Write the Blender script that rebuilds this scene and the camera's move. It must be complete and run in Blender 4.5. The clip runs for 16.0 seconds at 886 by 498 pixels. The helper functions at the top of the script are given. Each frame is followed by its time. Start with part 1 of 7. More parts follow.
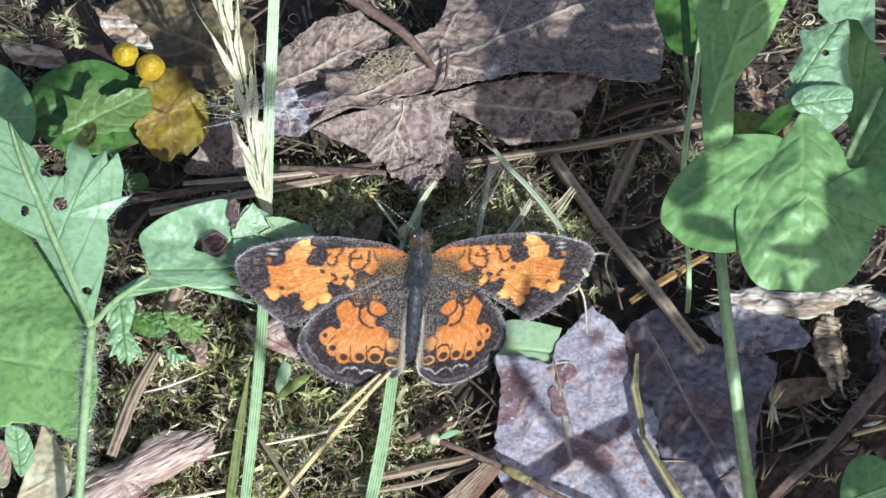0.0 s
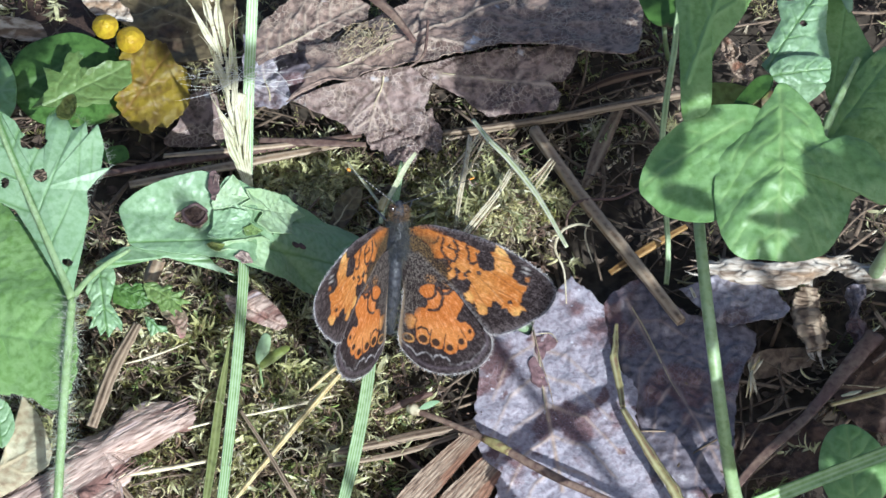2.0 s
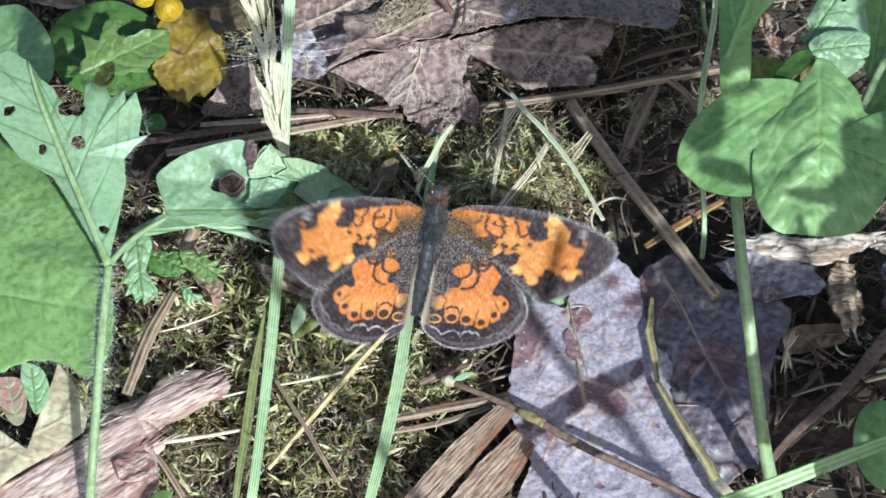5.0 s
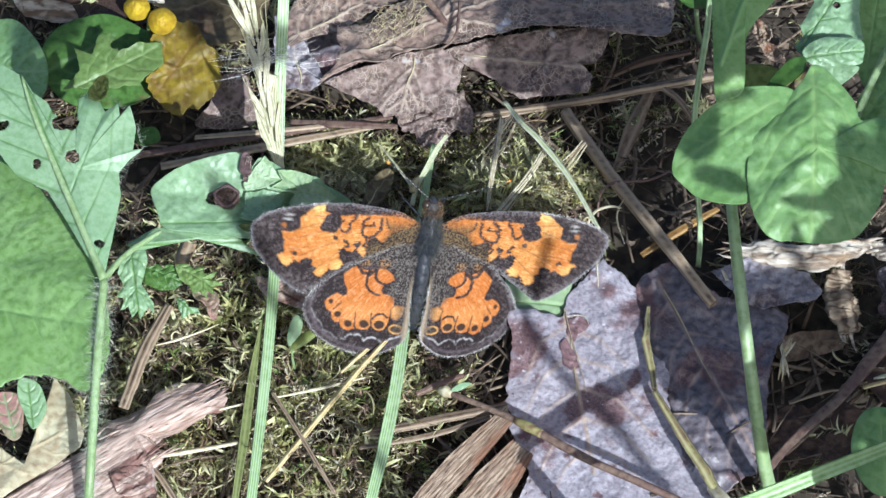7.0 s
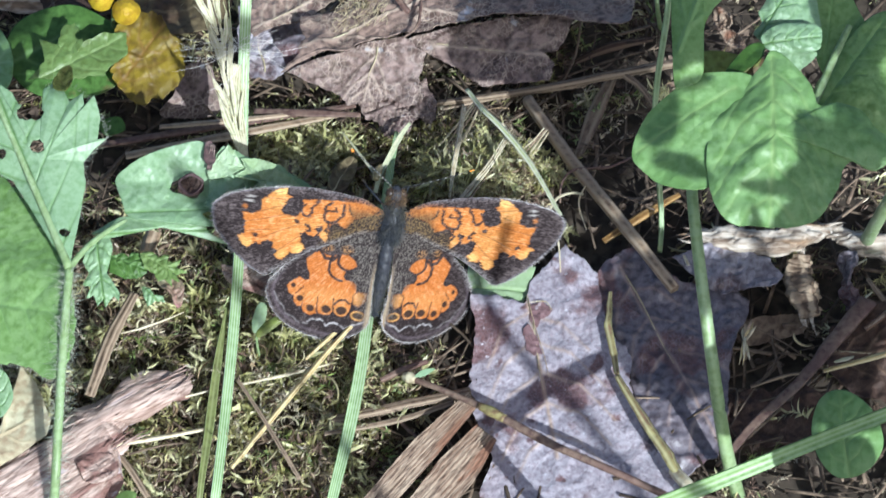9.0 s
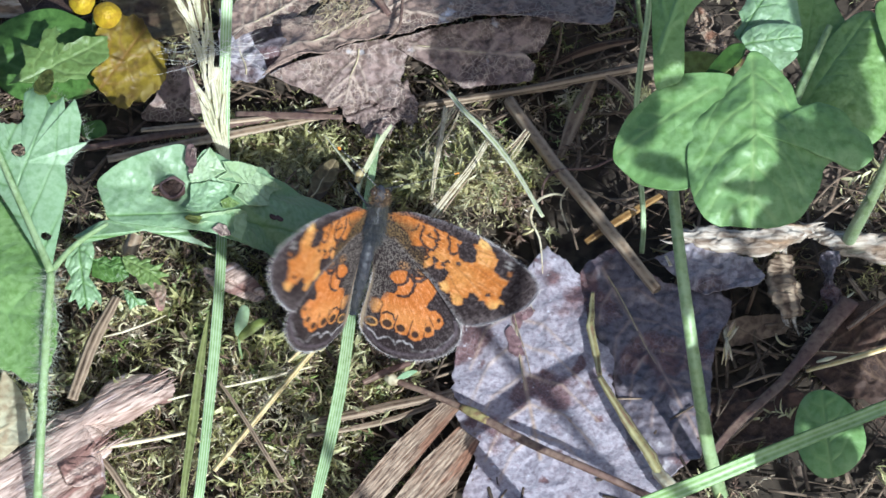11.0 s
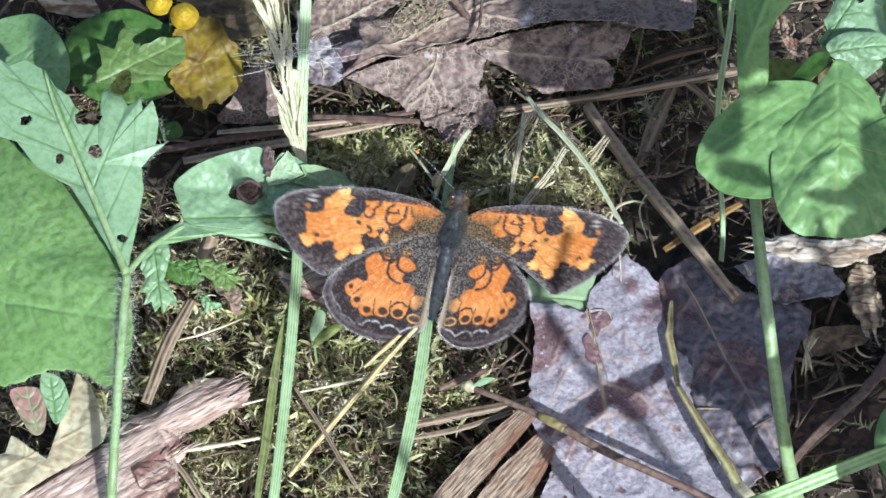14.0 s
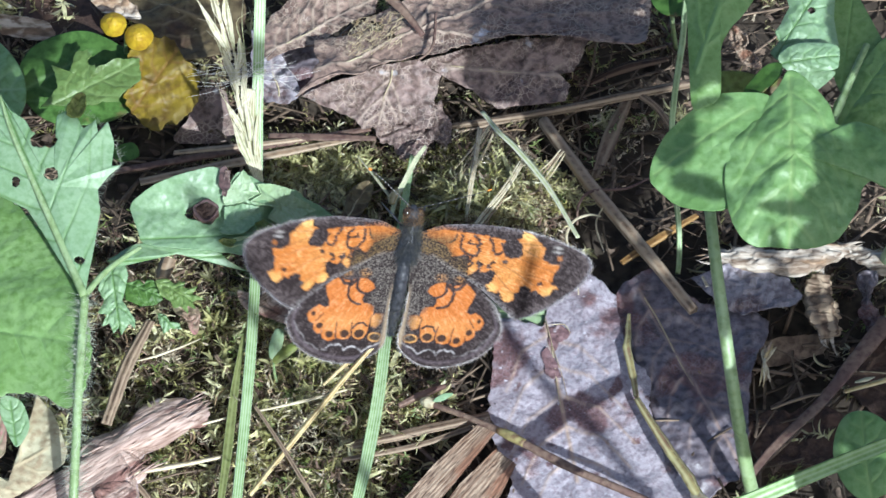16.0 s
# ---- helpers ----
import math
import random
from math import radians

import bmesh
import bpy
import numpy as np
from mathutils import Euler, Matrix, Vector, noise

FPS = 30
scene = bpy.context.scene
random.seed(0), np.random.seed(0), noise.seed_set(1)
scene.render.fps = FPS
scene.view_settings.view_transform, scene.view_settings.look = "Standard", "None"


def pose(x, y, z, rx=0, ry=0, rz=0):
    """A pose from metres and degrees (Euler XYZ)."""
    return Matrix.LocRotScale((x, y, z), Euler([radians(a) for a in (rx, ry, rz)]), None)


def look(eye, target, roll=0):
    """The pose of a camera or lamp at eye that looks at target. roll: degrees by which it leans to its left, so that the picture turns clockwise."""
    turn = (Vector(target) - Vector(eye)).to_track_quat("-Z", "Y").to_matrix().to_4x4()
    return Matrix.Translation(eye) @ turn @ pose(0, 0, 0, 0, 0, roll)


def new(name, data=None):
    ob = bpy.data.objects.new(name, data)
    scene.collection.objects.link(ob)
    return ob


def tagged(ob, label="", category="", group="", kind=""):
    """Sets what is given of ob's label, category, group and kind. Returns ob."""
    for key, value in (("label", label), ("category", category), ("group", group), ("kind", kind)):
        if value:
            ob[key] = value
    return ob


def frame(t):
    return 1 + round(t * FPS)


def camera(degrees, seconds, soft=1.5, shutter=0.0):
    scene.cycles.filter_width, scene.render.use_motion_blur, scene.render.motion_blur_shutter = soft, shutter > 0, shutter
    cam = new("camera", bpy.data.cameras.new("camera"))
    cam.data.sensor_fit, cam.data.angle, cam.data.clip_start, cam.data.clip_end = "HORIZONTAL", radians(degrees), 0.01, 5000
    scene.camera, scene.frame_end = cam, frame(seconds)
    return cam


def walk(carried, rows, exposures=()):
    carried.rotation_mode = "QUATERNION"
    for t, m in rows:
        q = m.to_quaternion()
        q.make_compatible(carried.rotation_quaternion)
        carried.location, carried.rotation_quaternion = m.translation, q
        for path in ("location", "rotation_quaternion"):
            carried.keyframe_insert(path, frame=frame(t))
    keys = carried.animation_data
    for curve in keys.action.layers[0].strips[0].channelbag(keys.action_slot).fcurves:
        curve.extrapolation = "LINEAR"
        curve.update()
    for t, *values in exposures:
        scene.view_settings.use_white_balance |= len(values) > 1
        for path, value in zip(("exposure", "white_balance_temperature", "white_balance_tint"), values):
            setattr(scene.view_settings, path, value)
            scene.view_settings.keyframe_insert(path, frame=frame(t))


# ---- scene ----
MM = 0.001

# ---------------------------------------------------------------- camera
cam = camera(12.0, 16.0, soft=1.5, shutter=0.6)
PATH = [
    (0, (-0.00048, -0.24686, 0.32162), (-0.00135, 0.00365, 0.00585), -0.23),
    (0.5, (-0.00043, -0.24671, 0.32098), (-0.00123, 0.00304, 0.00538), -0.37),
    (1, (-0.00068, -0.24752, 0.32074), (-0.00194, 0.00128, 0.00400), -0.30),
    (1.5, (-0.00115, -0.24775, 0.32095), (-0.00327, 0.00117, 0.00391), -0.13),
    (2, (0.00020, -0.24814, 0.32167), (0.00058, 0.00149, 0.00416), -0.11),
    (2.5, (0.00024, -0.24819, 0.32144), (0.00067, 0.00108, 0.00384), -0.21),
    (3, (-0.00024, -0.24848, 0.32196), (-0.00068, 0.00128, 0.00400), -0.10),
    (3.5, (0.00000, -0.24873, 0.32136), (0.00000, 0.00000, 0.00300), -0.00),
    (4, (-0.00042, -0.24859, 0.32143), (-0.00121, 0.00035, 0.00328), -0.03),
    (4.5, (-0.00118, -0.24842, 0.32150), (-0.00338, 0.00074, 0.00358), 0.07),
    (5, (-0.00100, -0.24892, 0.32113), (-0.00285, -0.00065, 0.00249), 0.14),
    (5.2, (-0.00070, -0.24879, 0.32107), (-0.00200, -0.00051, 0.00260), 0.24),
    (7.3, (-0.00093, -0.24835, 0.32111), (-0.00266, 0.00032, 0.00325), -0.44),
    (7.5, (-0.00121, -0.24849, 0.32169), (-0.00346, 0.00089, 0.00370), -0.34),
    (8, (0.00056, -0.24995, 0.32285), (0.00163, -0.00009, 0.00293), -0.40),
    (8.5, (0.00181, -0.24972, 0.32258), (0.00520, -0.00007, 0.00294), -0.22),
    (9, (0.00037, -0.25052, 0.32303), (0.00107, -0.00086, 0.00233), -0.31),
    (9.2, (0.00033, -0.25156, 0.32345), (0.00095, -0.00217, 0.00131), -0.34),
    (11.3, (0.00134, -0.25043, 0.32307), (0.00387, -0.00066, 0.00249), -0.42),
    (11.5, (0.00209, -0.25140, 0.32395), (0.00607, -0.00116, 0.00209), -0.33),
    (12, (0.00149, -0.24936, 0.32171), (0.00426, -0.00064, 0.00250), -0.86),
    (12.5, (-0.00096, -0.24951, 0.32066), (-0.00275, -0.00235, 0.00116), -0.73),
    (13, (-0.00154, -0.24865, 0.32129), (-0.00439, 0.00005, 0.00304), -0.56),
    (13.5, (-0.00201, -0.24798, 0.32110), (-0.00573, 0.00096, 0.00375), -0.79),
    (14, (-0.00162, -0.24839, 0.32074), (-0.00461, -0.00025, 0.00281), -0.64),
    (14.5, (-0.00119, -0.24869, 0.32124), (-0.00339, -0.00009, 0.00293), -0.55),
    (15, (-0.00053, -0.24876, 0.32190), (-0.00151, 0.00070, 0.00355), -0.60),
    (15.5, (0.00014, -0.24856, 0.32194), (0.00039, 0.00110, 0.00386), -0.74),
    (16, (-0.00018, -0.24848, 0.32172), (-0.00052, 0.00094, 0.00374), -1.09),
]
walk(cam, [(t, look(eye, target, roll)) for t, eye, target, roll in PATH], [(0, 0.22, 5480, 4.5), (16.0, 0.22, 5480, 4.5)])

# ---------------------------------------------------------------- daylight
SUN_FROM = Vector((0.40 * 0.809, -0.917 * 0.809, 0.588))
world = bpy.data.worlds.new("sky")
scene.world = world
world.use_nodes = True
sky = world.node_tree.nodes.new("ShaderNodeTexSky")
sky.sky_type = "NISHITA"
sky.sun_disc = False
sky.air_density, sky.dust_density, sky.ozone_density = 0.75, 2.5, 0.4
sky.sun_elevation = radians(36)
sky.sun_rotation = math.atan2(SUN_FROM.x, SUN_FROM.y)
world.node_tree.links.new(sky.outputs["Color"], world.node_tree.nodes["Background"].inputs["Color"])
world.node_tree.nodes["Background"].inputs["Strength"].default_value = 0.112
sun = new("sun", bpy.data.lights.new("sun", "SUN"))
sun.data.energy = 5.0
sun.data.angle = radians(0.5)
sun.data.color = (1.0, 0.97, 0.93)
sun.matrix_world = look(SUN_FROM * 5, (0, 0, 0))


# ---------------------------------------------------------------- materials
def surface(name, a, b, c, large=120.0, fine=900.0, rough=0.6, bump=0.35, thin=0.0, vein=None, island=0.0, spec=0.4, stretch=None, attr=None, sheen=0.0, net=None, blotch=None, along=None):
    """Two-scale noise of three colours; thin: share of light let through; vein: colour along the mesh's veins."""
    m = bpy.data.materials.new(name)
    m.use_nodes = True
    n, l = m.node_tree.nodes, m.node_tree.links
    n.clear()
    out, bsdf = n.new("ShaderNodeOutputMaterial"), n.new("ShaderNodeBsdfPrincipled")
    co = n.new("ShaderNodeTexCoord").outputs["Object"]
    if along is not None:
        mp = n.new("ShaderNodeMapping")
        mp.vector_type = "TEXTURE"
        mp.inputs["Rotation"].default_value = (0, 0, along)
        mp.inputs["Scale"].default_value = (9, 0.8, 0.8)
        l.new(co, mp.inputs["Vector"])
        co = mp.outputs["Vector"]
    if stretch:
        mp = n.new("ShaderNodeMapping")
        mp.inputs["Scale"].default_value = stretch
        l.new(co, mp.inputs["Vector"])
        co = mp.outputs["Vector"]

    def noise_at(scale, detail, lo, hi):
        t, r = n.new("ShaderNodeTexNoise"), n.new("ShaderNodeMapRange")
        t.inputs["Scale"].default_value, t.inputs["Detail"].default_value = scale, detail
        r.inputs["From Min"].default_value, r.inputs["From Max"].default_value = lo, hi
        l.new(co, t.inputs["Vector"])
        l.new(t.outputs["Fac"], r.inputs["Value"])
        return t.outputs["Fac"], r.outputs["Result"]

    def mix(fac, x, y, blend="MIX"):
        k = n.new("ShaderNodeMix")
        k.data_type, k.blend_type = "RGBA", blend
        for s, v in ((k.inputs[0], fac), (k.inputs[6], x), (k.inputs[7], y)):
            if isinstance(v, (int, float)):
                s.default_value = v
            elif isinstance(v, tuple):
                s.default_value = (*v, 1)
            else:
                l.new(v, s)
        return k.outputs[2]

    _, big = noise_at(large, 3, 0.38, 0.62)
    raw, small = noise_at(fine, 4, 0.42, 0.68)
    if attr:
        at = n.new("ShaderNodeAttribute")
        at.attribute_name = attr
        col = mix(small, at.outputs["Color"], c, "MULTIPLY")
    else:
        col = mix(small, mix(big, a, b), c)
    for size, start, shade in blotch if isinstance(blotch, list) else [blotch] if blotch else []:
        _, patch = noise_at(size, 5, start, start + 0.05)
        col = mix(patch, col, mix(small, shade, tuple(x * 0.55 for x in shade)))
    for mesh_size, strength, shade in net if isinstance(net, list) else [net] if net else []:
        vo, rg = n.new("ShaderNodeTexVoronoi"), n.new("ShaderNodeMapRange")
        vo.feature, vo.inputs["Scale"].default_value = "DISTANCE_TO_EDGE", mesh_size
        rg.inputs["From Min"].default_value, rg.inputs["From Max"].default_value, rg.inputs["To Min"].default_value, rg.inputs["To Max"].default_value = 0.0, 0.09, strength, 0.0
        wr, wm = n.new("ShaderNodeTexNoise"), n.new("ShaderNodeVectorMath")
        wr.inputs["Scale"].default_value = 500
        wm.operation = "MULTIPLY_ADD"
        wm.inputs[1].default_value = (0.0012,) * 3
        l.new(co, wr.inputs["Vector"])
        l.new(wr.outputs["Color"], wm.inputs[0])
        l.new(co, wm.inputs[2])
        l.new(wm.outputs[0], vo.inputs["Vector"])
        l.new(vo.outputs["Distance"], rg.inputs["Value"])
        _, some = noise_at(260, 2, 0.4, 0.6)
        mu = n.new("ShaderNodeMath")
        mu.operation = "MULTIPLY"
        l.new(rg.outputs["Result"], mu.inputs[0])
        l.new(some, mu.inputs[1])
        col = mix(mu.outputs[0], col, shade)
    if vein:
        at = n.new("ShaderNodeAttribute")
        at.attribute_name = "vein"
        col = mix(at.outputs["Fac"], col, vein)
    if island:
        g, hs = n.new("ShaderNodeNewGeometry"), n.new("ShaderNodeHueSaturation")
        r = n.new("ShaderNodeMapRange")
        r.inputs["To Min"].default_value, r.inputs["To Max"].default_value = 1 - island, 1 + island
        l.new(g.outputs["Random Per Island"], r.inputs["Value"])
        l.new(r.outputs["Result"], hs.inputs["Value"])
        l.new(col, hs.inputs["Color"])
        col = hs.outputs["Color"]
    l.new(col, bsdf.inputs["Base Color"])
    bsdf.inputs["Roughness"].default_value = rough
    bsdf.inputs["Specular IOR Level"].default_value = spec
    if sheen:
        bsdf.inputs["Sheen Weight"].default_value = sheen
    bp = n.new("ShaderNodeBump")
    bp.inputs["Strength"].default_value, bp.inputs["Distance"].default_value = bump, 0.00012
    l.new(raw, bp.inputs["Height"])
    l.new(bp.outputs["Normal"], bsdf.inputs["Normal"])
    if thin:
        tr, ms = n.new("ShaderNodeBsdfTranslucent"), n.new("ShaderNodeMixShader")
        l.new(col, tr.inputs["Color"])
        ms.inputs[0].default_value = thin
        l.new(bsdf.outputs[0], ms.inputs[1])
        l.new(tr.outputs[0], ms.inputs[2])
        l.new(ms.outputs[0], out.inputs[0])
    else:
        l.new(bsdf.outputs[0], out.inputs[0])
    return m


M_SOIL = surface("soil", (0.065, 0.050, 0.035), (0.10, 0.078, 0.055), (0.035, 0.026, 0.019), 90, 700, 0.95, 0.8)
M_MOSS = surface("moss", (0.46, 0.44, 0.155), (0.66, 0.60, 0.33), (0.22, 0.195, 0.07), 110, 1500, 0.42, 0.2, 0.4, island=0.6, spec=0.6)
M_MOSS_TIP = surface("moss_tip", (0.58, 0.56, 0.26), (0.74, 0.70, 0.46), (0.34, 0.33, 0.13), 110, 1500, 0.4, 0.2, 0.35, island=0.5, spec=0.7)
M_MOSS_GREEN = surface("green_moss", (0.28, 0.36, 0.10), (0.40, 0.48, 0.22), (0.14, 0.19, 0.05), 110, 1500, 0.42, 0.2, 0.35, island=0.5, spec=0.6)
M_MOSS_DRY = surface("dry_moss", (0.66, 0.60, 0.44), (0.44, 0.34, 0.22), (0.24, 0.16, 0.10), 110, 1500, 0.4, 0.2, 0.2, island=0.55, spec=0.6)
M_MOSS_BROWN = surface("brown_moss", (0.24, 0.165, 0.12), (0.16, 0.10, 0.07), (0.09, 0.055, 0.04), 110, 1500, 0.55, 0.2, 0.15, island=0.55)
M_LITTER = surface("litter", (0.10, 0.07, 0.048), (0.17, 0.125, 0.09), (0.05, 0.035, 0.025), 100, 900, 0.85, 0.5, island=0.6)
M_LEAF_PALE = surface("pale_leaf", (0.30, 0.455, 0.25), (0.35, 0.50, 0.29), (0.24, 0.385, 0.185), 150, 1700, 0.44, 0.5, 0.26, vein=(0.15, 0.28, 0.075), spec=0.75, net=(800, 0.25, (0.20, 0.33, 0.13)))
M_LEAF_MID_PALE = surface("long_leaf", (0.25, 0.42, 0.17), (0.30, 0.48, 0.22), (0.20, 0.33, 0.11), 150, 1700, 0.38, 0.3, 0.3, vein=(0.34, 0.5, 0.26), spec=0.5, blotch=(300, 0.66, (0.22, 0.15, 0.08)))
M_LEAF_MID = surface("mid_leaf", (0.22, 0.365, 0.115), (0.275, 0.425, 0.155), (0.16, 0.285, 0.07), 120, 1500, 0.42, 0.9, 0.22, vein=(0.25, 0.41, 0.14), spec=0.5, net=(700, 0.25, (0.30, 0.46, 0.18)))
M_LEAF_PINK = surface("pink_leaf", (0.42, 0.22, 0.20), (0.30, 0.33, 0.17), (0.20, 0.17, 0.10), 230, 1500, 0.4, 0.6, 0.2, vein=(0.25, 0.36, 0.18))
M_LEAF_LIGHT = surface("light_leaf", (0.42, 0.56, 0.31), (0.48, 0.61, 0.38), (0.36, 0.49, 0.25), 150, 1700, 0.42, 0.3, 0.25, vein=(0.34, 0.47, 0.22), spec=0.5)
M_LEAF_FRESH = surface("fresh_leaf", (0.20, 0.31, 0.09), (0.28, 0.40, 0.14), (0.14, 0.21, 0.05), 180, 1500, 0.4, 0.8, 0.35, vein=(0.27, 0.38, 0.13), spec=0.5, net=(900, 0.2, (0.30, 0.42, 0.16)))
M_LEAF_OLIVE = surface("olive_leaf", (0.23, 0.27, 0.06), (0.28, 0.34, 0.09), (0.16, 0.17, 0.04), 150, 1700, 0.42, 0.5, 0.3, vein=(0.32, 0.36, 0.14), blotch=(230, 0.6, (0.20, 0.13, 0.06)))
M_LEAF_HEART = surface("heart_leaf", (0.21, 0.37, 0.12), (0.26, 0.42, 0.165), (0.165, 0.30, 0.085), 190, 1200, 0.42, 1.0, 0.25, vein=(0.28, 0.43, 0.15), spec=0.5, net=(900, 0.2, (0.34, 0.50, 0.21)))
# deep green, also used to darken leaves that lie in shade
M_LEAF_DEEP = surface("deep_leaf", (0.09, 0.18, 0.036), (0.12, 0.24, 0.055), (0.05, 0.11, 0.02), 120, 1200, 0.45, 0.4, 0.22, vein=(0.16, 0.28, 0.09), blotch=(170, 0.63, (0.25, 0.16, 0.08)))
# yellow dimmed to hold the shade that lies over the leaf
M_LEAF_YELLOW_DIM = surface("dimmed_yellow_leaf", (0.29, 0.21, 0.018), (0.19, 0.14, 0.022), (0.12, 0.075, 0.015), 200, 900, 0.5, 0.6, 0.2, vein=(0.24, 0.14, 0.03))
M_FLOWER = surface("yellow_lobe", (0.66, 0.50, 0.03), (0.56, 0.38, 0.02), (0.44, 0.27, 0.02), 300, 1500, 0.5, 0.5, 0.2)
M_BLADE = surface("grass_blade", (0.28, 0.43, 0.15), (0.36, 0.51, 0.22), (0.19, 0.32, 0.08), 100, 1500, 0.4, 0.25, 0.2, vein=(0.56, 0.67, 0.46))
M_BLADE_OLD = surface("olive_blade", (0.18, 0.22, 0.06), (0.24, 0.27, 0.09), (0.12, 0.13, 0.04), 100, 1500, 0.5, 0.2, 0.2, vein=(0.30, 0.33, 0.14))
M_STEM = surface("green_stem", (0.30, 0.41, 0.19), (0.37, 0.48, 0.26), (0.22, 0.31, 0.12), 150, 1500, 0.4, 0.3, 0.1, vein=(0.45, 0.56, 0.30))
M_STRAW = surface("pale_straw", (0.56, 0.47, 0.29), (0.68, 0.61, 0.44), (0.36, 0.26, 0.13), 150, 1600, 0.6, 0.5, 0.05, vein=(0.66, 0.6, 0.42))
M_STRAW_GOLD = surface("golden_straw", (0.52, 0.39, 0.15), (0.60, 0.49, 0.24), (0.34, 0.22, 0.07), 150, 1600, 0.5, 0.5, 0.05, vein=(0.66, 0.56, 0.32))
M_STRAW_BROWN = surface("brown_straw", (0.18, 0.125, 0.08), (0.28, 0.20, 0.13), (0.09, 0.058, 0.037), 180, 1500, 0.65, 0.9, vein=(0.34, 0.26, 0.175), blotch=(210, 0.56, (0.13, 0.085, 0.055)))
M_STRAW_TAN = surface("tan_straw", (0.36, 0.25, 0.155), (0.45, 0.33, 0.21), (0.19, 0.13, 0.08), 180, 1500, 0.6, 0.9, vein=(0.46, 0.36, 0.25), blotch=(210, 0.6, (0.20, 0.13, 0.08)))
M_SEED = surface("seed_husk", (0.70, 0.65, 0.46), (0.48, 0.52, 0.26), (0.38, 0.32, 0.14), 220, 1800, 0.5, 0.3, 0.25, vein=(0.80, 0.76, 0.58))
M_HUSK = surface("pale_blade", (0.52, 0.55, 0.27), (0.62, 0.62, 0.38), (0.40, 0.45, 0.19), 120, 1600, 0.45, 0.4, 0.15, vein=(0.72, 0.72, 0.54))
M_RUST = surface("rusty_stalk", (0.36, 0.20, 0.06), (0.28, 0.14, 0.04), (0.13, 0.06, 0.02), 250, 1500, 0.5, 0.8, vein=(0.44, 0.27, 0.10))
M_SILK = surface("silk", (0.8, 0.78, 0.72), (0.7, 0.68, 0.6), (0.8, 0.78, 0.72), 220, 1800, 0.4, 0.0)
M_TWIG = surface("twig", (0.16, 0.095, 0.075), (0.24, 0.17, 0.12), (0.10, 0.055, 0.045), 180, 1500, 0.6, 0.7)
M_TWIG_OLIVE = surface("olive_stem", (0.38, 0.35, 0.14), (0.27, 0.22, 0.09), (0.16, 0.10, 0.05), 250, 1500, 0.55, 0.9, vein=(0.50, 0.46, 0.24), blotch=(330, 0.58, (0.24, 0.15, 0.08)))
M_DEAD_PURPLE = surface("mauve_dead_leaf", (0.45, 0.41, 0.445), (0.39, 0.345, 0.375), (0.26, 0.215, 0.24), 190, 2600, 0.42, 1.0, 0.05, vein=(0.46, 0.34, 0.26), spec=0.7, net=(2200, 0.22, (0.60, 0.57, 0.60)), blotch=[(140, 0.55, (0.20, 0.115, 0.115)), (420, 0.62, (0.18, 0.10, 0.10)), (1500, 0.66, (0.62, 0.60, 0.64))])
M_DECAY = surface("decayed_patch", (0.20, 0.115, 0.115), (0.25, 0.15, 0.15), (0.12, 0.065, 0.065), 260, 2000, 0.55, 0.8, 0.03, blotch=(900, 0.6, (0.40, 0.33, 0.34)), spec=0.6)
# mauve leaf taken darker, so part of its shade sits in the colour
M_MAUVE_SHADED = surface("shaded_mauve_leaf", (0.20, 0.175, 0.195), (0.15, 0.125, 0.14), (0.08, 0.062, 0.068), 190, 1500, 0.45, 1.0, 0.03, vein=(0.30, 0.22, 0.19), spec=0.7, net=(2200, 0.4, (0.32, 0.29, 0.315)), blotch=(140, 0.53, (0.15, 0.08, 0.078)))
M_DEAD_GREY = surface("grey_dead_leaf", (0.35, 0.245, 0.19), (0.215, 0.142, 0.108), (0.085, 0.055, 0.043), 260, 1300, 0.6, 1.0, 0.05, vein=(0.42, 0.33, 0.25), net=[(1700, 0.75, (0.54, 0.44, 0.34)), (560, 0.38, (0.50, 0.40, 0.29))], blotch=[(120, 0.57, (0.17, 0.11, 0.09)), (330, 0.66, (0.72, 0.70, 0.72))], spec=0.5)
M_DEAD_PINK = surface("pinkish_dead_leaf", (0.30, 0.215, 0.185), (0.175, 0.12, 0.10), (0.08, 0.052, 0.043), 260, 1300, 0.6, 1.0, 0.05, vein=(0.42, 0.33, 0.26), net=[(1700, 0.7, (0.52, 0.42, 0.34)), (560, 0.32, (0.48, 0.38, 0.29))], blotch=[(150, 0.56, (0.14, 0.09, 0.08)), (330, 0.65, (0.70, 0.68, 0.70))], spec=0.5)
M_DEAD_LILAC = surface("lilac_dead_leaf", (0.34, 0.32, 0.35), (0.26, 0.23, 0.255), (0.16, 0.135, 0.15), 230, 1500, 0.5, 1.0, 0.1, vein=(0.4, 0.34, 0.33), net=(1500, 0.3, (0.5, 0.48, 0.5)), blotch=(170, 0.58, (0.16, 0.11, 0.11)), spec=0.6)
# brown lowered in colour to stand in for shade on the rust leaf
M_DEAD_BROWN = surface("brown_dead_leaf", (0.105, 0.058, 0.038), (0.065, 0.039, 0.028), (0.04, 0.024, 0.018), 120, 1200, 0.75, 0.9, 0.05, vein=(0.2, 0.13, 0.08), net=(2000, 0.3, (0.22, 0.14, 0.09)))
M_DEAD_TAN = surface("tan_dead_leaf", (0.60, 0.56, 0.37), (0.53, 0.47, 0.30), (0.37, 0.28, 0.17), 120, 1200, 0.65, 0.9, 0.1, vein=(0.55, 0.46, 0.28), blotch=(150, 0.66, (0.34, 0.22, 0.13)))
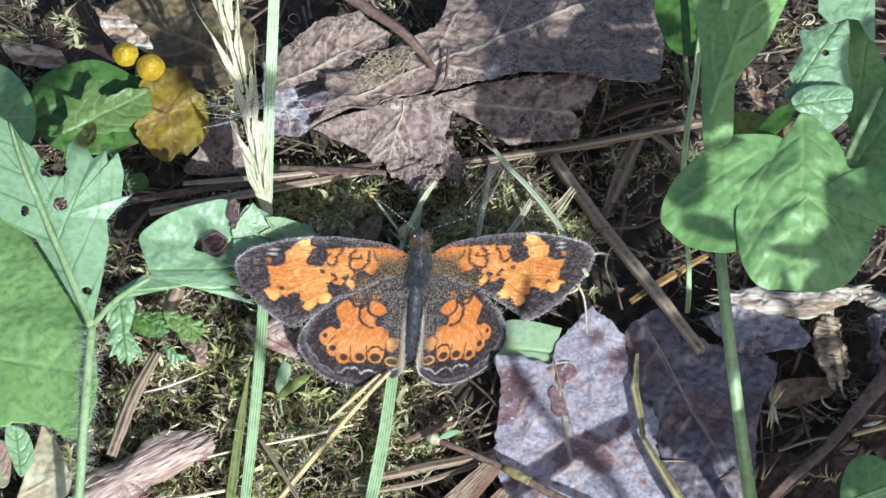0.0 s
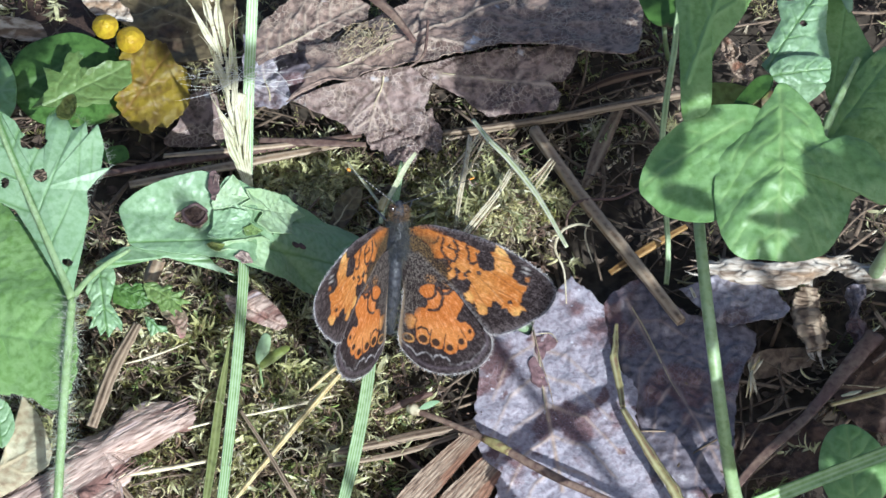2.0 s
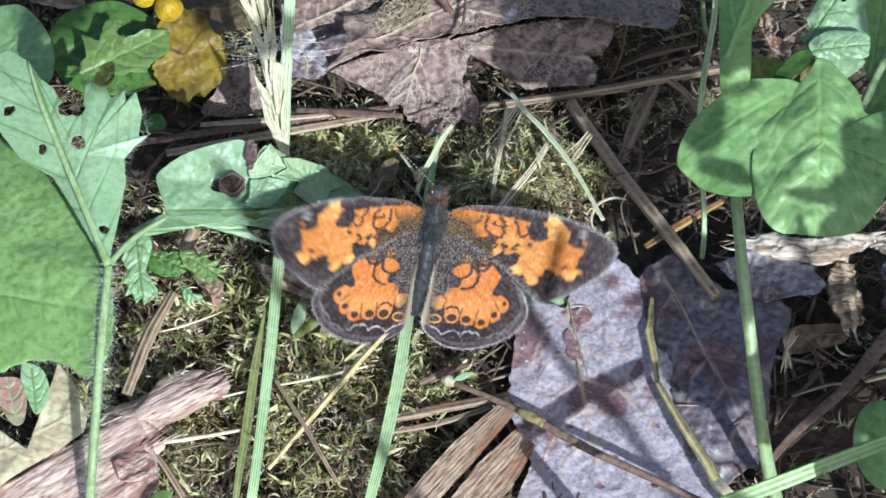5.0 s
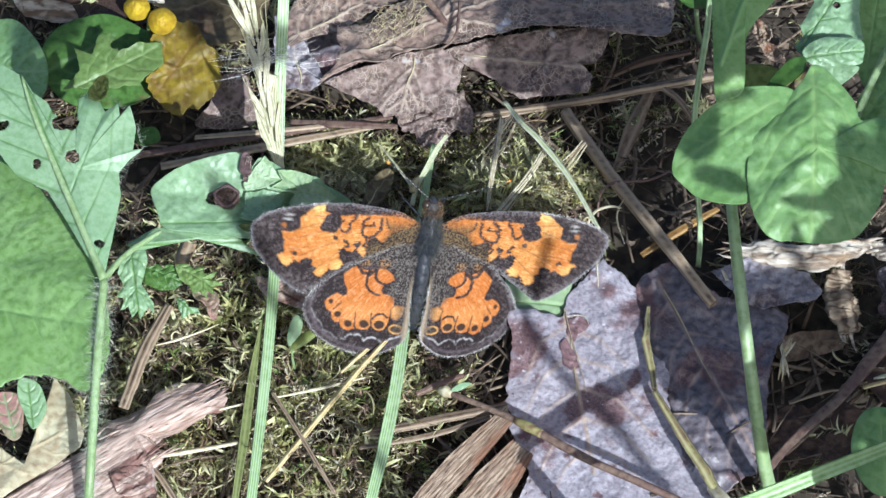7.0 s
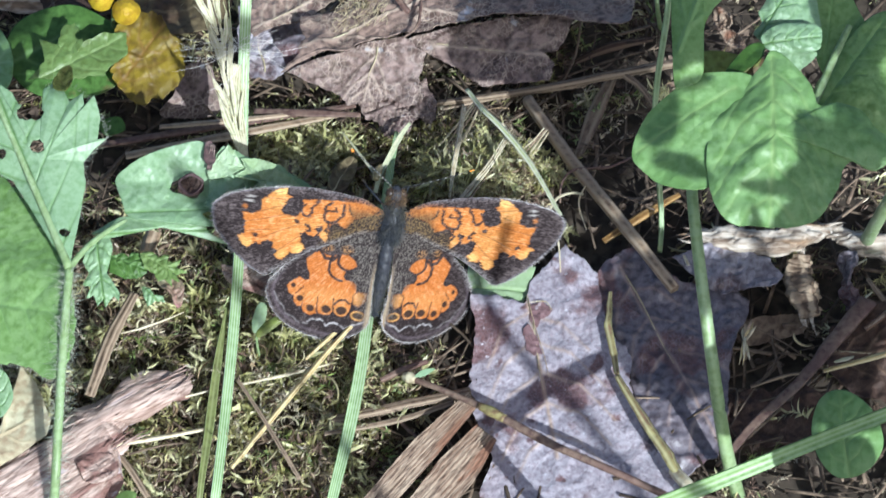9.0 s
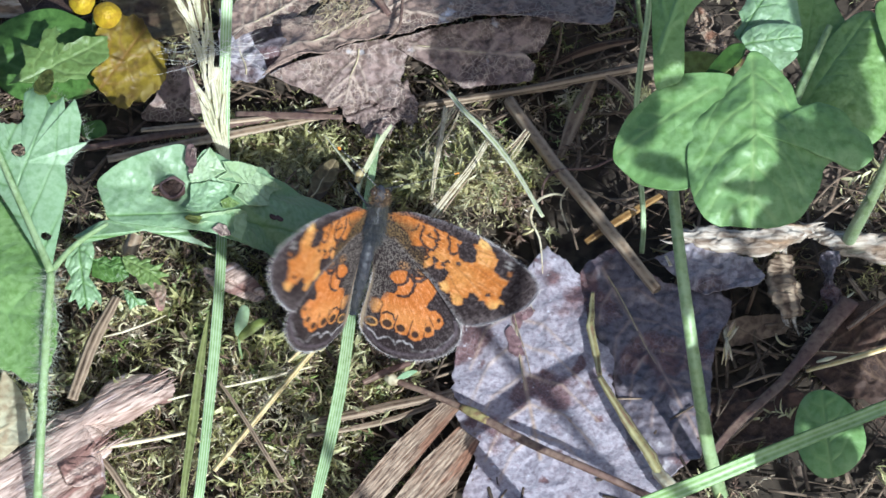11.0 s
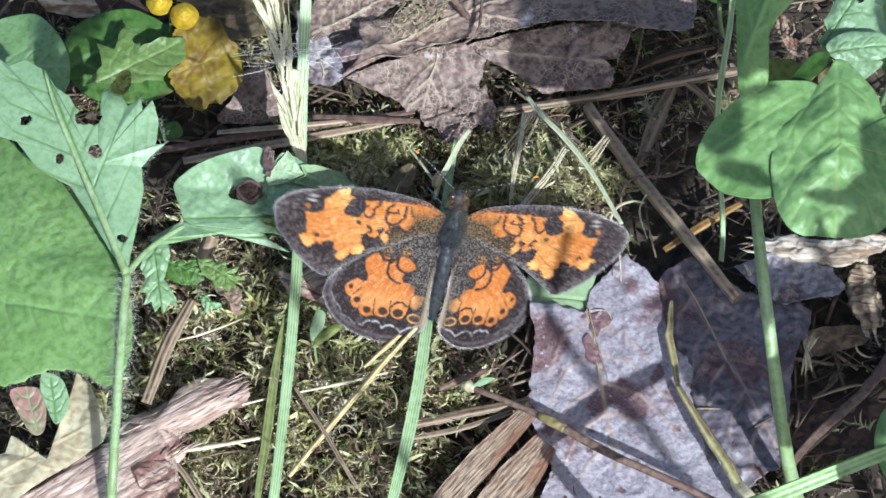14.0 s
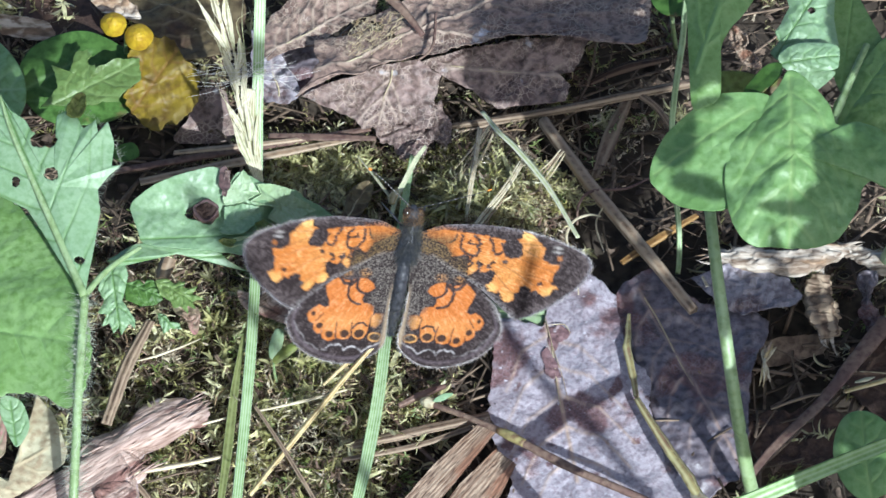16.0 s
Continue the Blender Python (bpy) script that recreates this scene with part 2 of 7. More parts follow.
M_DEAD_OLIVE = surface("olive_dead_leaf", (0.21, 0.165, 0.08), (0.15, 0.115, 0.06), (0.085, 0.06, 0.03), 120, 1200, 0.7, 0.9, 0.1, vein=(0.28, 0.22, 0.12), blotch=(150, 0.57, (0.11, 0.07, 0.04)))
M_BARK = surface("pink_bark", (0.58, 0.44, 0.36), (0.46, 0.33, 0.27), (0.22, 0.135, 0.10), 900, 3800, 0.6, 1.0, blotch=[(330, 0.56, (0.26, 0.14, 0.11)), (520, 0.62, (0.58, 0.47, 0.46))], along=0.62, spec=0.5)
M_WOOD = surface("white_wood", (0.60, 0.54, 0.45), (0.40, 0.31, 0.22), (0.15, 0.10, 0.065), 220, 900, 0.75, 1.0, stretch=(0.4, 2.5, 2.5), blotch=(260, 0.58, (0.30, 0.20, 0.12)))
M_SPLINTER = surface("splinter", (0.42, 0.325, 0.23), (0.29, 0.20, 0.135), (0.065, 0.038, 0.026), 1600, 5000, 0.6, 1.0, vein=(0.16, 0.085, 0.05), blotch=(380, 0.58, (0.27, 0.14, 0.085)), along=0.9)
M_WING = surface("wing_scales", (1, 1, 1), (1, 1, 1), (0.74, 0.72, 0.70), 300, 7000, 0.6, 0.8, 0.16, attr="scale_tint", spec=0.15)
M_FRINGE = surface("wing_fringe", (0.58, 0.54, 0.50), (0.74, 0.71, 0.67), (0.26, 0.22, 0.21), 900, 3000, 0.7, 0.0)
M_BODY = surface("body_chitin", (0.035, 0.037, 0.045), (0.05, 0.052, 0.062), (0.02, 0.02, 0.024), 500, 3000, 0.45, 0.5)
M_FUR = surface("body_fur", (0.052, 0.060, 0.075), (0.085, 0.082, 0.062), (0.03, 0.036, 0.050), 500, 3000, 0.6, 0.0, island=0.5)
M_FUR_TAN = surface("tan_fur", (0.26, 0.16, 0.07), (0.16, 0.10, 0.05), (0.10, 0.065, 0.04), 500, 3000, 0.7, 0.0, island=0.5)
M_EYE = surface("insect_eye", (0.03, 0.02, 0.015), (0.05, 0.03, 0.02), (0.02, 0.015, 0.01), 900, 4000, 0.15, 0.2)
M_CLUB = surface("orange_club", (0.75, 0.3, 0.03), (0.7, 0.26, 0.03), (0.6, 0.2, 0.02), 900, 4000, 0.5, 0.1)
M_BAND = surface("antenna_band", (0.40, 0.38, 0.33), (0.30, 0.28, 0.25), (0.30, 0.28, 0.25), 900, 4000, 0.6, 0.0)
M_HAIR = surface("plant_hair", (0.62, 0.66, 0.55), (0.55, 0.6, 0.45), (0.6, 0.6, 0.5), 900, 4000, 0.4, 0.0, 0.3)
M_ROT = surface("rotten_rim", (0.09, 0.05, 0.045), (0.18, 0.12, 0.11), (0.03, 0.02, 0.02), 400, 2000, 0.7, 0.8)


# ---------------------------------------------------------------- mesh tools, all in millimetres
def hashed(i, j, k, seed):
    h = np.sin(i * 127.1 + j * 311.7 + k * 74.7 + seed * 53.3) * 43758.5453
    return h - np.floor(h)


def fuzz(p, size, seed=0, octaves=2):
    """Smooth noise from -1 to 1 at points p, with features of about that size."""
    p, total, gain, norm = np.asarray(p, float) / size, 0.0, 1.0, 0.0
    for o in range(octaves):
        q = p * 2**o + 17.3 * o
        b = np.floor(q)
        f = q - b
        f = f * f * (3 - 2 * f)
        v = 0.0
        for dx in (0, 1):
            for dy in (0, 1):
                for dz in (0, 1):
                    w = (f[:, 0] if dx else 1 - f[:, 0]) * (f[:, 1] if dy else 1 - f[:, 1]) * (f[:, 2] if dz else 1 - f[:, 2])
                    v = v + w * hashed(b[:, 0] + dx, b[:, 1] + dy, b[:, 2] + dz, seed + o)
        total, norm, gain = total + gain * (2 * v - 1), norm + gain, gain * 0.5
    return total / norm


def curve(points, n, closed=False, sharp=False):
    """n points along a smooth (or straight-edged) line through the given ones, evenly spaced."""
    p = np.array(points, float)
    k = len(p)
    if sharp or k < 3:
        fine = np.vstack([p, p[:1]]) if closed else p
    else:
        out = []
        for i in range(k if closed else k - 1):
            a, b, c, d = (p[(i + s) % k] if closed else p[min(max(i + s, 0), k - 1)] for s in (-1, 0, 1, 2))
            t = np.linspace(0, 1, 16, endpoint=False)[:, None]
            out.append(0.5 * (2 * b + (c - a) * t + (2 * a - 5 * b + 4 * c - d) * t**2 + (3 * b - a - 3 * c + d) * t**3))
        fine = np.vstack(out + [p[:1] if closed else p[-1:]])
    gone = np.r_[0, np.cumsum(np.linalg.norm(np.diff(fine, axis=0), axis=1))]
    want = np.linspace(0, gone[-1], n + 1)[:-1] if closed else np.linspace(0, gone[-1], n)
    return np.stack([np.interp(want, gone, fine[:, a]) for a in range(3)], 1)


def unit(v):
    return v / np.maximum(np.linalg.norm(v, axis=-1, keepdims=True), 1e-9)


def thing(name, base, label, category, group="", kind=""):
    ob = new(name)
    ob.empty_display_size = 0.002
    ob.location = Vector(base) * MM
    return tagged(ob, label, category, group, kind)


def part(name, verts, faces, material, parent=None, label="", thick=0.0, layers=None, smooth=True, origin=None):
    """One mesh object from points in millimetres: a part under its parent, or a thing of its own."""
    verts = np.asarray(verts, float)
    if parent is not None:
        chain, base = parent, Vector((0, 0, 0))
        while chain is not None:
            base, chain = base + chain.location, chain.parent
        base = np.array(base) / MM if origin is None else np.array(origin, float)
    else:
        base = verts.mean(0)
    me = bpy.data.meshes.new(name)
    me.from_pydata(((verts - base) * MM).tolist(), [], faces if isinstance(faces, list) else faces.tolist())
    me.materials.append(material)
    for key, values in (layers or {}).items():
        values = np.asarray(values, np.float32)
        if values.ndim == 1:
            me.attributes.new(key, "FLOAT", "POINT").data.foreach_set("value", values)
        else:
            me.attributes.new(key, "FLOAT_COLOR", "POINT").data.foreach_set("color", np.c_[values, np.ones(len(values), np.float32)].ravel())
    if smooth:
        me.polygons.foreach_set("use_smooth", np.ones(len(me.polygons), bool))
    me.update()
    ob = new(name, me)
    if parent is None:
        ob.location = Vector(base) * MM
    else:
        ob.parent = parent
    if thick:
        mod = ob.modifiers.new("thickness", "SOLIDIFY")
        mod.thickness, mod.offset = thick * MM, 0
    return tagged(ob, label) if label else ob


def frames_along(p):
    t = unit(np.gradient(p, axis=0))
    side = unit(np.cross(t, np.where(np.abs(t[:, 2:3]) > 0.95, [[1.0, 0, 0]], [[0, 0, 1.0]])))
    return t, side, np.cross(side, t)


def tube(points, radii, n=24, sides=8, flat=1.0, rough=0.0, seed=0, rings=None, groove=0.0):
    """A closed, tapering, slightly uneven round or flattened stem."""
    p = curve(points, n)
    r = np.interp(np.linspace(0, 1, n), np.linspace(0, 1, len(radii)), radii)
    if rings:
        r = r * (1 + rings[1] * np.exp(-((np.linspace(0, 1, n)[:, None] - np.array(rings[0])) ** 2) / 0.0006).sum(1))
    _, side, up = frames_along(p)
    a = np.linspace(0, 2 * np.pi, sides, endpoint=False)
    cut = 1 + groove * (np.cos(a * 4 + seed) + 0.7 * np.sin(a * 7 + 2 * seed))
    v = p[:, None] + (side[:, None] * (cut * np.cos(a))[None, :, None] + up[:, None] * (cut * flat * np.sin(a))[None, :, None]) * r[:, None, None]
    v = v.reshape(-1, 3)
    if rough:
        v = v + rough * np.repeat(r, sides)[:, None] * np.stack([fuzz(v, 1.1, seed + s) for s in range(3)], 1)
    f = [[i * sides + j, i * sides + (j + 1) % sides, (i + 1) * sides + (j + 1) % sides, (i + 1) * sides + j] for i in range(n - 1) for j in range(sides)]
    f += [list(range(sides))[::-1], [(n - 1) * sides + j for j in range(sides)]]
    return v, f, np.tile((np.abs(np.sin(a * 2.5)) > 0.8).astype(float), n)


def strip(points, widths, thick=0.12, facing=(0, -0.5, 1), fold=0.15, ribs=4, n=40, m=12, wave=0.0, seed=0):
    """A grass blade: a long closed band with a fold along its middle and raised ribs."""
    p = curve(points, n)
    w = np.interp(np.linspace(0, 1, n), np.linspace(0, 1, len(widths)), widths) / 2
    t = unit(np.gradient(p, axis=0))
    side = unit(np.cross(t, np.array(facing, float)))
    up = np.cross(side, t)
    s = np.linspace(-1, 1, m)
    rib = np.cos(s * np.pi * ribs) * 0.5 + 0.5
    top = fold * np.abs(s) + 0.05 * rib
    v = []
    wob = wave * fuzz(p, 4.0, seed)[:, None] if wave else 0
    for off, line in ((0, s), (-thick, s[::-1])):
        lift = top if off == 0 else top[::-1]
        v.append(p[:, None] + side[:, None] * (w[:, None] * line[None])[..., None] + up[:, None] * (w[:, None] * lift[None] * 0.9 + off + wob)[..., None])
    v = np.concatenate(v, 1)
    k = 2 * m
    f = [[i * k + j, (i + 1) * k + j, (i + 1) * k + (j + 1) % k, i * k + (j + 1) % k] for i in range(n - 1) for j in range(k)]
    f += [list(range(k)), [(n - 1) * k + j for j in range(k)][::-1]]
    return v.reshape(-1, 3), f, np.tile(np.r_[rib, rib[::-1]] ** 2, n)


def ribs_of(a, b, count, reach, slant=0.6, bend=0.0, normal=(0, 0, 1)):
    """The midrib from a to b and its side veins, as line pieces."""
    a, b = np.array(a, float), np.array(b, float)
    d = b - a
    side = np.cross(unit(np.array(normal, float)), d)
    side = side / np.linalg.norm(side)
    out = [(a, b, 1.0)]
    for i in range(count):
        s = (i + 0.6) / (count + 0.4)
        far = reach * (1 - 0.75 * abs(s - 0.42))
        for sign in (-1, 1):
            q = a + d * s
            mid = q + far * 0.5 * (sign * side + slant * unit(d))
            out.append((q, mid, 0.8))
            out.append((mid, q + far * (sign * side * 0.9 + (slant + 0.35) * unit(d)), 0.6))
    return out


def scrap(name, outline, material, parent=None, label="", bump=0.3, grain=3.0, rag=0.0, sharp=False, veins=(), vein_width=0.16, relief=0.12, holes=(), thick=0.12, dome=0.0, curl=0.0, teeth=0, bite=0.0, na=200, nr=36, seed=0, tint=None, centre=None, crinkle=0.0, flow=None):
    """A leaf or flake with that outline: an uneven sheet with veins, holes, a domed middle and curled rim."""
    o = curve(outline, na, True, sharp)
    c = o.mean(0) if centre is None else np.array(centre, float)
    up = np.zeros(3)
    for i in range(na):
        up += np.cross(o[i] - c, o[(i + 1) % na] - c)
    up = unit(up)
    if up[2] < 0:
        up = -up
    out = unit(o - c)
    if rag:
        o = o + out * (rag * (fuzz(o, 1.3, seed + 5, 3) + 0.5 * fuzz(o, 0.5, seed + 6)))[:, None]
    if teeth:
        o = o - out * (bite * (np.arange(na) * teeth / na % 1.0))[:, None]
    t = (np.arange(1, nr + 1) / nr) ** 0.8
    base = np.vstack([c[None], (c + (o - c)[None] * t[:, None, None]).reshape(-1, 3)])
    tt = np.r_[0, np.repeat(t, na)]
    near = np.zeros(len(base))
    for a, b, k in veins:
        ab = b - a
        s = np.clip(((base - a) @ ab) / (ab @ ab), 0, 1)[:, None]
        d = base - a - s * ab
        d = d - (d @ up)[:, None] * up
        near = np.maximum(near, k * np.exp(-((np.linalg.norm(d, axis=1) / (vein_width * (0.6 + 0.6 * k))) ** 2)))
    grid = base
    if flow:
        u, w = np.array([math.cos(flow[0]), math.sin(flow[0]), 0]), np.array([-math.sin(flow[0]), math.cos(flow[0]), 0])
        grid = np.c_[base @ u / flow[1], base @ w, base[:, 2]]
    lift = bump * fuzz(grid, grain, seed, 3) + dome * (1 - tt**2) + curl * tt**5 * (0.5 + fuzz(base, 6.0, seed + 9)) - relief * near
    if crinkle:
        lift = lift + crinkle * (0.6 - np.abs(fuzz(grid, grain * 0.5, seed + 20, 3)) * 2) + 0.5 * crinkle * fuzz(grid, 0.7, seed + 21)
    v = base + up * lift[:, None]
    f = [[0, 1 + j, 1 + (j + 1) % na] for j in range(na)]
    f += [[1 + i * na + j, 1 + (i + 1) * na + j, 1 + (i + 1) * na + (j + 1) % na, 1 + i * na + (j + 1) % na] for i in range(nr - 1) for j in range(na)]
    if holes:
        wob = 0.35 * fuzz(base, 0.8, seed + 3)
        gone = np.zeros(len(base), bool)
        for place, r in holes:
            d = base - np.array(place, float)
            d = d - (d @ up)[:, None] * up
            gone |= np.linalg.norm(d, axis=1) < r * (1 + wob)
        f = [x for x in f if not gone[x].all()]
    layers = {"vein": near}
    if tint is not None:
        layers = {"scale_tint": tint(base, tt)}
    return part(name, v, f, material, parent, label, thick, layers)


def joined(pieces):
    """Several (points, faces) in one mesh."""
    vs, fs, k = [], [], 0
    for v, f in pieces:
        vs.append(v)
        fs += [[i + k for i in x] for x in f]
        k += len(v)
    return np.vstack(vs), fs


def spikes(roots, ways, length, width, rng):
    """Fine tapering hairs or needles: two crossed slivers each would be too heavy, so one three-sided spike."""
    n = len(roots)
    ln = (length * rng.uniform(0.6, 1.2, n))[:, None]
    side = unit(np.cross(ways, rng.normal(size=(n, 3))))
    other = np.cross(unit(ways), side)
    bend = 0.25 * ln * rng.normal(size=(n, 3))
    mid, tip = roots + ways * ln * 0.55 + 0.3 * bend, roots + ways * ln + bend
    v = np.stack([roots + side * width, roots - side * width * 0.5 + other * width * 0.87, roots - side * width * 0.5 - other * width * 0.87,
                  mid + side * width * 0.6, mid - side * width * 0.3 + other * width * 0.5, mid - side * width * 0.3 - other * width * 0.5, tip], 1).reshape(-1, 3)
    t = np.array([[0, 1, 4], [0, 4, 3], [1, 2, 5], [1, 5, 4], [2, 0, 3], [2, 3, 5], [3, 4, 6], [4, 5, 6], [5, 3, 6]])
    return v, (np.arange(n)[:, None, None] * 7 + t[None]).reshape(-1, 3)


rng = np.random.default_rng(7)


# ---------------------------------------------------------------- the ground
def ground():
    inner = np.linspace(-90, 90, 181)
    outer = np.array([120, 200, 500, 1500, 6000, 30000, 120000.0])
    line = np.r_[-outer[::-1], inner, outer]
    k = len(line)
    x, y = np.meshgrid(line, line, indexing="ij")
    p = np.stack([x.ravel(), y.ravel(), np.zeros(k * k)], 1)
    p[:, 2] = 0.9 * fuzz(p, 9.0, 1, 3) + 0.5 * fuzz(p, 2.2, 2) - 0.8
    i, j = np.meshgrid(np.arange(k - 1), np.arange(k - 1), indexing="ij")
    a = (i * k + j).ravel()
    ob = part("ground", p, np.stack([a, a + k, a + k + 1, a + 1], 1), M_SOIL)
    tagged(ob, "dark damp woodland soil under moss and litter", "ground", kind="structure")


ground()


def in_any(p, blobs):
    inside = np.zeros(len(p))
    for x, y, rx, ry in blobs:
        inside = np.maximum(inside, 1.25 - np.hypot((p[:, 0] - x) / rx, (p[:, 1] - y) / ry))
    return inside + 0.25 * fuzz(np.c_[p, np.zeros(len(p))], 5.0, 31) + 0.35 * fuzz(np.c_[p, np.zeros(len(p))], 1.8, 33)


MOSS_MOUND = ((5.5, 4.5, 6.5, 4.5, 6.0), (-14.0, -15.0, 9.0, 8.0, 1.6), (-24.0, -12.0, 5.0, 6.0, 1.8), (-4.0, -19.0, 4.0, 5.0, 1.2))


def mat_height(p):
    """The lie of the moss: low cushions with hollows between."""
    z = 1.3 * fuzz(np.c_[p, np.zeros(len(p))], 5.0, 35, 2)
    for x, y, rx, ry, h in MOSS_MOUND:
        z = z + h * np.exp(-(((p[:, 0] - x) / rx) ** 2) - ((p[:, 1] - y) / ry) ** 2)
    return z


def moss_spots(g, count):
    p = np.c_[g.uniform(-62, 62, count * 10), g.uniform(-48, 60, count * 10)]
    hollow = fuzz(np.c_[p, np.zeros(len(p))], 3.4, 37, 2)
    keep = (in_any(p, MOSS_AREAS) > g.uniform(0.0, 0.5, len(p))) & (hollow > g.uniform(-0.4, 0.2, len(p)))
    for x, y, rx, ry in ((10.5, -18, 11.5, 13), (24, -14, 10, 13), (19, 3, 6, 7)):
        keep &= np.hypot((p[:, 0] - x) / rx, (p[:, 1] - y) / ry) > 1
    return p[keep][:count]


def moss(name, count, material, label, long, seed, patch=None, leafy=1.0, lift=0.0):
    """A mat of creeping shoots clad in small curled leaves, too many to count."""
    g = np.random.default_rng(seed)
    p = moss_spots(g, count) if patch is None else np.c_[g.normal(patch[0], patch[2], count), g.normal(patch[1], patch[3], count)]
    n, k = len(p), 30
    a = g.uniform(0, 2 * np.pi, n)
    lean = unit(np.c_[np.cos(a), np.sin(a), g.uniform(0.1, 1.0, n)])
    size = long * g.uniform(0.5, 1.35, n)
    root = np.c_[p, mat_height(p) + g.uniform(-0.6, 1.5, n) + lift]
    s = (np.arange(k) + 1) / k
    bow = unit(g.normal(0, 1, (n, 3)) * [1, 1, 0.4] - [0, 0, 0.6]) * (size * 0.75)[:, None]
    twist = unit(np.cross(lean, bow)) * (size * 0.16)[:, None]
    at = root[:, None] + lean[:, None] * (s * size[:, None])[..., None] + bow[:, None] * (s**2)[None, :, None] + twist[:, None] * np.sin(7 * s)[None, :, None]
    tang = unit(np.gradient(at, axis=1))
    way = unit(tang * 0.9 + 0.75 * unit(g.normal(size=(n, k, 3))))
    leaf = (leafy * g.uniform(0.45, 1.25, (n, k)) * (1.1 - 0.5 * s))[..., None]
    side = unit(np.cross(way, g.normal(size=(n, k, 3)))) * leaf * g.uniform(0.05, 0.13, (n, k))[..., None]
    back = unit(np.cross(way, side) - 0.5 * way * np.linalg.norm(side, axis=2, keepdims=True)) * leaf * g.uniform(0.2, 1.2, (n, k))[..., None]
    hollow = unit(np.cross(way, side)) * leaf * 0.05
    rows = [at - side * 0.6, at + side * 0.6]
    for q, w in ((0.33, 1.0), (0.7, 0.72)):
        mid = at + way * leaf * q + back * q**2
        rows += [mid - side * w + hollow, mid + side * w + hollow]
    rows.append(at + way * leaf + back)
    v = np.stack(rows, 2).reshape(-1, 3)
    f = (np.arange(n * k)[:, None, None] * 7 + np.array([[0, 1, 3], [0, 3, 2], [2, 3, 5], [2, 5, 4], [4, 5, 6]])[None]).reshape(-1, 3)
    tagged(part(name, v, f, material), label, "moss", kind="stuff")


MOSS_AREAS = [(-16, -14, 20, 15), (-4, -18, 6, 10), (-15, 12, 6, 4), (5, 8.5, 7.2, 5.6), (-28, -2, 9, 8), (-20, -28, 16, 8)]
moss("moss", 1250, M_MOSS, "tangled yellow-green feathery moss on the soil", 4.2, 11)
moss("lit_moss", 130, M_MOSS, "bright yellow-green moss tuft beside a grass node", 3.6, 19, (-4.0, 11.0, 3.6, 2.0))
moss("moss_tips", 330, M_MOSS_TIP, "bright yellowish moss tips standing over the mat", 3.4, 21, None, 1.7, 1.2)
moss("grey_moss", 150, M_MOSS_TIP, "pale grey-green moss whorls beside a leaf", 3.0, 22, (-13.3, 12.0, 2.8, 1.4), 1.5, 0.4)
moss("sunlit_moss", 80, M_MOSS_TIP, "pale sunlit moss tips among straws", 3.0, 23, (5.0, 8.0, 2.6, 2.0), 1.8, 0.8)
moss("green_moss", 320, M_MOSS_GREEN, "fresh dull green moss shoots in the mat", 4.0, 15)
moss("dry_moss", 800, M_MOSS_DRY, "straw-coloured dry moss shoots among the green", 4.4, 12)
moss("bright_moss", 300, M_MOSS, "bright sunlit moss cushion between straws", 3.6, 17, (5.2, 7.6, 2.3, 2.2))
moss("pale_moss", 260, M_MOSS_DRY, "pale sunlit moss tips between straws", 3.6, 18, (4.2, 8.4, 2.4, 2.2))
moss("brown_moss", 1000, M_MOSS_BROWN, "brown withered moss shoots low in the mat", 4.0, 16)


def moss_strands(name, count, material, label, seed):
    """Long bare curling moss shoots lying over the mat."""
    g = np.random.default_rng(seed)
    p = moss_spots(g, count)
    n, k = len(p), 8
    root = np.c_[p, mat_height(p) + g.uniform(0.2, 2.6, n)]
    a = g.uniform(0, 2 * np.pi, n)[:, None] + g.normal(0, 0.42, n)[:, None] * np.arange(k)[None]
    step = (g.uniform(0.16, 0.48, n))[:, None]
    rise = g.normal(0.25, 0.3, n)[:, None] - 0.12 * np.arange(k)[None]
    way = np.stack([np.cos(a), np.sin(a), rise], 2)
    at = root[:, None] + np.cumsum(way * step[..., None], 1)
    side = unit(np.cross(way, np.array([0.2, -0.5, 0.85])))
    w = (g.uniform(0.045, 0.13, n)[:, None] * np.array([0.7, 1, 1.1, 1.1, 1, 0.8, 0.5, 0.12])[None])[..., None]
    top = unit(np.cross(side, way)) * w * 0.8
    v = np.stack([at - side * w, at + top, at + side * w, at - top], 2).reshape(-1, 3)
    q = (np.arange(n)[:, None] * k * 4 + np.arange(k - 1)[None] * 4).reshape(-1, 1, 1)
    f = (q + np.array([[j, (j + 1) % 4, 4 + (j + 1) % 4, 4 + j] for j in range(4)])[None]).reshape(-1, 4)
    tagged(part(name, v, f, material), label, "moss", kind="stuff")


M_STRAND = surface("moss_strand", (0.76, 0.69, 0.46), (0.56, 0.50, 0.24), (0.38, 0.32, 0.18), 160, 1500, 0.3, 0.2, 0.2, island=0.45, spec=0.7)
M_STRAND_BROWN = surface("brown_strand", (0.40, 0.30, 0.18), (0.26, 0.18, 0.10), (0.15, 0.10, 0.06), 160, 1500, 0.4, 0.2, 0.1, island=0.5, spec=0.5)
moss_strands("moss_strands", 1000, M_STRAND, "pale glossy curling moss shoots over the mat", 13)
moss_strands("brown_moss_strands", 700, M_STRAND_BROWN, "brown withered curling moss shoots over the mat", 14)


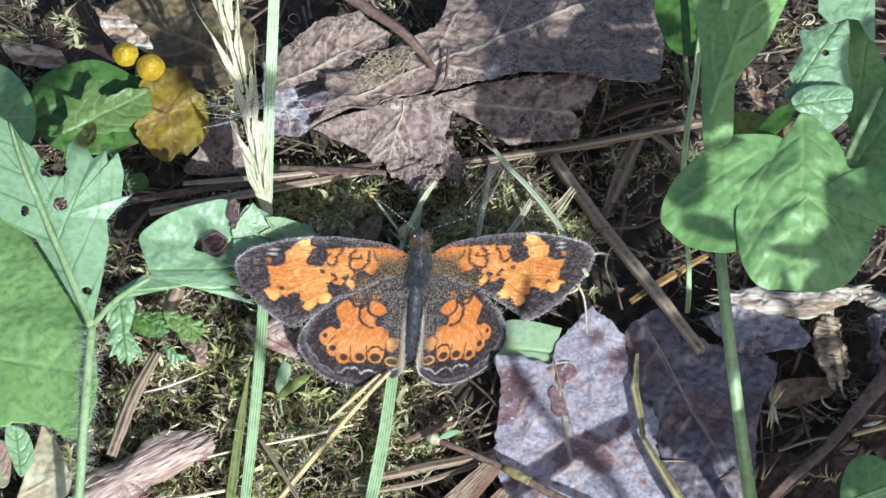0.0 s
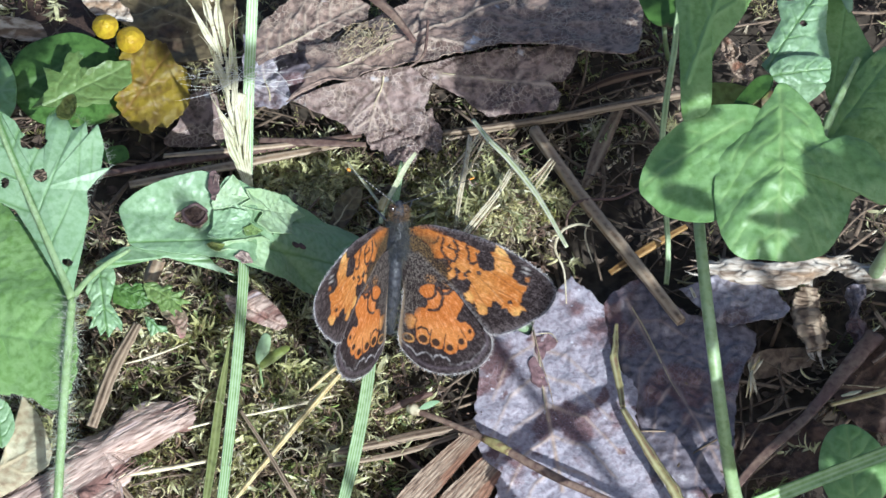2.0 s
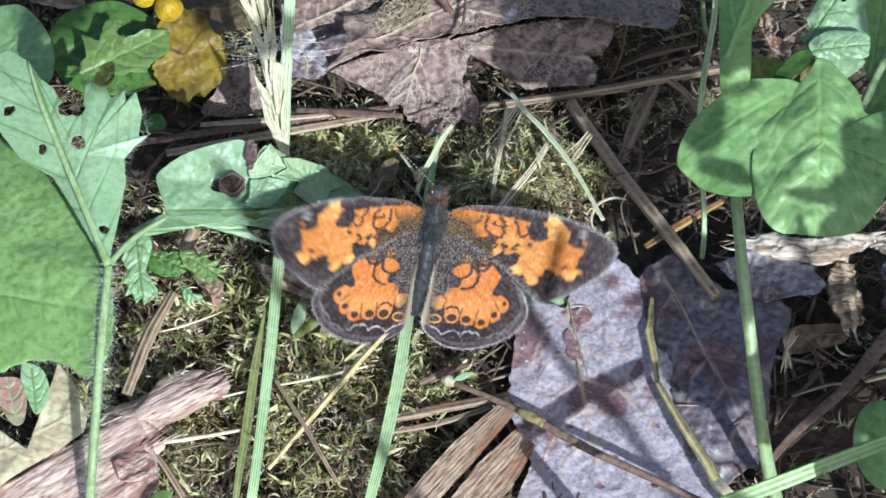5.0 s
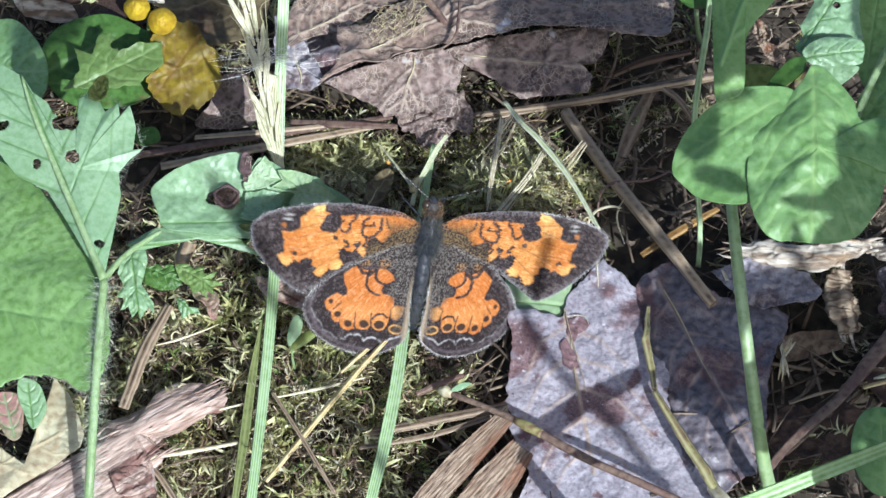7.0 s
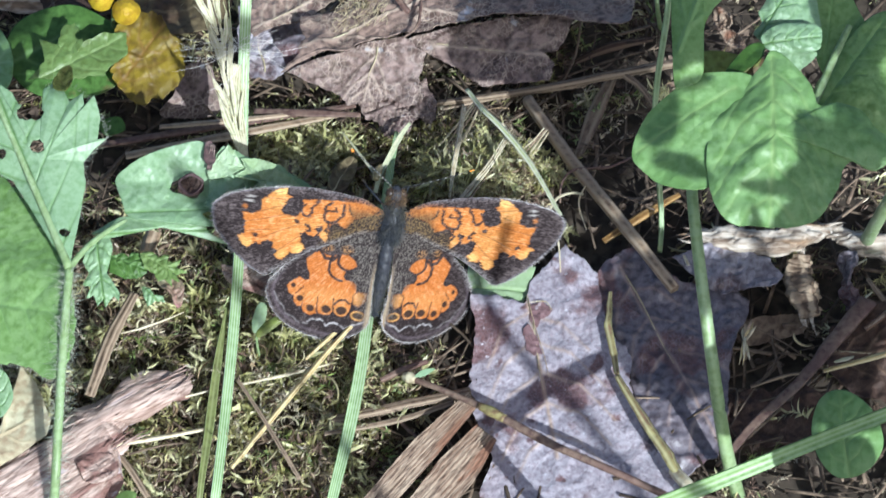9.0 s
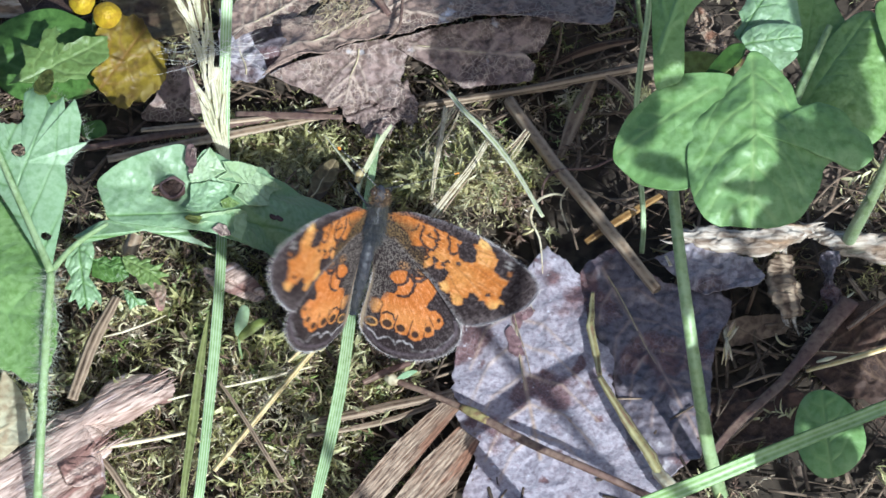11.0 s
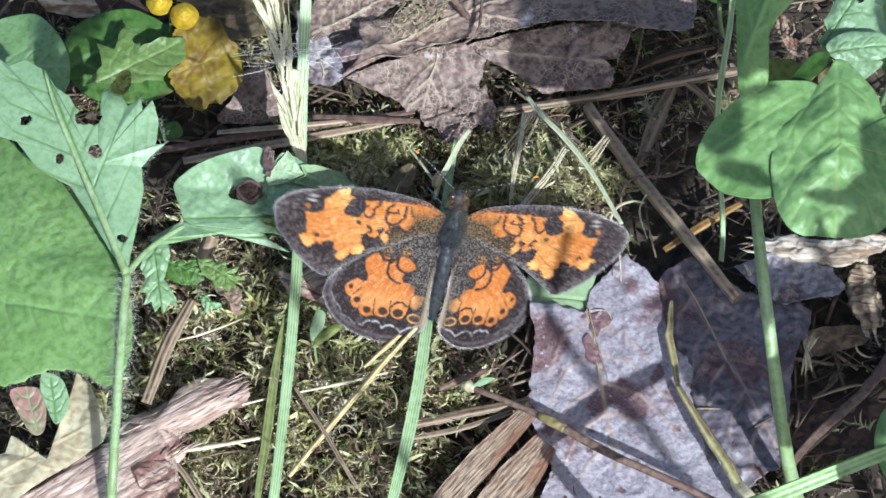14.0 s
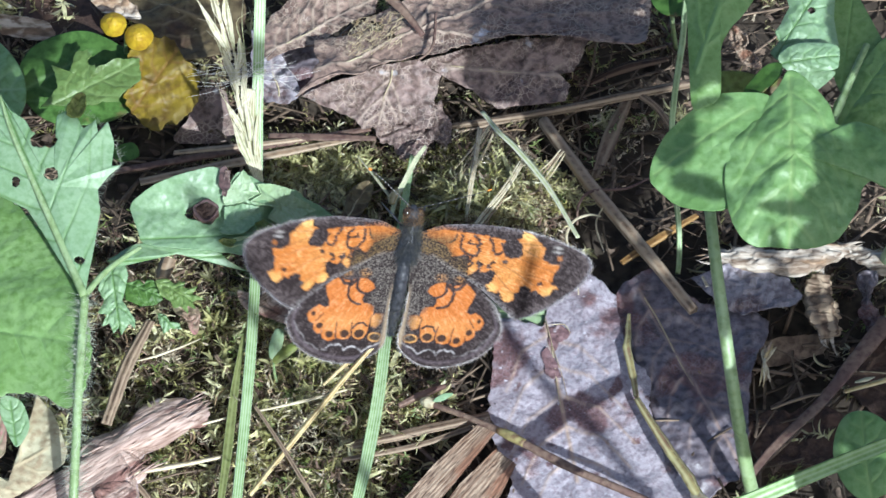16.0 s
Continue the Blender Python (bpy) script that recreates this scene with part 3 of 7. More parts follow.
def litter():
    """Crumbs of leaf and stalk that cover the soil between the larger pieces."""
    g = np.random.default_rng(21)
    pieces = []
    for i in range(2800):
        x, y = g.uniform(-66, 66), g.uniform(-50, 62)
        r, a = g.uniform(0.15, 0.8), g.uniform(0, 6.3)
        k = 7
        ang = a + np.arange(k) * 2 * np.pi / k
        rad = r * g.uniform(0.5, 1.1, k)
        ti = g.normal(0, 0.4, 2)
        ring = np.c_[x + rad * np.cos(ang), y + rad * 0.7 * np.sin(ang), np.zeros(k)]
        ring[:, 2] = g.uniform(0.2, 1.2) + (ring[:, 0] - x) * ti[0] + (ring[:, 1] - y) * ti[1] + g.normal(0, 0.12, k)
        low = ring - [0, 0, 0.1]
        pieces.append((np.vstack([ring, low]), [list(range(k)), list(range(k, 2 * k))[::-1]] + [[j, k + j, k + (j + 1) % k, (j + 1) % k] for j in range(k)]))
    v, f = joined(pieces)
    tagged(part("leaf_crumbs", v, f, M_LITTER, smooth=False), "dark brown crumbs of rotting leaves on the soil", "leaf litter", kind="stuff")
    pieces = []
    for i in range(1700):
        x, y, a = g.uniform(-62, 62), g.uniform(-48, 58), g.uniform(0, 3.15)
        ln, z = g.uniform(3, 14), g.uniform(0.3, 2.5)
        d = np.array([math.cos(a), math.sin(a), g.normal(0, 0.13)]) * ln / 2
        c = np.array([x, y, z])
        b = g.normal(0, 0.6, 3) * [1, 1, 0.4]
        w = g.uniform(0.05, 0.24)
        v, f, _ = tube([c - d, c + b, c + d], [w, w * 0.8], 7, 5, 0.5)
        pieces.append((v, f))
    v, f = joined(pieces)
    tagged(part("stalk_crumbs", v, f, M_LITTER_STALK), "thin dry broken stalks strewn over the soil", "leaf litter", kind="stuff")


M_LITTER_STALK = surface("litter_stalk", (0.14, 0.10, 0.067), (0.21, 0.155, 0.105), (0.08, 0.055, 0.037), 100, 900, 0.8, 0.4, island=0.6)
litter()


# ---------------------------------------------------------------- dead leaves behind
def dead_leaf(name, outline, material, label, **more):
    if not more.get("veins"):
        return tagged(scrap(name, outline, material, **more), label, "dead leaf", "dead leaves")
    root = thing(name, tuple(np.mean(outline, 0)), label, "dead leaf", "dead leaves")
    scrap("leaf_blade", outline, material, root, **more)
    a, b, _ = more["veins"][0]
    line = [a + (b - a) * x + np.array([0.15 * math.sin(9 * x), 0.15 * math.cos(7 * x), 0.12]) for x in np.linspace(0.02, 0.6, 6)]
    v, f, layer = tube(line, [0.08, 0.07, 0.02], 30, 6, 0.7, 0.2, 5)
    part("midrib", v, f, M_DEAD_TAN, root, "thin dry midrib", layers={"vein": layer})
    return root


curled = dead_leaf("curled_dead_leaf", [(-14.4, 14.7, 10.2), (-13.0, 16.1, 10.1), (-11.4, 16.9, 10.0), (-8.7, 17.7, 9.9), (-6.0, 19.1, 9.7), (-2.7, 20.0, 9.6), (1.7, 21.3, 9.4), (5.1, 22.2, 9.3), (8.4, 22.7, 9.3), (13.9, 23.5, 9.2), (15.6, 22.9, 9.3), (17.7, 21.2, 9.5), (19.7, 21.2, 9.5), (20.8, 28.6, 8.6), (21.7, 38.7, 7.4), (5.2, 38.8, 7.3), (-0.4, 37.9, 7.4), (-1.0, 32.8, 8.1), (-2.1, 29.1, 8.5), (-4.9, 27.3, 8.7), (-6.9, 26.0, 8.9), (-9.0, 23.9, 9.1), (-9.3, 21.9, 9.4), (-11.6, 21.6, 9.4), (-12.7, 22.8, 9.3), (-12.5, 18.9, 9.7), (-13.0, 17.7, 9.9), (-12.8, 16.9, 10.0)],
          M_DEAD_GREY, "large curled grey-brown dead leaf lying on litter", bump=0.9, grain=6, rag=0.35, sharp=True, curl=0.5, na=420, nr=80, crinkle=0.36, seed=3, veins=ribs_of((-12.4, 17.8, 10), (20.8, 37.3, 7), 5, 12, 1.1), vein_width=0.12, relief=-0.2, holes=[((-6.8, 24.1, 9), 0.9), ((-5.2, 22.6, 9), 0.5)], centre=(1.0, 24.6, 9.2))
# the skeleton of fine veins left in the eaten part
g = np.random.default_rng(91)
nodes = {(i, j): np.array((-9.2 + 0.62 * i + 0.31 * (j % 2), 21.6 + 0.54 * j, 9.5)) + g.normal(0, [0.12, 0.12, 0.08]) for i in range(11) for j in range(8)}
pieces = []
for (i, j), a in nodes.items():
    for q in ((i + 1, j), (i + (j % 2), j + 1), (i - 1 + (j % 2), j + 1)):
        if q in nodes and g.uniform() < 0.62 and max(np.hypot((w[0] + 6.2) / 3.2, (w[1] - 23.4) / 2.0) for w in (a, nodes[q])) < 1:
            b = nodes[q]
            v, f, _ = tube([tuple(a), tuple(0.5 * (a + b) + g.normal(0, 0.05, 3)), tuple(b)], [0.05, 0.035, 0.05], 6, 5)
            pieces.append((v, f))
v, f = joined(pieces)
part("vein_skeleton", v, f, M_STRAW, curled, "pale lacy skeleton of veins")
dead_leaf("folded_dead_leaf", [(-18.3, 23.7, 8.4), (-17.2, 26.9, 8.7), (-13.9, 29.7, 9.0), (-9.4, 31.2, 9.1), (-8.6, 30.1, 9.0), (-6.5, 28.4, 8.8), (-7.0, 26.7, 8.7), (-9.4, 25.6, 8.6), (-11.8, 23.8, 8.4), (-12.4, 23.4, 8.3), (-13.8, 23.2, 8.3), (-16.0, 22.2, 8.2), (-17.3, 21.3, 8.1)],
          M_DEAD_GREY, "pinkish brown dead leaf with fine straight veins", bump=0.5, grain=4, rag=0.3, sharp=True, crinkle=0.32, na=240, nr=50, seed=64, veins=ribs_of((-17.4, 22.2, 8.2), (-7.0, 28.6, 8.8), 8, 4), vein_width=0.12, relief=-0.12)
dead_leaf("drooping_dead_leaf", [(-14.1, 18.0, 6.6), (-11.5, 19.1, 7.4), (-8.2, 19.7, 7.8), (-6.0, 20.4, 8.3), (-2.6, 20.8, 8.6), (-0.5, 19.5, 7.6), (-1.1, 17.5, 6.2), (-0.5, 16.4, 5.4), (-1.3, 15.2, 4.7), (-2.7, 15.3, 4.7), (-3.8, 15.7, 5.0), (-6.0, 15.6, 4.9), (-8.2, 15.3, 4.7), (-9.3, 16.1, 5.3), (-11.5, 17.0, 5.9)],
          M_DEAD_PINK, "crumpled brown dead leaf drooping over moss", bump=0.9, grain=3.5, rag=0.35, sharp=True, na=260, nr=56, crinkle=0.42, seed=4, veins=ribs_of((-5.2, 19.9, 8), (-6.6, 15.7, 5), 3, 3, 1.2), vein_width=0.1, relief=-0.12)
dead_leaf("crumpled_scrap", [(-7.4, 16.2, 4.4), (-4.6, 16.9, 4.8), (-1.8, 17.4, 5.0), (-0.4, 17.9, 5.2), (0.7, 15.6, 4.6), (0.3, 13.2, 3.8), (-1.0, 13.9, 4.0), (-2.1, 12.9, 3.6), (-3.6, 12.3, 3.4), (-4.6, 12.4, 3.4), (-5.2, 13.9, 3.8), (-6.5, 14.2, 3.8)],
          M_DEAD_PINK, "crumpled fuzzy pinkish brown scrap of dead leaf", bump=0.8, grain=1.8, rag=0.4, sharp=True, crinkle=0.55, na=220, nr=44, seed=65)
dead_leaf("olive_leaf_scrap", [(-10.3, 4.6, 4), (-9.9, 6.2, 4.3), (-9.5, 7.4, 4.4), (-7.9, 8.8, 4.6), (-7.2, 8.1, 4.6), (-7.5, 6.6, 4.4), (-8.1, 5.3, 4.2), (-9.5, 3.6, 4)],
          M_DEAD_OLIVE, "small olive-tan dead leaf on moss", bump=0.3, grain=2.0, rag=0.1, crinkle=0.15, na=120, nr=26, seed=66, veins=ribs_of((-10.0, 4.2, 4.1), (-7.5, 8.5, 4.6), 3, 1.4), vein_width=0.1)
dead_leaf("shaded_dead_leaf", [(-2.4, 22.2, 6.6), (1.8, 23.3, 7.1), (8.4, 24.1, 7.6), (14.4, 24.4, 7.7), (13.4, 22.2, 6.6), (12.6, 21.2, 6.1), (11.2, 20.9, 6.0), (12.3, 19.9, 5.5), (11.7, 18.4, 4.7), (5.1, 17.8, 4.4), (4.0, 18.4, 4.7), (2.3, 19.5, 5.2), (-0.5, 21.1, 6.1)],
          M_DEAD_PINK, "grey mottled dead leaf tucked under a curled one", bump=0.6, grain=3, rag=0.3, sharp=True, crinkle=0.4, na=240, seed=5, veins=ribs_of((0.3, 21.5, 6.4), (12.5, 20.5, 6), 4, 3), relief=-0.1)
dead_leaf("lilac_dead_leaf", [(-19.1, 26.2, 7.2), (-17.2, 24.8, 6.7), (-15.9, 23.1, 6.1), (-14.6, 21.1, 5.4), (-14.2, 19.7, 4.9), (-15.4, 18.8, 4.6), (-17.7, 19.0, 4.6), (-18.9, 19.7, 4.9)],
          M_DEAD_LILAC, "thin lilac-grey dead leaf with torn edge", bump=0.5, grain=3, rag=0.3, sharp=True, crinkle=0.3, seed=6, veins=ribs_of((-16.4, 19.2, 4.8), (-17.4, 24.8, 6.8), 3, 2))
# fold that lies in shadow; its darkness is in the sheet's colour
dead_leaf("shaded_leaf_fold", [(-17.4, 24.8, 5.2), (-15.0, 25.6, 5.4), (-11.8, 25.9, 5.6), (-11.9, 21.4, 4.2), (-13.8, 20.2, 3.8), (-14.7, 20.9, 4.0), (-15.8, 23.2, 4.7)],
          M_MAUVE_SHADED, "inner fold of a dead leaf, its shadow put into colour", bump=0.3, grain=4, rag=0.2, sharp=True, crinkle=0.3, seed=66)
# murky olive-brown instead of tan carries this leaf's shade
dead_leaf("tan_dead_leaf", [(-35.4, 37.1, 3), (-27.7, 37.7, 4), (-20.6, 33.0, 5), (-20.5, 27.2, 4), (-25.5, 25.3, 4), (-29.0, 28.6, 4), (-33.1, 31.7, 4)],
          M_DEAD_OLIVE, "curled dead leaf, its shade put into an olive-brown colour", bump=0.8, grain=5, rag=0.3, crinkle=0.4, seed=7, veins=ribs_of((-21.5, 28.5, 4.4), (-33.0, 35.5, 3.6), 4, 5), vein_width=0.14, relief=-0.1)
dead_leaf("pink_edged_leaf", [(-25.0, 19.8, 4), (-23.9, 20.5, 5), (-21.9, 20.4, 5), (-21.2, 18.3, 4), (-21.1, 16.7, 2), (-24.7, 16.4, 1.5), (-26.9, 16.7, 2), (-25.5, 17.7, 3.5)],
          M_DEAD_PINK, "small curled brown and pink dead leaf", bump=0.5, grain=3, rag=0.2, seed=8)
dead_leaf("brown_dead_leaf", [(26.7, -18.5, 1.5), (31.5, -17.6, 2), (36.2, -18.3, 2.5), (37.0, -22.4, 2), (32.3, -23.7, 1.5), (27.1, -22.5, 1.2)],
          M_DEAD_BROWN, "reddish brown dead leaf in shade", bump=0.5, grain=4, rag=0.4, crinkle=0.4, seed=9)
dead_leaf("rust_dead_leaf", [(36.9, -13.4, 3), (39.7, -10.2, 4), (43.4, -9.6, 5), (47.6, -11.5, 4), (47.2, -18.6, 3), (41.9, -19.6, 2.5), (37.8, -17.0, 2.5)],
          M_DEAD_BROWN, "rust-brown dead leaf among stalks, its shade put into colour", bump=0.6, grain=4, rag=0.4, crinkle=0.4, seed=10, veins=ribs_of((37.6, -14.2, 3), (46.8, -14.8, 3.8), 4, 4), vein_width=0.12, relief=-0.1)
dead_leaf("lilac_curled_leaf", [(38.7, -4.1, 4), (39.2, -4.1, 5.5), (40.2, -4.5, 6.2), (40.7, -5.3, 6), (40.2, -5.5, 4.5), (40.0, -6.0, 3.5), (40.7, -7.2, 3.2), (41.1, -8.5, 2.5), (39.6, -8.9, 2.5), (38.9, -7.3, 3), (39.3, -5.6, 3.4)],
          M_MAUVE_SHADED, "curled dark lilac scrap of dead leaf", bump=1.0, grain=1.8, rag=0.3, crinkle=0.7, na=160, nr=30, seed=11)
dead_leaf("grey_strip_leaf", [(28.9, -10.0, 2), (32.9, -9.1, 2.4), (35.7, -9.5, 2.4), (35.3, -10.8, 2), (33.4, -11.3, 1.6), (29.7, -12.0, 1.4)],
          M_STRAW_BROWN, "grey-green flat dead leaf strip in shade", bump=0.3, grain=3, rag=0.2, seed=12)
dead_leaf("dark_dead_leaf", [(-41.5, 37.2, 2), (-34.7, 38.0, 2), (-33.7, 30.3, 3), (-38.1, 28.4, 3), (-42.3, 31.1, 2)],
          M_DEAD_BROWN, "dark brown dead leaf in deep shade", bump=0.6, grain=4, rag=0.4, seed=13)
dead_leaf("white_dead_leaf", [(-45.7, 32.5, 3), (-42.1, 31.3, 4), (-39.5, 30.5, 4), (-39.0, 29.1, 3), (-41.6, 29.4, 2.5), (-44.5, 30.8, 2)],
          M_WOOD, "whitish curled scrap of dead leaf", bump=0.5, grain=3, rag=0.3, seed=14)

dead_leaf("pale_torn_scrap", [(-36.0, 31.3, 9.7), (-34.8, 30.5, 9.5), (-34.0, 31.3, 9.7), (-32.3, 29.9, 9.4), (-30.5, 28.1, 9.0), (-30.0, 26.7, 8.7), (-31.6, 26.4, 8.7), (-33.0, 27.3, 8.9), (-34.2, 28.2, 9.0), (-35.1, 29.2, 9.2)],
          M_WOOD, "whitish torn scrap of dead leaf", bump=0.5, grain=2, rag=0.5, sharp=True, crinkle=0.4, na=120, nr=24, seed=62)

skeleton = bpy.data.objects["curled_dead_leaf"]
g = np.random.default_rng(93)
corner, along, across = np.array((-9.5, 19.5, 10.8)), np.array((-4.3, 20.8, 10.8)) - np.array((-9.5, 20.0, 10.2)), np.array((-9.0, 24.2, 10.6)) - np.array((-9.5, 20.0, 10.2))
net = {(i, j): corner + along * ((i + 0.3 * math.sin(1.7 * j)) / 13) + across * (j / 10) + g.normal(0, 0.14, 3) for i in range(14) for j in range(11)}
pieces = [tube([net[i, j], net[i + di, j + dj]], [0.028, 0.024], 3, 4)[:2] for i in range(14) for j in range(11) for di, dj in ((1, 0), (0, 1), (1, 1)) if (i + di, j + dj) in net and g.uniform() > 0.35]
v, f = joined(pieces)
part("vein_net", v, f, M_STRAW, skeleton, "bare cream vein net where the leaf has rotted away")

# the mauve dead leaf that catches the stalk shadows
mauve = dead_leaf("mauve_dead_leaf", [(3.4, -7.9, 4.7), (5.7, -8.2, 4.7), (8.7, -9.1, 4.4), (9.5, -6.3, 4.2), (10.8, -4.5, 4.5), (12.8, -2.4, 5), (14.2, -4.0, 4.6), (15.8, -5.5, 4.2), (16.1, -9.0, 4.2), (16.6, -12.3, 4), (18.3, -14.3, 3.8), (18.7, -20.1, 3.2), (19.6, -23.8, 3), (22.4, -27.6, 2.6), (23.5, -32.7, 2.2), (11.1, -33.2, 2), (4.0, -30.0, 2), (5.6, -25.5, 2.5), (4.2, -21.7, 2.8), (3.4, -16.7, 3), (4.2, -13.5, 3.2)],
          M_DEAD_PURPLE, "mauve-grey dead leaf with brown blotches on litter", bump=0.45, grain=5, rag=0.6, sharp=True, na=320, nr=70, crinkle=0.22, seed=15, veins=ribs_of((8.9, -8.0, 4.4), (11.5, -25.8, 3.2), 5, 7), vein_width=0.14, relief=-0.1)
for o, k in [([(9.4, -9.2, 4.3), (10.5, -8.8, 4.2), (11.5, -9.7, 4.3), (11.1, -10.5, 4.0), (10.2, -10.8, 4.0), (9.9, -11.9, 4.2), (9.4, -11.0, 4.3)], 73), ([(8.5, -12.1, 4.5), (9.1, -11.5, 4.4), (9.9, -13.3, 4.3), (10.3, -14.8, 4.1), (9.6, -14.9, 4.0), (8.8, -14.3, 4.3)], 74)]:
    scrap("decayed_patch", o, M_DECAY, mauve, "purple-brown decayed patch", 0.1, 1.2, 0.35, True, na=140, nr=18, seed=k, crinkle=0.08, thick=0.06)
v, f, layer = tube([(9.2, -9.1, 4.6), (10.5, -8.9, 4.5), (11.0, -9.2, 4.5), (11.3, -9.9, 4.4)], [0.03, 0.06, 0.05, 0.02], 24, 6, 0.7, 0.2, 3)
part("curled_rim", v, f, M_STRAW, mauve, "pale curled torn rim", layers={"vein": layer})
v, f, layer = tube([(9.1, -8.6, 4.6), (9.4, -10.4, 4.5), (9.9, -12.7, 4.4), (10.5, -15.1, 4.2), (10.9, -17.4, 3.8)], [0.05, 0.05, 0.05, 0.04, 0.02], 40, 6, 0.7, 0.2, 4)
part("vein_ridge", v, f, M_STRAW_TAN, mauve, "pale raised vein", layers={"vein": layer})
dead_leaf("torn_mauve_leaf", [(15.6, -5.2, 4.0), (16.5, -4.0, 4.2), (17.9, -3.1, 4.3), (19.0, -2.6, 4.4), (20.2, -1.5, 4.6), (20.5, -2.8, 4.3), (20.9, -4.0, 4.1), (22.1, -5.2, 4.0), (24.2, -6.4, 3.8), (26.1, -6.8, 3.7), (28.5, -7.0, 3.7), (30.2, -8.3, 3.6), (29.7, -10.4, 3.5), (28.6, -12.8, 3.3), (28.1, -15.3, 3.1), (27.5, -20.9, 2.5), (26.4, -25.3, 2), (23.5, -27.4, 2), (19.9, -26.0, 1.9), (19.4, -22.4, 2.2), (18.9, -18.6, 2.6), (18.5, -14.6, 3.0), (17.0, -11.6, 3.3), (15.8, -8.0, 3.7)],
          M_MAUVE_SHADED, "torn mauve-grey dead leaf in shade, darkened further by colour", bump=0.7, grain=4.5, rag=0.4, sharp=True, na=300, nr=60, crinkle=0.4, seed=16, veins=ribs_of((18.0, -4.8, 4), (26.5, -23.4, 2.5), 5, 5), vein_width=0.14, relief=-0.1, centre=(22.2, -12.0, 3.2))
dead_leaf("mauve_leaf_scrap", [(23.0, -4.1, 4.8), (24.3, -3.5, 5.0), (26.2, -2.9, 5.2), (28.4, -2.8, 5.2), (30.5, -3.7, 5.0), (32.3, -4.4, 4.9), (33.4, -6.2, 4.6), (32.7, -7.2, 4.5), (31.4, -7.5, 4.5), (29.8, -7.8, 4.5), (27.6, -8.1, 4.5), (26.0, -7.4, 4.5), (24.4, -5.7, 4.6)],
          M_DEAD_LILAC, "torn mauve dead leaf scrap beside a wood chip", bump=0.5, grain=2.5, rag=0.25, sharp=True, crinkle=0.3, na=200, nr=36, seed=72)


# ---------------------------------------------------------------- bark, wood and sticks
def stick(name, points, radii, material, label, category="stick", **more):
    more = {"groove": 0.13, "sides": 16, "rough": 0.12, "seed": int(points[0][0] * 7) % 50, "n": 36, **more}
    v, f, layer = tube(points, radii, **more)
    return tagged(part(name, v, f, material, layers={"vein": layer}), label, category, "sticks and stalks")


bark = thing("bark_flake", (-37.6, -27.6, 3), "pinkish brown weathered bark flake on moss", "bark")
scrap("bark_sheet", [(-47.9, -33.4, 3.4), (-42.9, -29.8, 3.7), (-41.5, -28.2, 3.9), (-38.5, -26.6, 4.0), (-35.9, -25.3, 4.2), (-34.2, -23.2, 4.4), (-33.7, -21.7, 4.5), (-30.9, -20.5, 4.6), (-29.4, -19.6, 4.7), (-28.4, -18.1, 4.9), (-27.1, -17.5, 4.9), (-25.3, -17.4, 5.0), (-23.7, -17.7, 4.9), (-22.4, -18.9, 4.8), (-22.8, -19.9, 4.7), (-24.1, -20.2, 4.7), (-25.4, -21.1, 4.6), (-26.7, -22.1, 4.5), (-28.2, -22.6, 4.4), (-29.2, -24.1, 4.3), (-28.4, -25.0, 4.2), (-29.2, -26.2, 4.1), (-28.8, -29.1, 3.8), (-30.5, -33.9, 3.6)], M_BARK, bark, "",
      bump=0.4, grain=1.5, rag=0.45, sharp=True, na=400, nr=110, crinkle=0.13, seed=17, thick=0.6, dome=1.9, flow=(0.62, 4.5), centre=(-30.8, -23.6, 4.4))
g = np.random.default_rng(88)
for k in range(34):
    a = np.array(((-24.0, -18.6, 5.6), (-27.5, -20.6, 5.8), (-29.5, -25.2, 5.6), (-33.0, -24.4, 5.8))[k % 4]) + g.normal(0, [0.8, 0.8, 0.3])
    d = np.array([0.81, 0.58, 0.0]) * g.uniform(0.8, 2.0) + g.normal(0, 0.25, 3)
    v, f, _ = tube([tuple(a - d), tuple(a + [0, 0, 0.15]), tuple(a + d)], [0.1, 0.12, 0.03], 10, 5, 0.6, 0.2, k)
    part("fibre", v, f, M_BARK, bark)
scrap("papery_flake", [(-32.7, -27.9, 6.2), (-31.1, -27.3, 6.2), (-29.3, -27.6, 6.2), (-28.8, -29.2, 6.2), (-29.9, -30.4, 6.2), (-31.7, -30.5, 6.2)], M_BARK, bark, "thin papery flake lifting off", 0.4, 1.6, 0.15, na=100, nr=22, seed=70, crinkle=0.2)
dead_leaf("tan_oak_leaf", [(-49.0, -30.4, 4.6), (-49.0, -26.8, 5.4), (-46.1, -26.2, 5.5), (-44.6, -25.9, 5.5), (-44.1, -24.2, 5.9), (-43.1, -25.3, 5.6), (-42.2, -26.3, 5.4), (-40.2, -26.2, 5.5), (-39.2, -24.8, 5.7), (-39.1, -23.4, 6.0), (-38.5, -24.9, 5.7), (-37.4, -24.5, 5.8), (-36.9, -22.6, 6.2), (-37.6, -19.8, 6.7), (-38.3, -18.1, 7.1), (-36.8, -19.8, 6.7), (-35.9, -22.0, 6.3), (-35.3, -23.7, 6.0), (-35.6, -25.1, 5.9), (-38.3, -27.2, 5.7), (-40.9, -29.0, 5.4), (-43.9, -31.4, 5.0)], M_DEAD_TAN, "pale tan lobed dead leaf with pointed tips",
             bump=0.4, grain=3, rag=0.08, sharp=True, na=260, nr=50, crinkle=0.08, seed=18, thick=0.15, dome=0.4, centre=(-40.6, -27.0, 5.5), veins=ribs_of((-47.5, -29.6, 5.2), (-37.2, -23.6, 6), 3, 4, 0.6), vein_width=0.12, relief=-0.1)


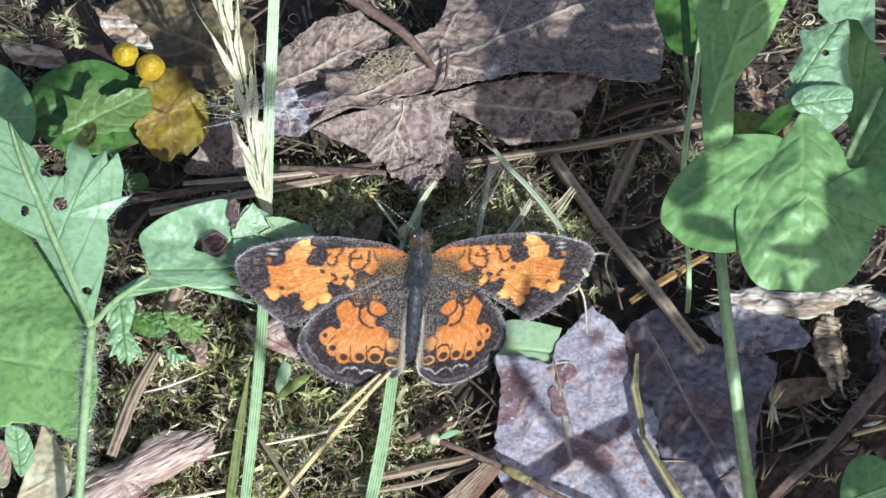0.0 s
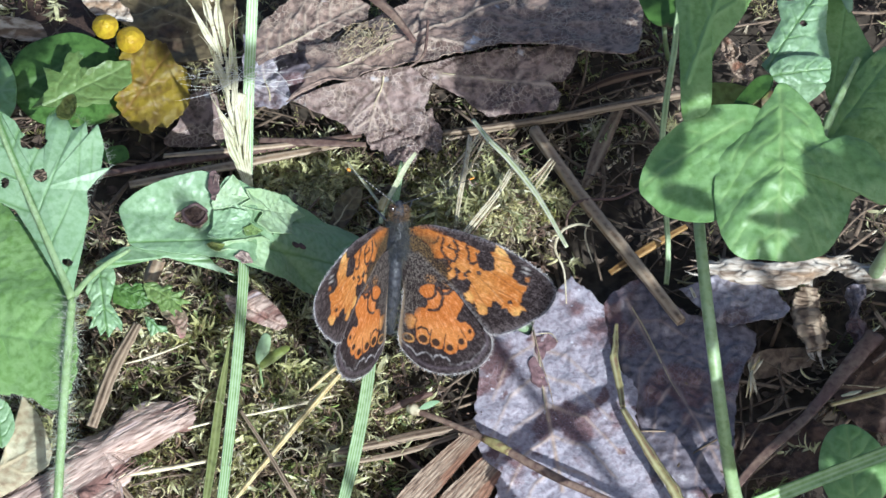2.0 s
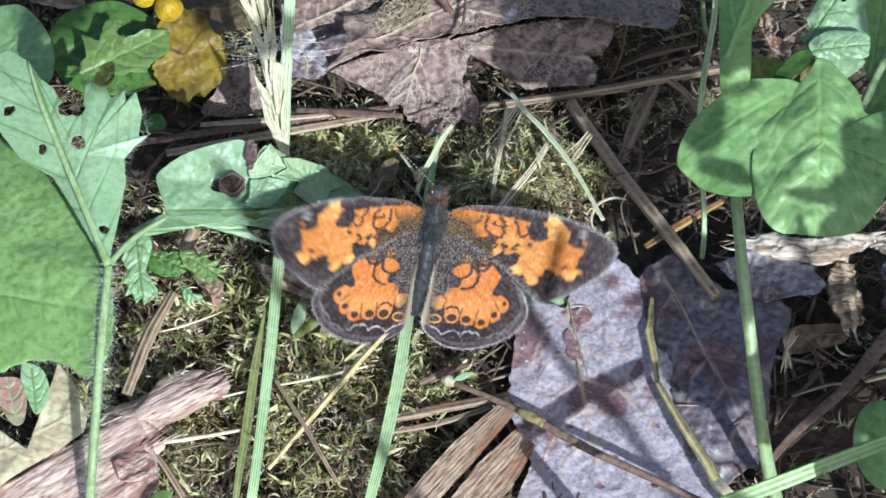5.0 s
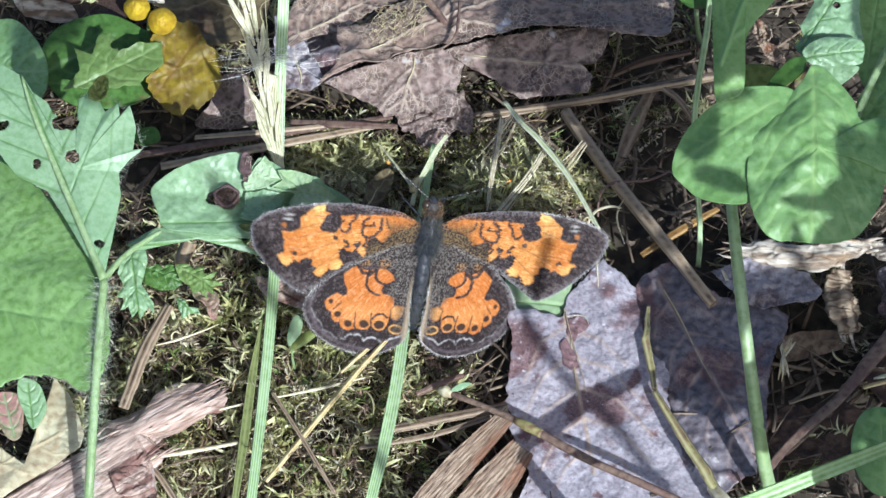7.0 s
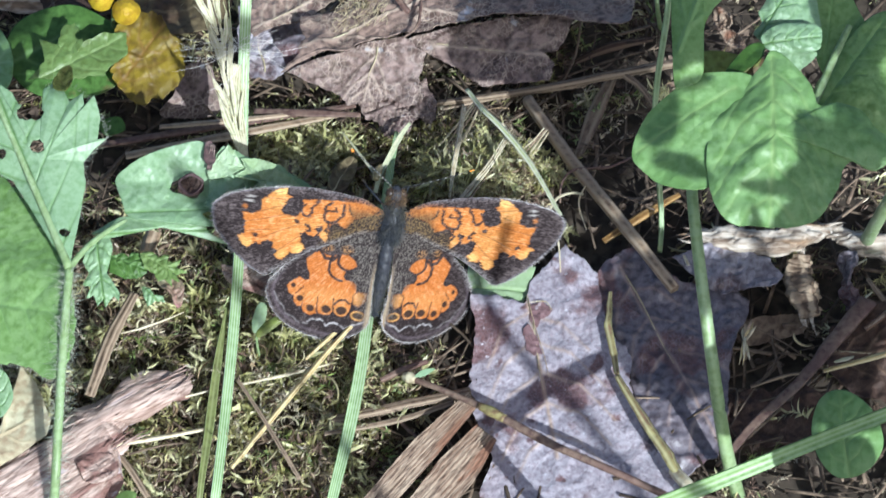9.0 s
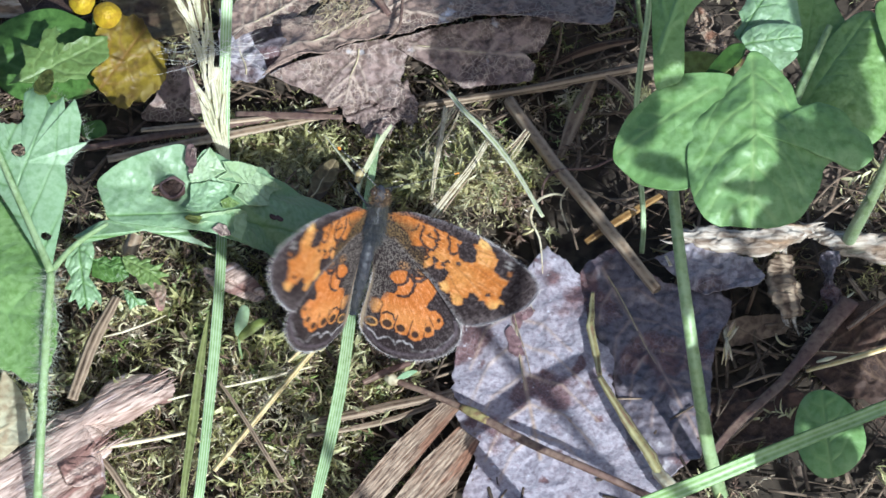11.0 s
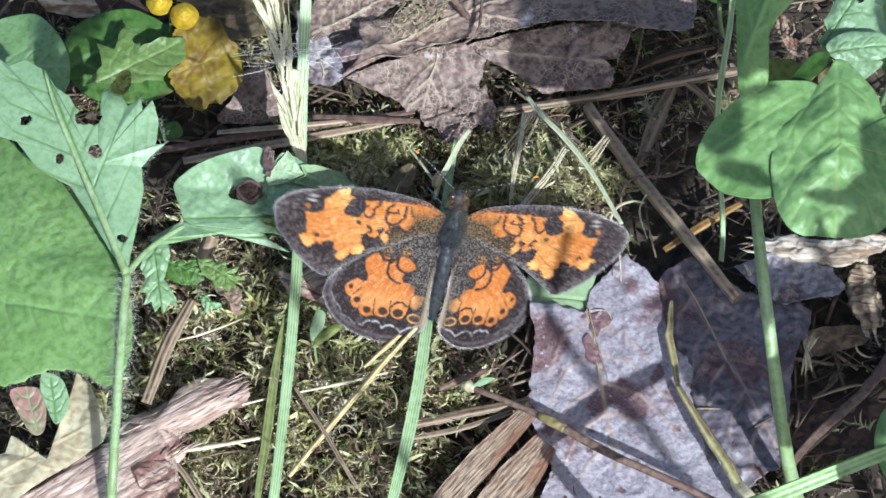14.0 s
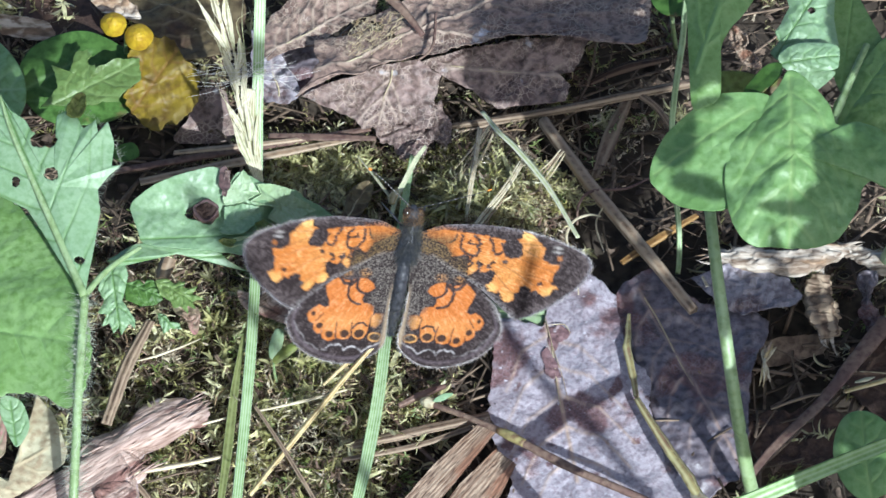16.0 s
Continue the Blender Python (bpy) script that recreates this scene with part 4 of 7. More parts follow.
def wood_chip(name, points, radii, label, seed, flat=0.6, skin=None):
    v, f, layer = tube(points, radii, 90, 30, flat, 0.35, seed, None, 0.1)
    v = v + np.c_[0.3 * fuzz(v * [0.3, 3, 3], 0.8, seed + 2), 0.22 * fuzz(v * [1, 5, 5], 1.2, seed), 0.34 * fuzz(v * [0.6, 3, 3], 1.0, seed + 1)]
    root = thing(name, tuple(v.mean(0)), label, "wood chip", "wood chips")
    part("chip", v, f, skin or M_WOOD, root, layers={"vein": layer})
    g = np.random.default_rng(seed)
    for end, nxt in ((points[0], points[1]), (points[-1], points[-2])):
        d = unit(np.array(end) - np.array(nxt))
        for k in range(7):
            a = np.array(end) + g.normal(0, 0.5, 3) * [1, 1, 0.5] - d * 1.2
            w, q, _ = tube([a, a + d * g.uniform(0.8, 1.6), a + d * g.uniform(1.6, 3.0) + g.normal(0, 0.35, 3)], [0.22, 0.16, 0.03], 8, 6, 0.5)
            part("splinter", w, q, M_WOOD, root)


wood_chip("wood_chip", [(25.2, -1.9, 5.5), (27.7, -2.2, 5.5), (32.0, -2.9, 5.5), (35.8, -1.9, 5.5), (38.2, -0.9, 5)], [0.5, 1.35, 1.3, 1.3, 0.5], "bleached splintered wood chip lying on dead leaves", 41)
wood_chip("bark_chip", [(35.2, -3.7, 4.5), (35.0, -6.1, 4), (35.4, -8.8, 4), (35.7, -10.4, 3.6)], [0.9, 1.35, 1.45, 0.9], "weathered brown wood chip with frayed white end", 42, 0.6, M_STRAW_BROWN)
wood_chip("grey_branch", [(38.4, -0.4, 4), (41.7, -2.4, 4.6), (44.9, -3.1, 4.6), (49.2, -3.6, 4.5)], [0.6, 1.4, 1.6, 1.5], "grey bleached weathered branch lying on litter", 43, 0.55)
stick("red_straw", [(40.8, -12.9, 5), (43.8, -11.0, 6), (47.6, -8.1, 6)], [0.25, 0.36, 0.3], M_SPLINTER, "reddish and white dry straw over litter", flat=0.5)
stick("yellow_straw", [(36.6, -17.4, 4.5), (41.4, -16.2, 5), (47.3, -14.1, 5)], [0.2, 0.3, 0.26], M_STRAW_GOLD, "yellow dry straw over litter", flat=0.5)
stick("yellow_straw", [(41.4, -6.9, 5), (44.3, -11.9, 4.5), (47.1, -17.4, 4)], [0.2, 0.3, 0.26], M_STRAW_BROWN, "thin brown straw over litter", flat=0.5)

stick("thick_stalk", [(9.5, 16.5, 4), (14.0, 7.2, 5), (18.6, -1.3, 6), (23.0, -8.4, 5.5)], [0.55, 0.62, 0.6, 0.5], M_STRAW_TAN, "tan dry broken stalk leaning over dead leaves", n=40, sides=16, rough=0.12, seed=3)
stick("flat_stalk", [(18.3, 20.6, 3), (16.3, 15.9, 2.6), (14.4, 10.5, 2.2)], [0.5, 0.9, 0.4], M_STRAW_BROWN, "grey flat dry stalk on the soil", flat=0.3)
stick("long_stalk", [(0.3, 16.4, 3.5), (9.8, 17.6, 4), (19.2, 19.4, 4.5), (26.0, 21.4, 4)], [0.25, 0.35, 0.4, 0.4], M_STRAW_BROWN, "long grey-brown dry stalk lying across litter", n=36)
stick("long_stalk", [(0.9, 16.0, 3), (6.4, 17.2, 3.3), (15.4, 18.5, 3.6)], [0.15, 0.2, 0.15], M_STRAW_BROWN, "thin dry stalk lying across litter")
stick("bent_stalk", [(19.0, 19.4, 4.4), (20.9, 17.7, 4), (22.3, 15.7, 3)], [0.32, 0.3, 0.25], M_STRAW_BROWN, "bent grey dry stalk end")
for k, (a, b, w) in enumerate([((-32.8, 11.8, 3), (-7.4, 15.9, 4), 0.28), ((-29.9, 10.5, 3), (-8.0, 15.3, 3.6), 0.34), ((-17.4, 15.2, 4), (-6.9, 14.6, 4), 0.3), ((-26.7, 13.8, 3.4), (-12.4, 15.0, 4), 0.2)]):
    mid = tuple(0.5 * (a[i] + b[i]) + (0.6, -0.4, 0.5)[i] * (k - 1) for i in range(3))
    stick("brown_stalk", [a, mid, b], [w * 1.3, w * 1.6, w], (M_TWIG, M_STRAW_TAN)[k % 2], "brown dry stalk lying behind a green leaf", n=30, flat=0.35)

stick("green_straw", [(3.5, 12.6, 10.2), (5.0, 9.9, 10.4), (6.9, 7.3, 10.5), (9.5, 2.9, 10.6), (12.2, -3.4, 10.6)], [0.2, 0.29, 0.29, 0.22, 0.18], M_HUSK, "pale green straight straw leaning on moss", flat=0.5)


def frayed_straw(name, points, width, label, strands, spread, seed):
    """A flat straw that has split into fibres lying side by side."""
    root = thing(name, points[-1], label, "straw", "sticks and stalks")
    g = np.random.default_rng(seed)
    p = np.array(points, float)
    across = unit(np.cross(p[-1] - p[0], (0.1, -0.5, 0.85)))
    for k in range(strands):
        o = (k + 0.5) / strands - 0.5 + g.normal(0, 0.06)
        fan = np.linspace(1, spread, len(p))[:, None]
        line = p + across * (o * width * 2) * fan + g.normal(0, 0.05, p.shape)
        line = line[: len(p) - (k % 3 == 2 and len(p) > 3)]
        w = width / strands
        v, f, layer = tube([tuple(q) for q in line], [w * 0.9] + [w * 1.25] * (len(line) - 2) + [w * 0.25], 30, 8, 0.6, 0.15, seed + k, None, 0.15)
        part("fibre", v, f, (M_STRAW, M_STRAW, M_STRAW_TAN)[k % 3], root, layers={"vein": layer})


frayed_straw("split_straw", [(1.8, -2.1, 9), (3.7, 1.0, 9), (5.9, 4.4, 9), (7.9, 8.3, 9.4)], 0.46, "bleached flat straw split into fibres on moss", 6, 0.9, 301)
frayed_straw("upright_straw", [(3.2, 11.3, 9.4), (2.7, 7.4, 9.3), (2.2, 4.4, 9.2), (1.6, 0.2, 9)], 0.3, "pale thin upright straw on moss", 3, 0.8, 302)
frayed_straw("fanned_straw", [(4.5, 11.6, 9.2), (3.3, 9.2, 9.1), (1.4, 6.0, 8.8)], 0.4, "greyish frayed straw fanning out over moss", 5, 2.6, 303)
frayed_straw("fanned_straw", [(11.2, 8.7, 8.7), (10.2, 7.2, 8.6), (8.8, 5.4, 8.2)], 0.3, "greyish frayed straw fanning out over moss", 4, 2.2, 304)

stick("yellow_straw", [(-6.3, -11.8, 7), (-9.7, -15.6, 6), (-14.3, -21.7, 5), (-18.6, -27.9, 4.5)], [0.2, 0.26, 0.26, 0.2], M_STRAW_GOLD, "thin yellow straw leaning over moss", n=30, flat=0.6)
stick("yellow_straw", [(-7.2, -11.8, 6.6), (-9.4, -13.8, 6), (-11.9, -16.3, 5.5)], [0.2, 0.24, 0.14], M_STRAW_GOLD, "short thin yellow straw over moss", flat=0.6)
stick("white_straw", [(-30.3, -25.7, 5), (-25.6, -25.0, 5.2), (-20.4, -23.7, 5)], [0.18, 0.24, 0.16], M_STRAW, "bleached white straw lying on moss", flat=0.7)
stick("white_straw", [(-18.0, -18.8, 5), (-13.8, -17.9, 5.2), (-9.7, -16.5, 5)], [0.1, 0.16, 0.1], M_STRAW, "thin bleached straw lying on moss")
stick("white_straw", [(24.0, -4.4, 5.6), (24.4, -5.6, 5.6)], [0.12, 0.16], M_STRAW, "short bleached straw on a dead leaf", flat=0.5)
stick("white_straw", [(-23.2, -20.2, 5), (-20.1, -19.4, 5.2)], [0.12, 0.1], M_STRAW, "short bleached straw lying on moss")
stick("brown_straw", [(-30.5, -14.9, 5), (-31.4, -18.1, 5), (-32.7, -18.4, 4.5)], [0.21, 0.35, 0.28], M_STRAW_BROWN, "short brown stalk on moss", flat=0.5)
stick("brown_straw", [(-27.9, -10.6, 8.4), (-29.8, -14.6, 7.6), (-30.8, -17.3, 6.9), (-31.9, -20.7, 6.0)], [0.4, 0.52, 0.52, 0.45], M_STRAW_BROWN, "grey-brown fibrous dry stalk on moss", flat=0.4, groove=0.25, n=50)
stick("brown_straw", [(-26.6, -1.4, 6), (-26.9, -2.6, 6), (-27.1, -3.8, 6)], [0.7, 0.75, 0.6], M_STRAW_TAN, "broken tan stalk end under a leaf", flat=0.4, groove=0.25)
# whitish lichen strands, built as a thin rough straw
stick("white_straw", [(-29.3, -13.5, 6), (-27.1, -13.0, 6.3), (-25.0, -12.0, 6.2), (-23.4, -11.0, 6)], [0.05, 0.13, 0.1, 0.04], M_STRAW, "frayed straw in place of whitish lichen strands on moss", rough=0.5)
stick("brown_straw", [(-29.7, -25.0, 4), (-27.9, -27.7, 4), (-26.3, -30.1, 3)], [0.24, 0.32, 0.28], M_STRAW_BROWN, "brown dry stalk beside bark", flat=0.6)
stick("brown_straw", [(-22.0, -12.2, 5), (-20.2, -15.5, 5), (-19.7, -18.4, 4.5)], [0.21, 0.29, 0.21], M_STRAW_BROWN, "brown dry stalk in moss", flat=0.6)
stick("brown_straw", [(-18.3, -18.1, 5), (-15.8, -22.6, 5), (-12.3, -28.9, 4)], [0.17, 0.22, 0.21], M_STRAW_BROWN, "thin brown dry stalk in moss", flat=0.6)
dead_leaf("folded_strip", [(-20.0, -5.3, 5.6), (-18.8, -5.7, 6.0), (-17.2, -5.0, 6.2), (-16.4, -5.7, 6.2), (-15.1, -7.1, 6.2), (-14.1, -8.8, 6.0), (-14.9, -9.3, 5.6), (-16.1, -8.8, 5.6), (-17.7, -8.1, 5.6), (-19.3, -7.1, 5.4)],
          M_BARK, "pinkish folded strip of dead leaf on moss", bump=0.25, grain=2.0, rag=0.08, crinkle=0.15, dome=0.5, na=140, nr=26, seed=68, veins=[(np.array((-19.6, -5.9, 5.6)), np.array((-14.5, -8.9, 5.9)), 1.0)], vein_width=0.16, relief=0.3)
scrap_leaf = [(-29.3, -33.6, 6.0), (-28.9, -32.2, 6.2), (-28.1, -31.6, 6.3), (-27.1, -31.9, 6.2), (-27.6, -33.0, 6.0), (-28.3, -34.2, 5.8)]
tagged(scrap("basal_leaf", scrap_leaf, M_LEAF_FRESH, bump=0.15, grain=2, rag=0.05, na=80, nr=16, seed=76, dome=0.2), "small green pink-edged leaf beside bark", "leaf")
sprout = thing("pale_seedling", (-16.4, -13.6, 2.5), "small seedling with whitish and olive leaves in moss", "seedling")
scrap("leaf", [(-16.7, -13.7, 6.2), (-16.9, -12.4, 6.4), (-16.3, -10.7, 6.8), (-15.6, -11.0, 6.8), (-15.8, -12.6, 6.4)], M_LEAF_LIGHT, sprout, "pale glossy narrow leaf", 0.1, 1.5, 0.03, dome=0.25, na=60, nr=14, seed=69)
scrap("leaf", [(-16.5, -13.6, 6.2), (-15.5, -12.5, 6.4), (-14.2, -11.9, 6.6), (-13.8, -12.3, 6.6), (-15.2, -13.5, 6.2), (-16.3, -14.1, 6)], M_LEAF_OLIVE, sprout, "olive narrow leaf", 0.1, 1.5, 0.03, dome=0.2, na=60, nr=14, seed=71)
v, f, layer = tube([(-16.5, -13.7, 6.2), (-16.5, -13.8, 4.5), (-16.4, -13.6, 2.5)], [0.13, 0.14, 0.16], 10, 6)
part("stem", v, f, M_STEM, sprout, layers={"vein": layer})
stick("grey_straw", [(-9.6, -22.3, 4), (-4.4, -21.3, 4.5), (3.5, -19.0, 4)], [0.42, 0.45, 0.4], M_STRAW_BROWN, "grey-brown fibrous stalk on litter", n=50, flat=0.4, groove=0.22)
stick("grey_straw", [(-10.1, -23.8, 4), (-3.3, -22.3, 4), (1.9, -20.3, 4)], [0.25, 0.35, 0.3], M_STRAW_BROWN, "thin grey dry stalk on litter", flat=0.6)
stick("dark_twig", [(-4.9, -18.1, 4.5), (-2.3, -17.0, 5), (-0.5, -15.9, 4.5)], [0.25, 0.34, 0.2], M_TWIG, "short dark twig on moss", rough=0.15)
stick("dark_twig", [(-9.8, -10.7, 3), (-4.4, -20.3, 3.5), (-1.3, -23.8, 3)], [0.14, 0.18, 0.14], M_TWIG, "thin dark stalk in moss")


def splinters():
    for k, (pts, widths, tall) in enumerate([([(-5.7, -33.0, 5), (-0.7, -26.5, 5.5), (3.8, -20.6, 5)], [2.4, 2.6, 1.6], 1.0), ([(-1.2, -32.7, 4), (2.4, -28.1, 4.6), (4.9, -24.1, 4.4)], [3.2, 3.8, 2.4], 1.1)]):
        v, f, layer = strip(pts, widths, tall, (0.2, -0.4, 1), 0.05, 8, 40, 40, 0.3, k)
        v = v + np.c_[np.zeros((len(v), 2)), 0.12 * fuzz(v * [3, 3, 1], 1.2, 60 + k)]
        tagged(part("wood_splinter", v, f, M_SPLINTER, layers={"vein": np.clip(layer * (0.4 + 1.4 * fuzz(v * [1.0, 0.4, 1.0], 1.6, 70)), 0, 1)}), "fibrous tan and red-brown wood splinter on litter", "wood splinter", "wood chips")


splinters()

twig = thing("knobbed_twig", (-2.2, -18.9, 6), "purple-brown bare twig with yellowish node over litter", "twig")
v, f, _ = tube([(-2.2, -18.9, 6), (0.8, -21.0, 7), (4.3, -23.6, 8), (6.5, -25.5, 8.6), (11.0, -28.8, 9), (16.6, -31.9, 9), (21.1, -33.8, 8)], [0.3, 0.28, 0.34, 0.42, 0.36, 0.36, 0.34], 60, 10, 1.0, 0.1, 4)
part("shoot", v, f, M_TWIG, twig)
v, f, _ = tube([(4.3, -23.7, 8.1), (5.5, -24.8, 8.6), (6.6, -25.6, 8.7)], [0.36, 0.5, 0.4], 16, 10, 1.0, 0.1, 5)
part("node", v, f, M_TWIG_OLIVE, twig, "yellowish swollen node")
v, f, _ = tube([(-2.7, -18.7, 6), (-2.2, -19.0, 6.2), (-1.6, -19.4, 6.4)], [0.35, 0.62, 0.4], 12, 10, 1.0, 0.15, 6)
part("knob", v, f, M_DEAD_TAN, twig, "pale knobbed end")
tagged(scrap("leaf_tip", [(-1.7, -19.3, 6.8), (-0.8, -18.8, 7.2), (0.2, -18.9, 7.4), (-0.4, -19.2, 7), (-1.1, -19.4, 6.8)], M_LEAF_PALE, bump=0.05, na=60, nr=10), "tiny pale green leaf tip beside a twig", "leaf")

olive = thing("olive_stalk", (23.2, -31.6, 5), "jointed yellow-olive stalk leaning over a dead leaf", "stalk")
v, f, l1 = tube([(23.2, -31.6, 5.4), (21.5, -27.6, 5.6), (20.5, -25.7, 5.6), (19.3, -23.2, 5.6), (18.1, -20.6, 5.6), (17.2, -18.4, 5.4)], [0.42, 0.46, 0.46, 0.44, 0.36, 0.28], 60, 12, 0.7, 0.2, 7, ([0.3, 0.62], 0.12), 0.12)
part("lower_joint", v, f, M_TWIG_OLIVE, olive, layers={"vein": l1})
v, f, l1 = tube([(17.2, -18.1, 5.3), (17.0, -15.8, 5.3), (16.6, -12.8, 5.3), (16.7, -10.8, 5.2), (16.9, -8.4, 5.2)], [0.28, 0.36, 0.42, 0.3, 0.16], 50, 12, 0.7, 0.25, 8, ([0.25, 0.6, 0.85], 0.14), 0.12)
part("upper_joint", v, f, M_TWIG_OLIVE, olive, layers={"vein": l1})
stick("pale_stalk", [(22.1, -29.0, 5), (23.4, -31.5, 6), (24.5, -33.3, 5)], [0.5, 0.6, 0.5], M_STRAW, "broken pale stalk end on litter", rough=0.2)
stick("flat_brown_stalk", [(27.4, -25.7, 3), (30.0, -22.9, 4), (34.4, -18.8, 5), (37.8, -14.2, 5), (41.3, -9.6, 5)], [0.4, 0.5, 0.55, 0.8, 1.0], M_TWIG, "flat reddish brown dry stalk in shade", n=40, flat=0.35)
stick("thin_straw", [(29.8, -18.1, 3), (33.5, -17.1, 3.6), (35.6, -17.1, 3.6)], [0.1, 0.14, 0.1], M_STRAW_BROWN, "thin grey straw in shade")
g = np.random.default_rng(77)
for k in range(13):
    a = np.array((29.3, -14.3, 5.4)) + g.normal(0, [0.12, 0.12, 0.2])
    d = np.array([g.uniform(-0.5, 1.3), g.uniform(1.2, 2.0), 0.4]) if k % 2 else np.array([g.uniform(-0.7, 0.5), g.uniform(-3.0, -1.8), 0.1])
    stick("dry_tuft_blade", [tuple(a), tuple(a + 0.5 * d + [g.normal(0, 0.12), 0, 0.3]), tuple(a + d)], [0.07, 0.15, 0.03], (M_STRAW, M_STRAW_GOLD, M_STRAW_TAN)[k % 3], "short cream dry grass blade", flat=0.4)
stick("slim_herb", [(21.9, -2.0, 3), (22.1, 1.2, 5), (21.4, 6.8, 14), (22.3, 10.8, 22), (23.1, 16.1, 28)], [0.28, 0.28, 0.3, 0.32, 0.3], M_STEM, "slim grey-green upright stem", "stem", n=40)
stick("orange_stalk", [(16.6, 0.2, 2), (20.4, 2.5, 3), (24.1, 5.1, 3)], [0.35, 0.5, 0.3], M_RUST, "orange-brown dry stalk on the soil", flat=0.5)
stick("wire_root", [(12.4, 2.6, 5), (12.6, 4.7, 5.4), (13.9, 6.2, 5.6), (17.2, 6.8, 5.2), (19.5, 8.5, 4.6)], [0.1, 0.14, 0.14, 0.1], M_TWIG, "thin wiry curling rootlet")
stick("wire_root", [(15.1, 4.6, 5.6), (14.2, 2.6, 5), (14.9, -0.0, 4)], [0.06, 0.09, 0.05], M_STRAW, "thin wiry curling rootlet")
stick("wire_root", [(12.2, -6.6, 6), (12.0, -3.4, 7), (11.2, -1.2, 7.6), (11.9, 0.6, 8), (13.4, 2.2, 7), (14.6, 2.8, 6)], [0.05, 0.1, 0.13, 0.12, 0.09], M_STRAW, "thin pale curling tendril beside a wing")
stick("upper_twig", [(-11.7, 31.3, 12), (-8.0, 28.3, 12), (-4.6, 25.0, 12), (-2.1, 21.8, 11)], [0.5, 0.55, 0.45, 0.25], M_TWIG, "red-brown twig lying over a dead leaf", n=30, rough=0.1)
stick("fine_stalk", [(-0.8, 24.7, 11), (-1.2, 20.3, 11), (-2.7, 18.7, 10.8)], [0.12, 0.14, 0.1], M_TWIG, "thin dark stalk over a dead leaf")
stick("curved_stalk", [(14.4, 22.9, 2), (17.7, 23.9, 3), (22.2, 24.2, 4)], [0.3, 0.6, 0.3], M_DEAD_BROWN, "brown dry curved stalk in shade", flat=0.4)
dead_leaf("reddish_scrap", [(28.0, 25.7, 6), (28.8, 25.6, 7), (29.9, 24.0, 7.5), (29.4, 23.1, 7), (30.5, 22.5, 6.5), (31.1, 21.1, 6), (29.7, 21.4, 6), (28.6, 22.9, 6.5)], M_SPLINTER, "curled reddish dry leaf scrap behind a stem", bump=0.9, grain=1.4, rag=0.3, crinkle=0.6, na=90, nr=18, seed=61)
for k, (a, b) in enumerate([((40.0, -4.8, 4), (41.4, -5.3, 6)), ((40.6, -8.8, 4), (41.6, -9.3, 6)), ((37.6, -16.7, 5), (39.5, -16.1, 5))]):
    stick("cream_awn", [a, tuple(0.5 * (a[i] + b[i]) + (0, -0.3, 0.4)[i] for i in range(3)), b], [0.1, 0.22, 0.05], M_SEED, "small cream dry husk", "husk", flat=0.5)


# ---------------------------------------------------------------- grasses
def grass(name, label, base):
    return thing(name, base, label, "grass")


seed_grass = grass("seed_grass", "green grass stalk with a cream ripe seed head", (-19.8, -27.0, 1))
v, f, layer = strip([(-20.4, -35.0, 0.5), (-20.0, -31.0, 4.2), (-19.8, -29.4, 4.8), (-19.3, -23.2, 5.5), (-18.7, -14.7, 6.5), (-18.3, -6.2, 7.5), (-18.1, 4.6, 9.5), (-17.9, 10.5, 15), (-17.5, 15.9, 21), (-17.1, 20.6, 27)], [0.85, 0.9, 0.95, 1.0, 1.0, 0.95, 1.0, 1.05, 1.05, 1.0], 0.3, (0.2, -0.9, 0.6), 0.14, 4, 70, 22)
part("stalk", v, f, M_BLADE, seed_grass, layers={"vein": layer})
v, f, layer = strip([(-21.8, -34.5, 0.5), (-21.4, -30.4, 4.4), (-20.7, -23.6, 5.3), (-20.1, -16.8, 5.8), (-19.3, -10.6, 6.4)], [0.5, 0.6, 0.9, 0.8, 0.3], 0.15, (0.2, -0.9, 0.6), 0.3, 2, 36, 10)
part("side_blade", v, f, M_BLADE_OLD, seed_grass, "olive narrow blade beside the stalk", layers={"vein": layer})
v, f, layer = strip([(-17.8, 4.3, 10.2), (-18.6, 6.2, 13), (-18.9, 8.4, 15), (-18.4, 10.2, 17)], [0.7, 1.7, 2.0, 0.9], 0.2, (0.0, -0.9, 0.6), 0.25, 6, 30, 26)
part("sheath", v, f, M_SEED, seed_grass, "cream papery sheath at the head's base", layers={"vein": layer})
AXIS = curve([(-18.4, 4.9, 12.5), (-19.1, 7.7, 15), (-19.9, 11.4, 18), (-20.9, 14.8, 21.5), (-22.0, 19.1, 25.5), (-22.5, 21.1, 28)], 60)


def spikelet(at, way, long, wide, seed):
    g = np.random.default_rng(seed)
    pts = [at, at + way * long * 0.35 + g.normal(0, 0.12, 3), at + way * long * 0.75, at + way * long]
    v1, f1, l1 = strip(pts, [wide * 0.4, wide, wide * 0.7, 0.04], 0.16, (0.1, -0.85, 0.6), 0.5, 2, 18, 8)
    v2, f2, l2 = tube([at + way * long * 0.9, at + way * long * 1.3 + g.normal(0, 0.15, 3), at + way * long * 1.7 + g.normal(0, 0.4, 3)], [0.05, 0.03, 0.012], 8, 5)
    v, f = joined([(v1, f1), (v2, f2)])
    part("spikelet", v, f, M_SEED, seed_grass, layers={"vein": np.r_[l1, l2]})


